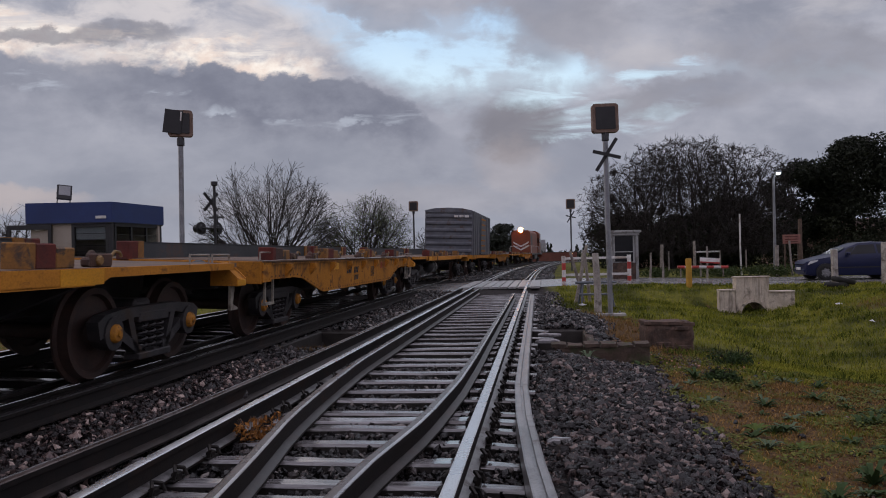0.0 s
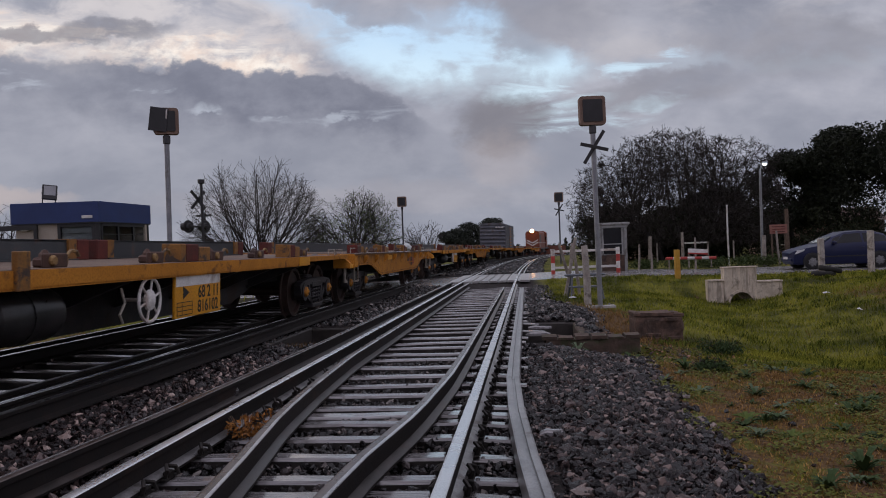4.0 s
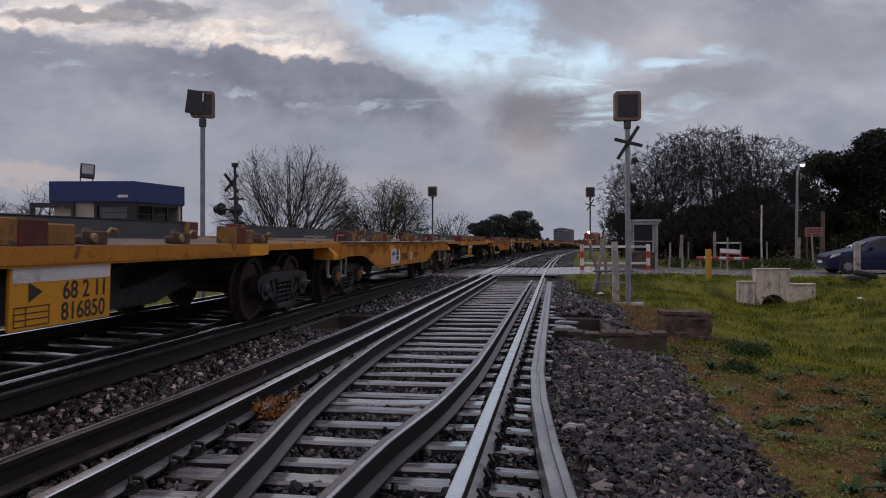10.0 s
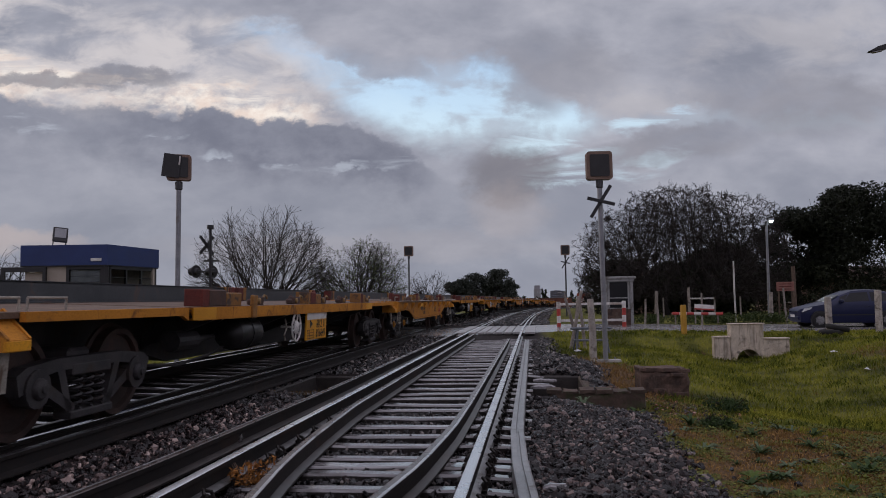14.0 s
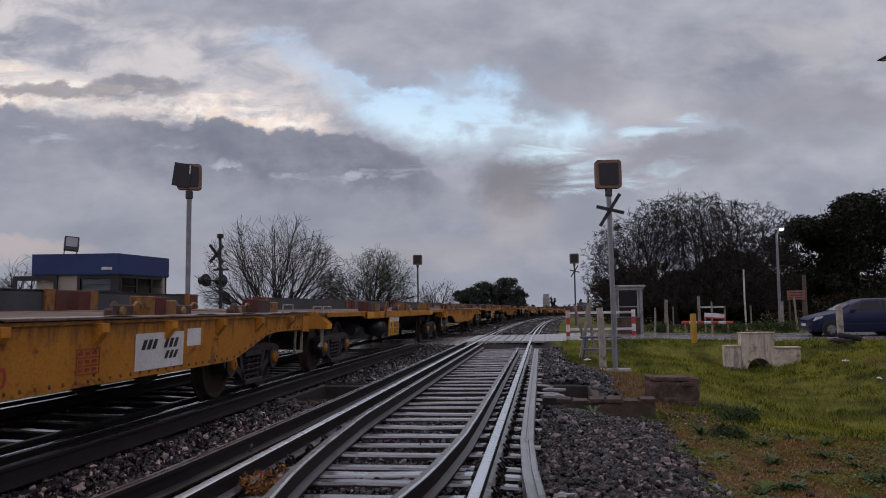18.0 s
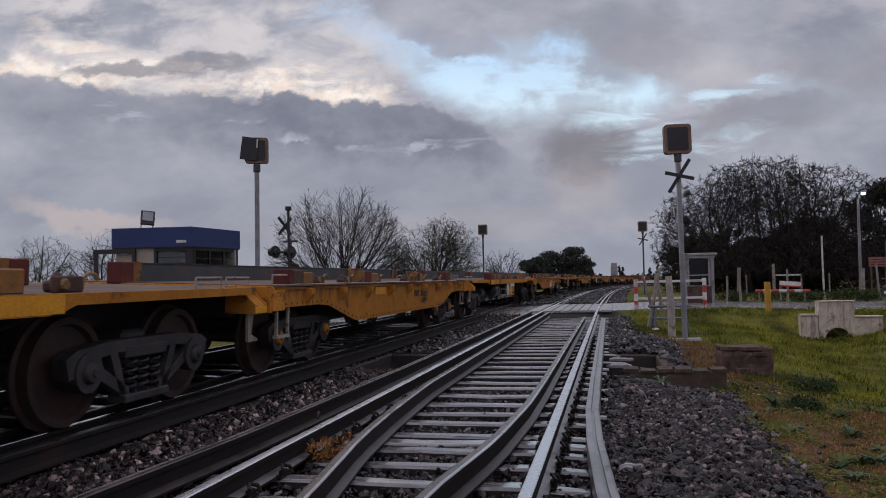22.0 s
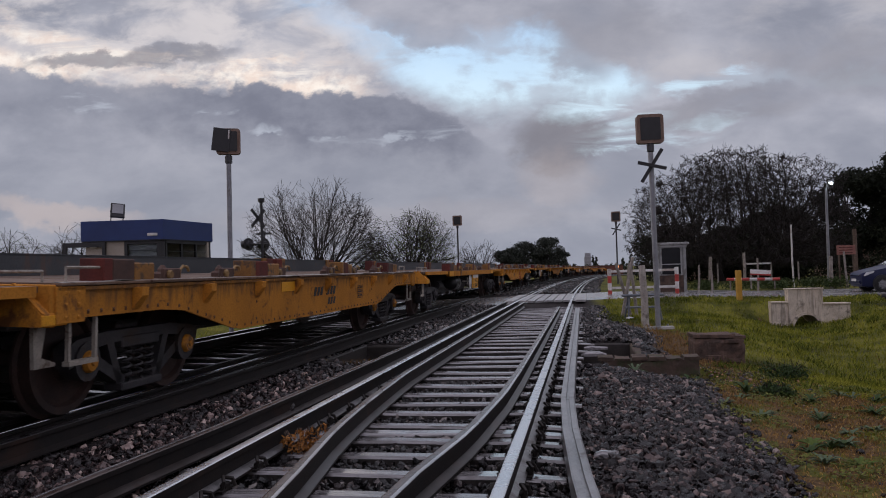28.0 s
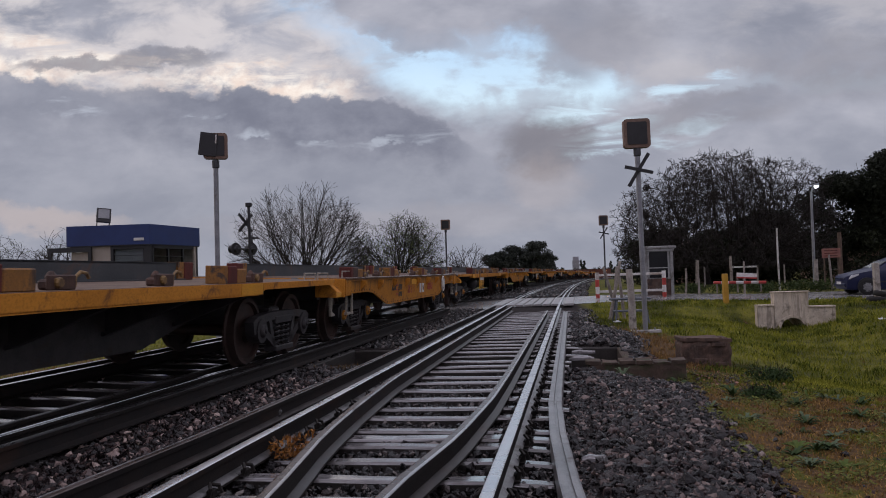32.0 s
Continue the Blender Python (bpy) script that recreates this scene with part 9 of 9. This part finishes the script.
for i in range(64):
    y = wr.uniform(3.5, 9.2)
    x = wr.uniform(1.55, 4.3)
    m = wr.randint(0, 2)
    rosette("weed", ("grey-green toothed weed in the thin grass", "dark green leafy weed in the thin grass", "fresh green low weed in the thin grass")[m], x, y, wr.uniform(0.07, 0.16), wr.randint(10, 18), 500 + i, (WEED, WEED_DARK, WEED_FRESH)[m], wr.uniform(0.25, 0.6))


def clover():
    """Patches of low round-leaved plants in the thin grass."""
    r = random.Random(811)
    vs, fs = [], []
    while len(fs) < 52000:
        x, y = r.uniform(1.05, 7.0), 3.2 + 8.3 * r.random() ** 1.3
        n = noise.noise((x * 1.3, y * 1.3, 17)) + 0.5 * noise.noise((x * 4.2, y * 4.2, 3))
        if n < -0.06 - 0.10 * sstep(7.0, 4.0, y) + 0.3 * r.random() or x < 1.12 + 0.15 * noise.noise((y * 0.9, 8.0, 0)):
            continue
        h = r.uniform(0.004, 0.045) * (0.6 + n)
        a, k = r.uniform(0, 6.28), r.uniform(0.006, 0.014)
        tx, ty = r.uniform(-0.5, 0.5), r.uniform(-0.5, 0.5)
        z = ground_z(x, y) + h
        i = len(vs)
        for j in range(5):
            b = a + j * 1.2566
            dx, dy = k * math.cos(b), k * math.sin(b) * 0.8
            vs.append((x + dx, y + dy, z + dx * tx + dy * ty))
        fs.append((i, i + 1, i + 2, i + 3, i + 4))
    m = foliage("low_clover_leaves", (0.055, 0.072, 0.012), (0.165, 0.172, 0.034))
    tagged(new("clover", raw_mesh("clover", vs, fs, m)), "patches of low green clover in thin grass", "clover", kind="stuff")


clover()


def bush(x, y, r, h, seed, label):
    rng = random.Random(seed)
    w = thing("bush", label, "bush", pose(x, y, ground_z(x, y)))
    limbs = []
    for i in range(7):
        a = rng.uniform(0, 6.28)
        limbs += grow(rng, (0, 0, 0), (r * 0.5 * math.cos(a), r * 0.5 * math.sin(a), h * 0.6), 0.008, 2, 1.0, 0.6, (2, 3), 0.2, tip=0.003)
    part("stem_work", limbs_mesh(limbs, 0, 2), BARK, w)
    vs, fs = leaf_cloud(rng, [(rng.uniform(-r, r) * 0.7, rng.uniform(-r, r) * 0.7, h * rng.uniform(0.25, 0.75), r * 0.35) for _ in range(16)], 1500, 0.022)
    part("leaves", raw_mesh("leaves", vs, fs, WEED_DARK), None, w, "dense dark green leaves")


bush(2.66, 11.3, 0.34, 0.20, 301, "low dark green bush in the grass")
bush(1.95, 8.9, 0.24, 0.07, 302, "small dark green bush in the grass")
bush(5.6, 12.2, 0.4, 0.22, 303, "flat dark green bush in the drain")


def dry_leaves():
    w = thing("dry_plant", "clump of orange-brown dry leaves caught between rails", "dry leaves", pose(-2.03, 5.25, -0.20))
    rng = random.Random(12)
    m = foliage("orange_dry_leaf", (0.20, 0.075, 0.018), (0.42, 0.19, 0.05))
    vs, fs = leaf_cloud(rng, [(rng.gauss(0, 0.06), rng.gauss(0, 0.09), rng.uniform(0.02, 0.16), 0.055) for _ in range(16)], 420, 0.020)
    part("leaves", raw_mesh("leaves", vs, fs, m), None, w, "curled orange-brown leaves")
    st = Shape()
    for i in range(9):
        a = rng.uniform(0, 6.28)
        st.tube([(0, 0, 0), (0.06 * math.cos(a), 0.06 * math.sin(a), 0.1), (0.1 * math.cos(a), 0.1 * math.sin(a), 0.17)], 0.003, 4)
    part("stem_work", st, DARKWOOD, w)


dry_leaves()
_tr = random.Random(14)
DEADGRASS = blade_material("dead_grass_blades", ((0.05, 0.03, 0.014), (0.12, 0.07, 0.03)))
blades("dry_tuft", "tuft of dry yellow grass by the culvert wall", [(-3.20 + _tr.gauss(0, 0.16), 10.40 + _tr.gauss(0, 0.05), -0.20, _tr.uniform(0.04, 0.11), 0.004) for _ in range(120)], DEADGRASS, 15)
peb = scatter_stones("pale_stone", "pale round stone resting on the guard rail", [(-2.36, 5.98, 0.005)], [0.042], 16)
peb["kind"], peb["category"] = "", "stone"
litter = surface("pale_litter", (0.55, 0.55, 0.55), (0.68, 0.68, 0.68), 6, 0.5, 0.0, 0.2)
for x, y, a in ((8.2, 22.5, 10), (8.9, 19.2, 50), (7.4, 18.4, 80), (1.05, 19.3, 30)):
    me = Shape().add([(-0.1, -0.05, 0.0), (0.1, -0.04, 0.01), (0.12, 0.05, 0.0), (-0.08, 0.06, 0.02), (0, 0, 0.05)], [(0, 1, 4), (1, 2, 4), (2, 3, 4), (3, 0, 4), (3, 2, 1, 0)]).mesh("litter_scrap")
    me.materials.append(litter)
    ob = new("litter_scrap", me)
    ob.matrix_basis = pose(x, y, ground_z(x, y) + 0.03, 0, 0, a)
    tagged(ob, "pale scrap of litter in the grass", "litter", "litter in the grass")


def motions():
    """The train rolls past and away; its wheels turn while it is close."""
    times = [i * 0.5 for i in range(65)]
    run = [travelled(t) for t in times]
    for w, y in TRAIN:
        walk(w, [(t, on_track(y + d)) for t, d in zip(times, run)])
        fine = []
        steps_n = 32 * 20
        for i in range(steps_n + 1):
            t = i / 20
            p = y + travelled(t)
            if -14 < p < 34:
                fine.append((t, p))
        if len(fine) < 2:
            continue
        for b in w.children:
            if not b.name.startswith("bogie"):
                continue
            for axle in b.children:
                if axle.name.startswith("wheelset"):
                    base = axle.matrix_basis.translation.copy()
                    rows = [(t, pose(*base, -math.degrees((p - fine[0][1]) / AXLE_R))) for t, p in fine]
                    if rows[0][0] > 0:
                        rows.insert(0, (0.0, rows[0][1]))
                    if rows[-1][0] < 32:
                        rows.append((32.0, rows[-1][1]))
                    walk(axle, rows)


motions()
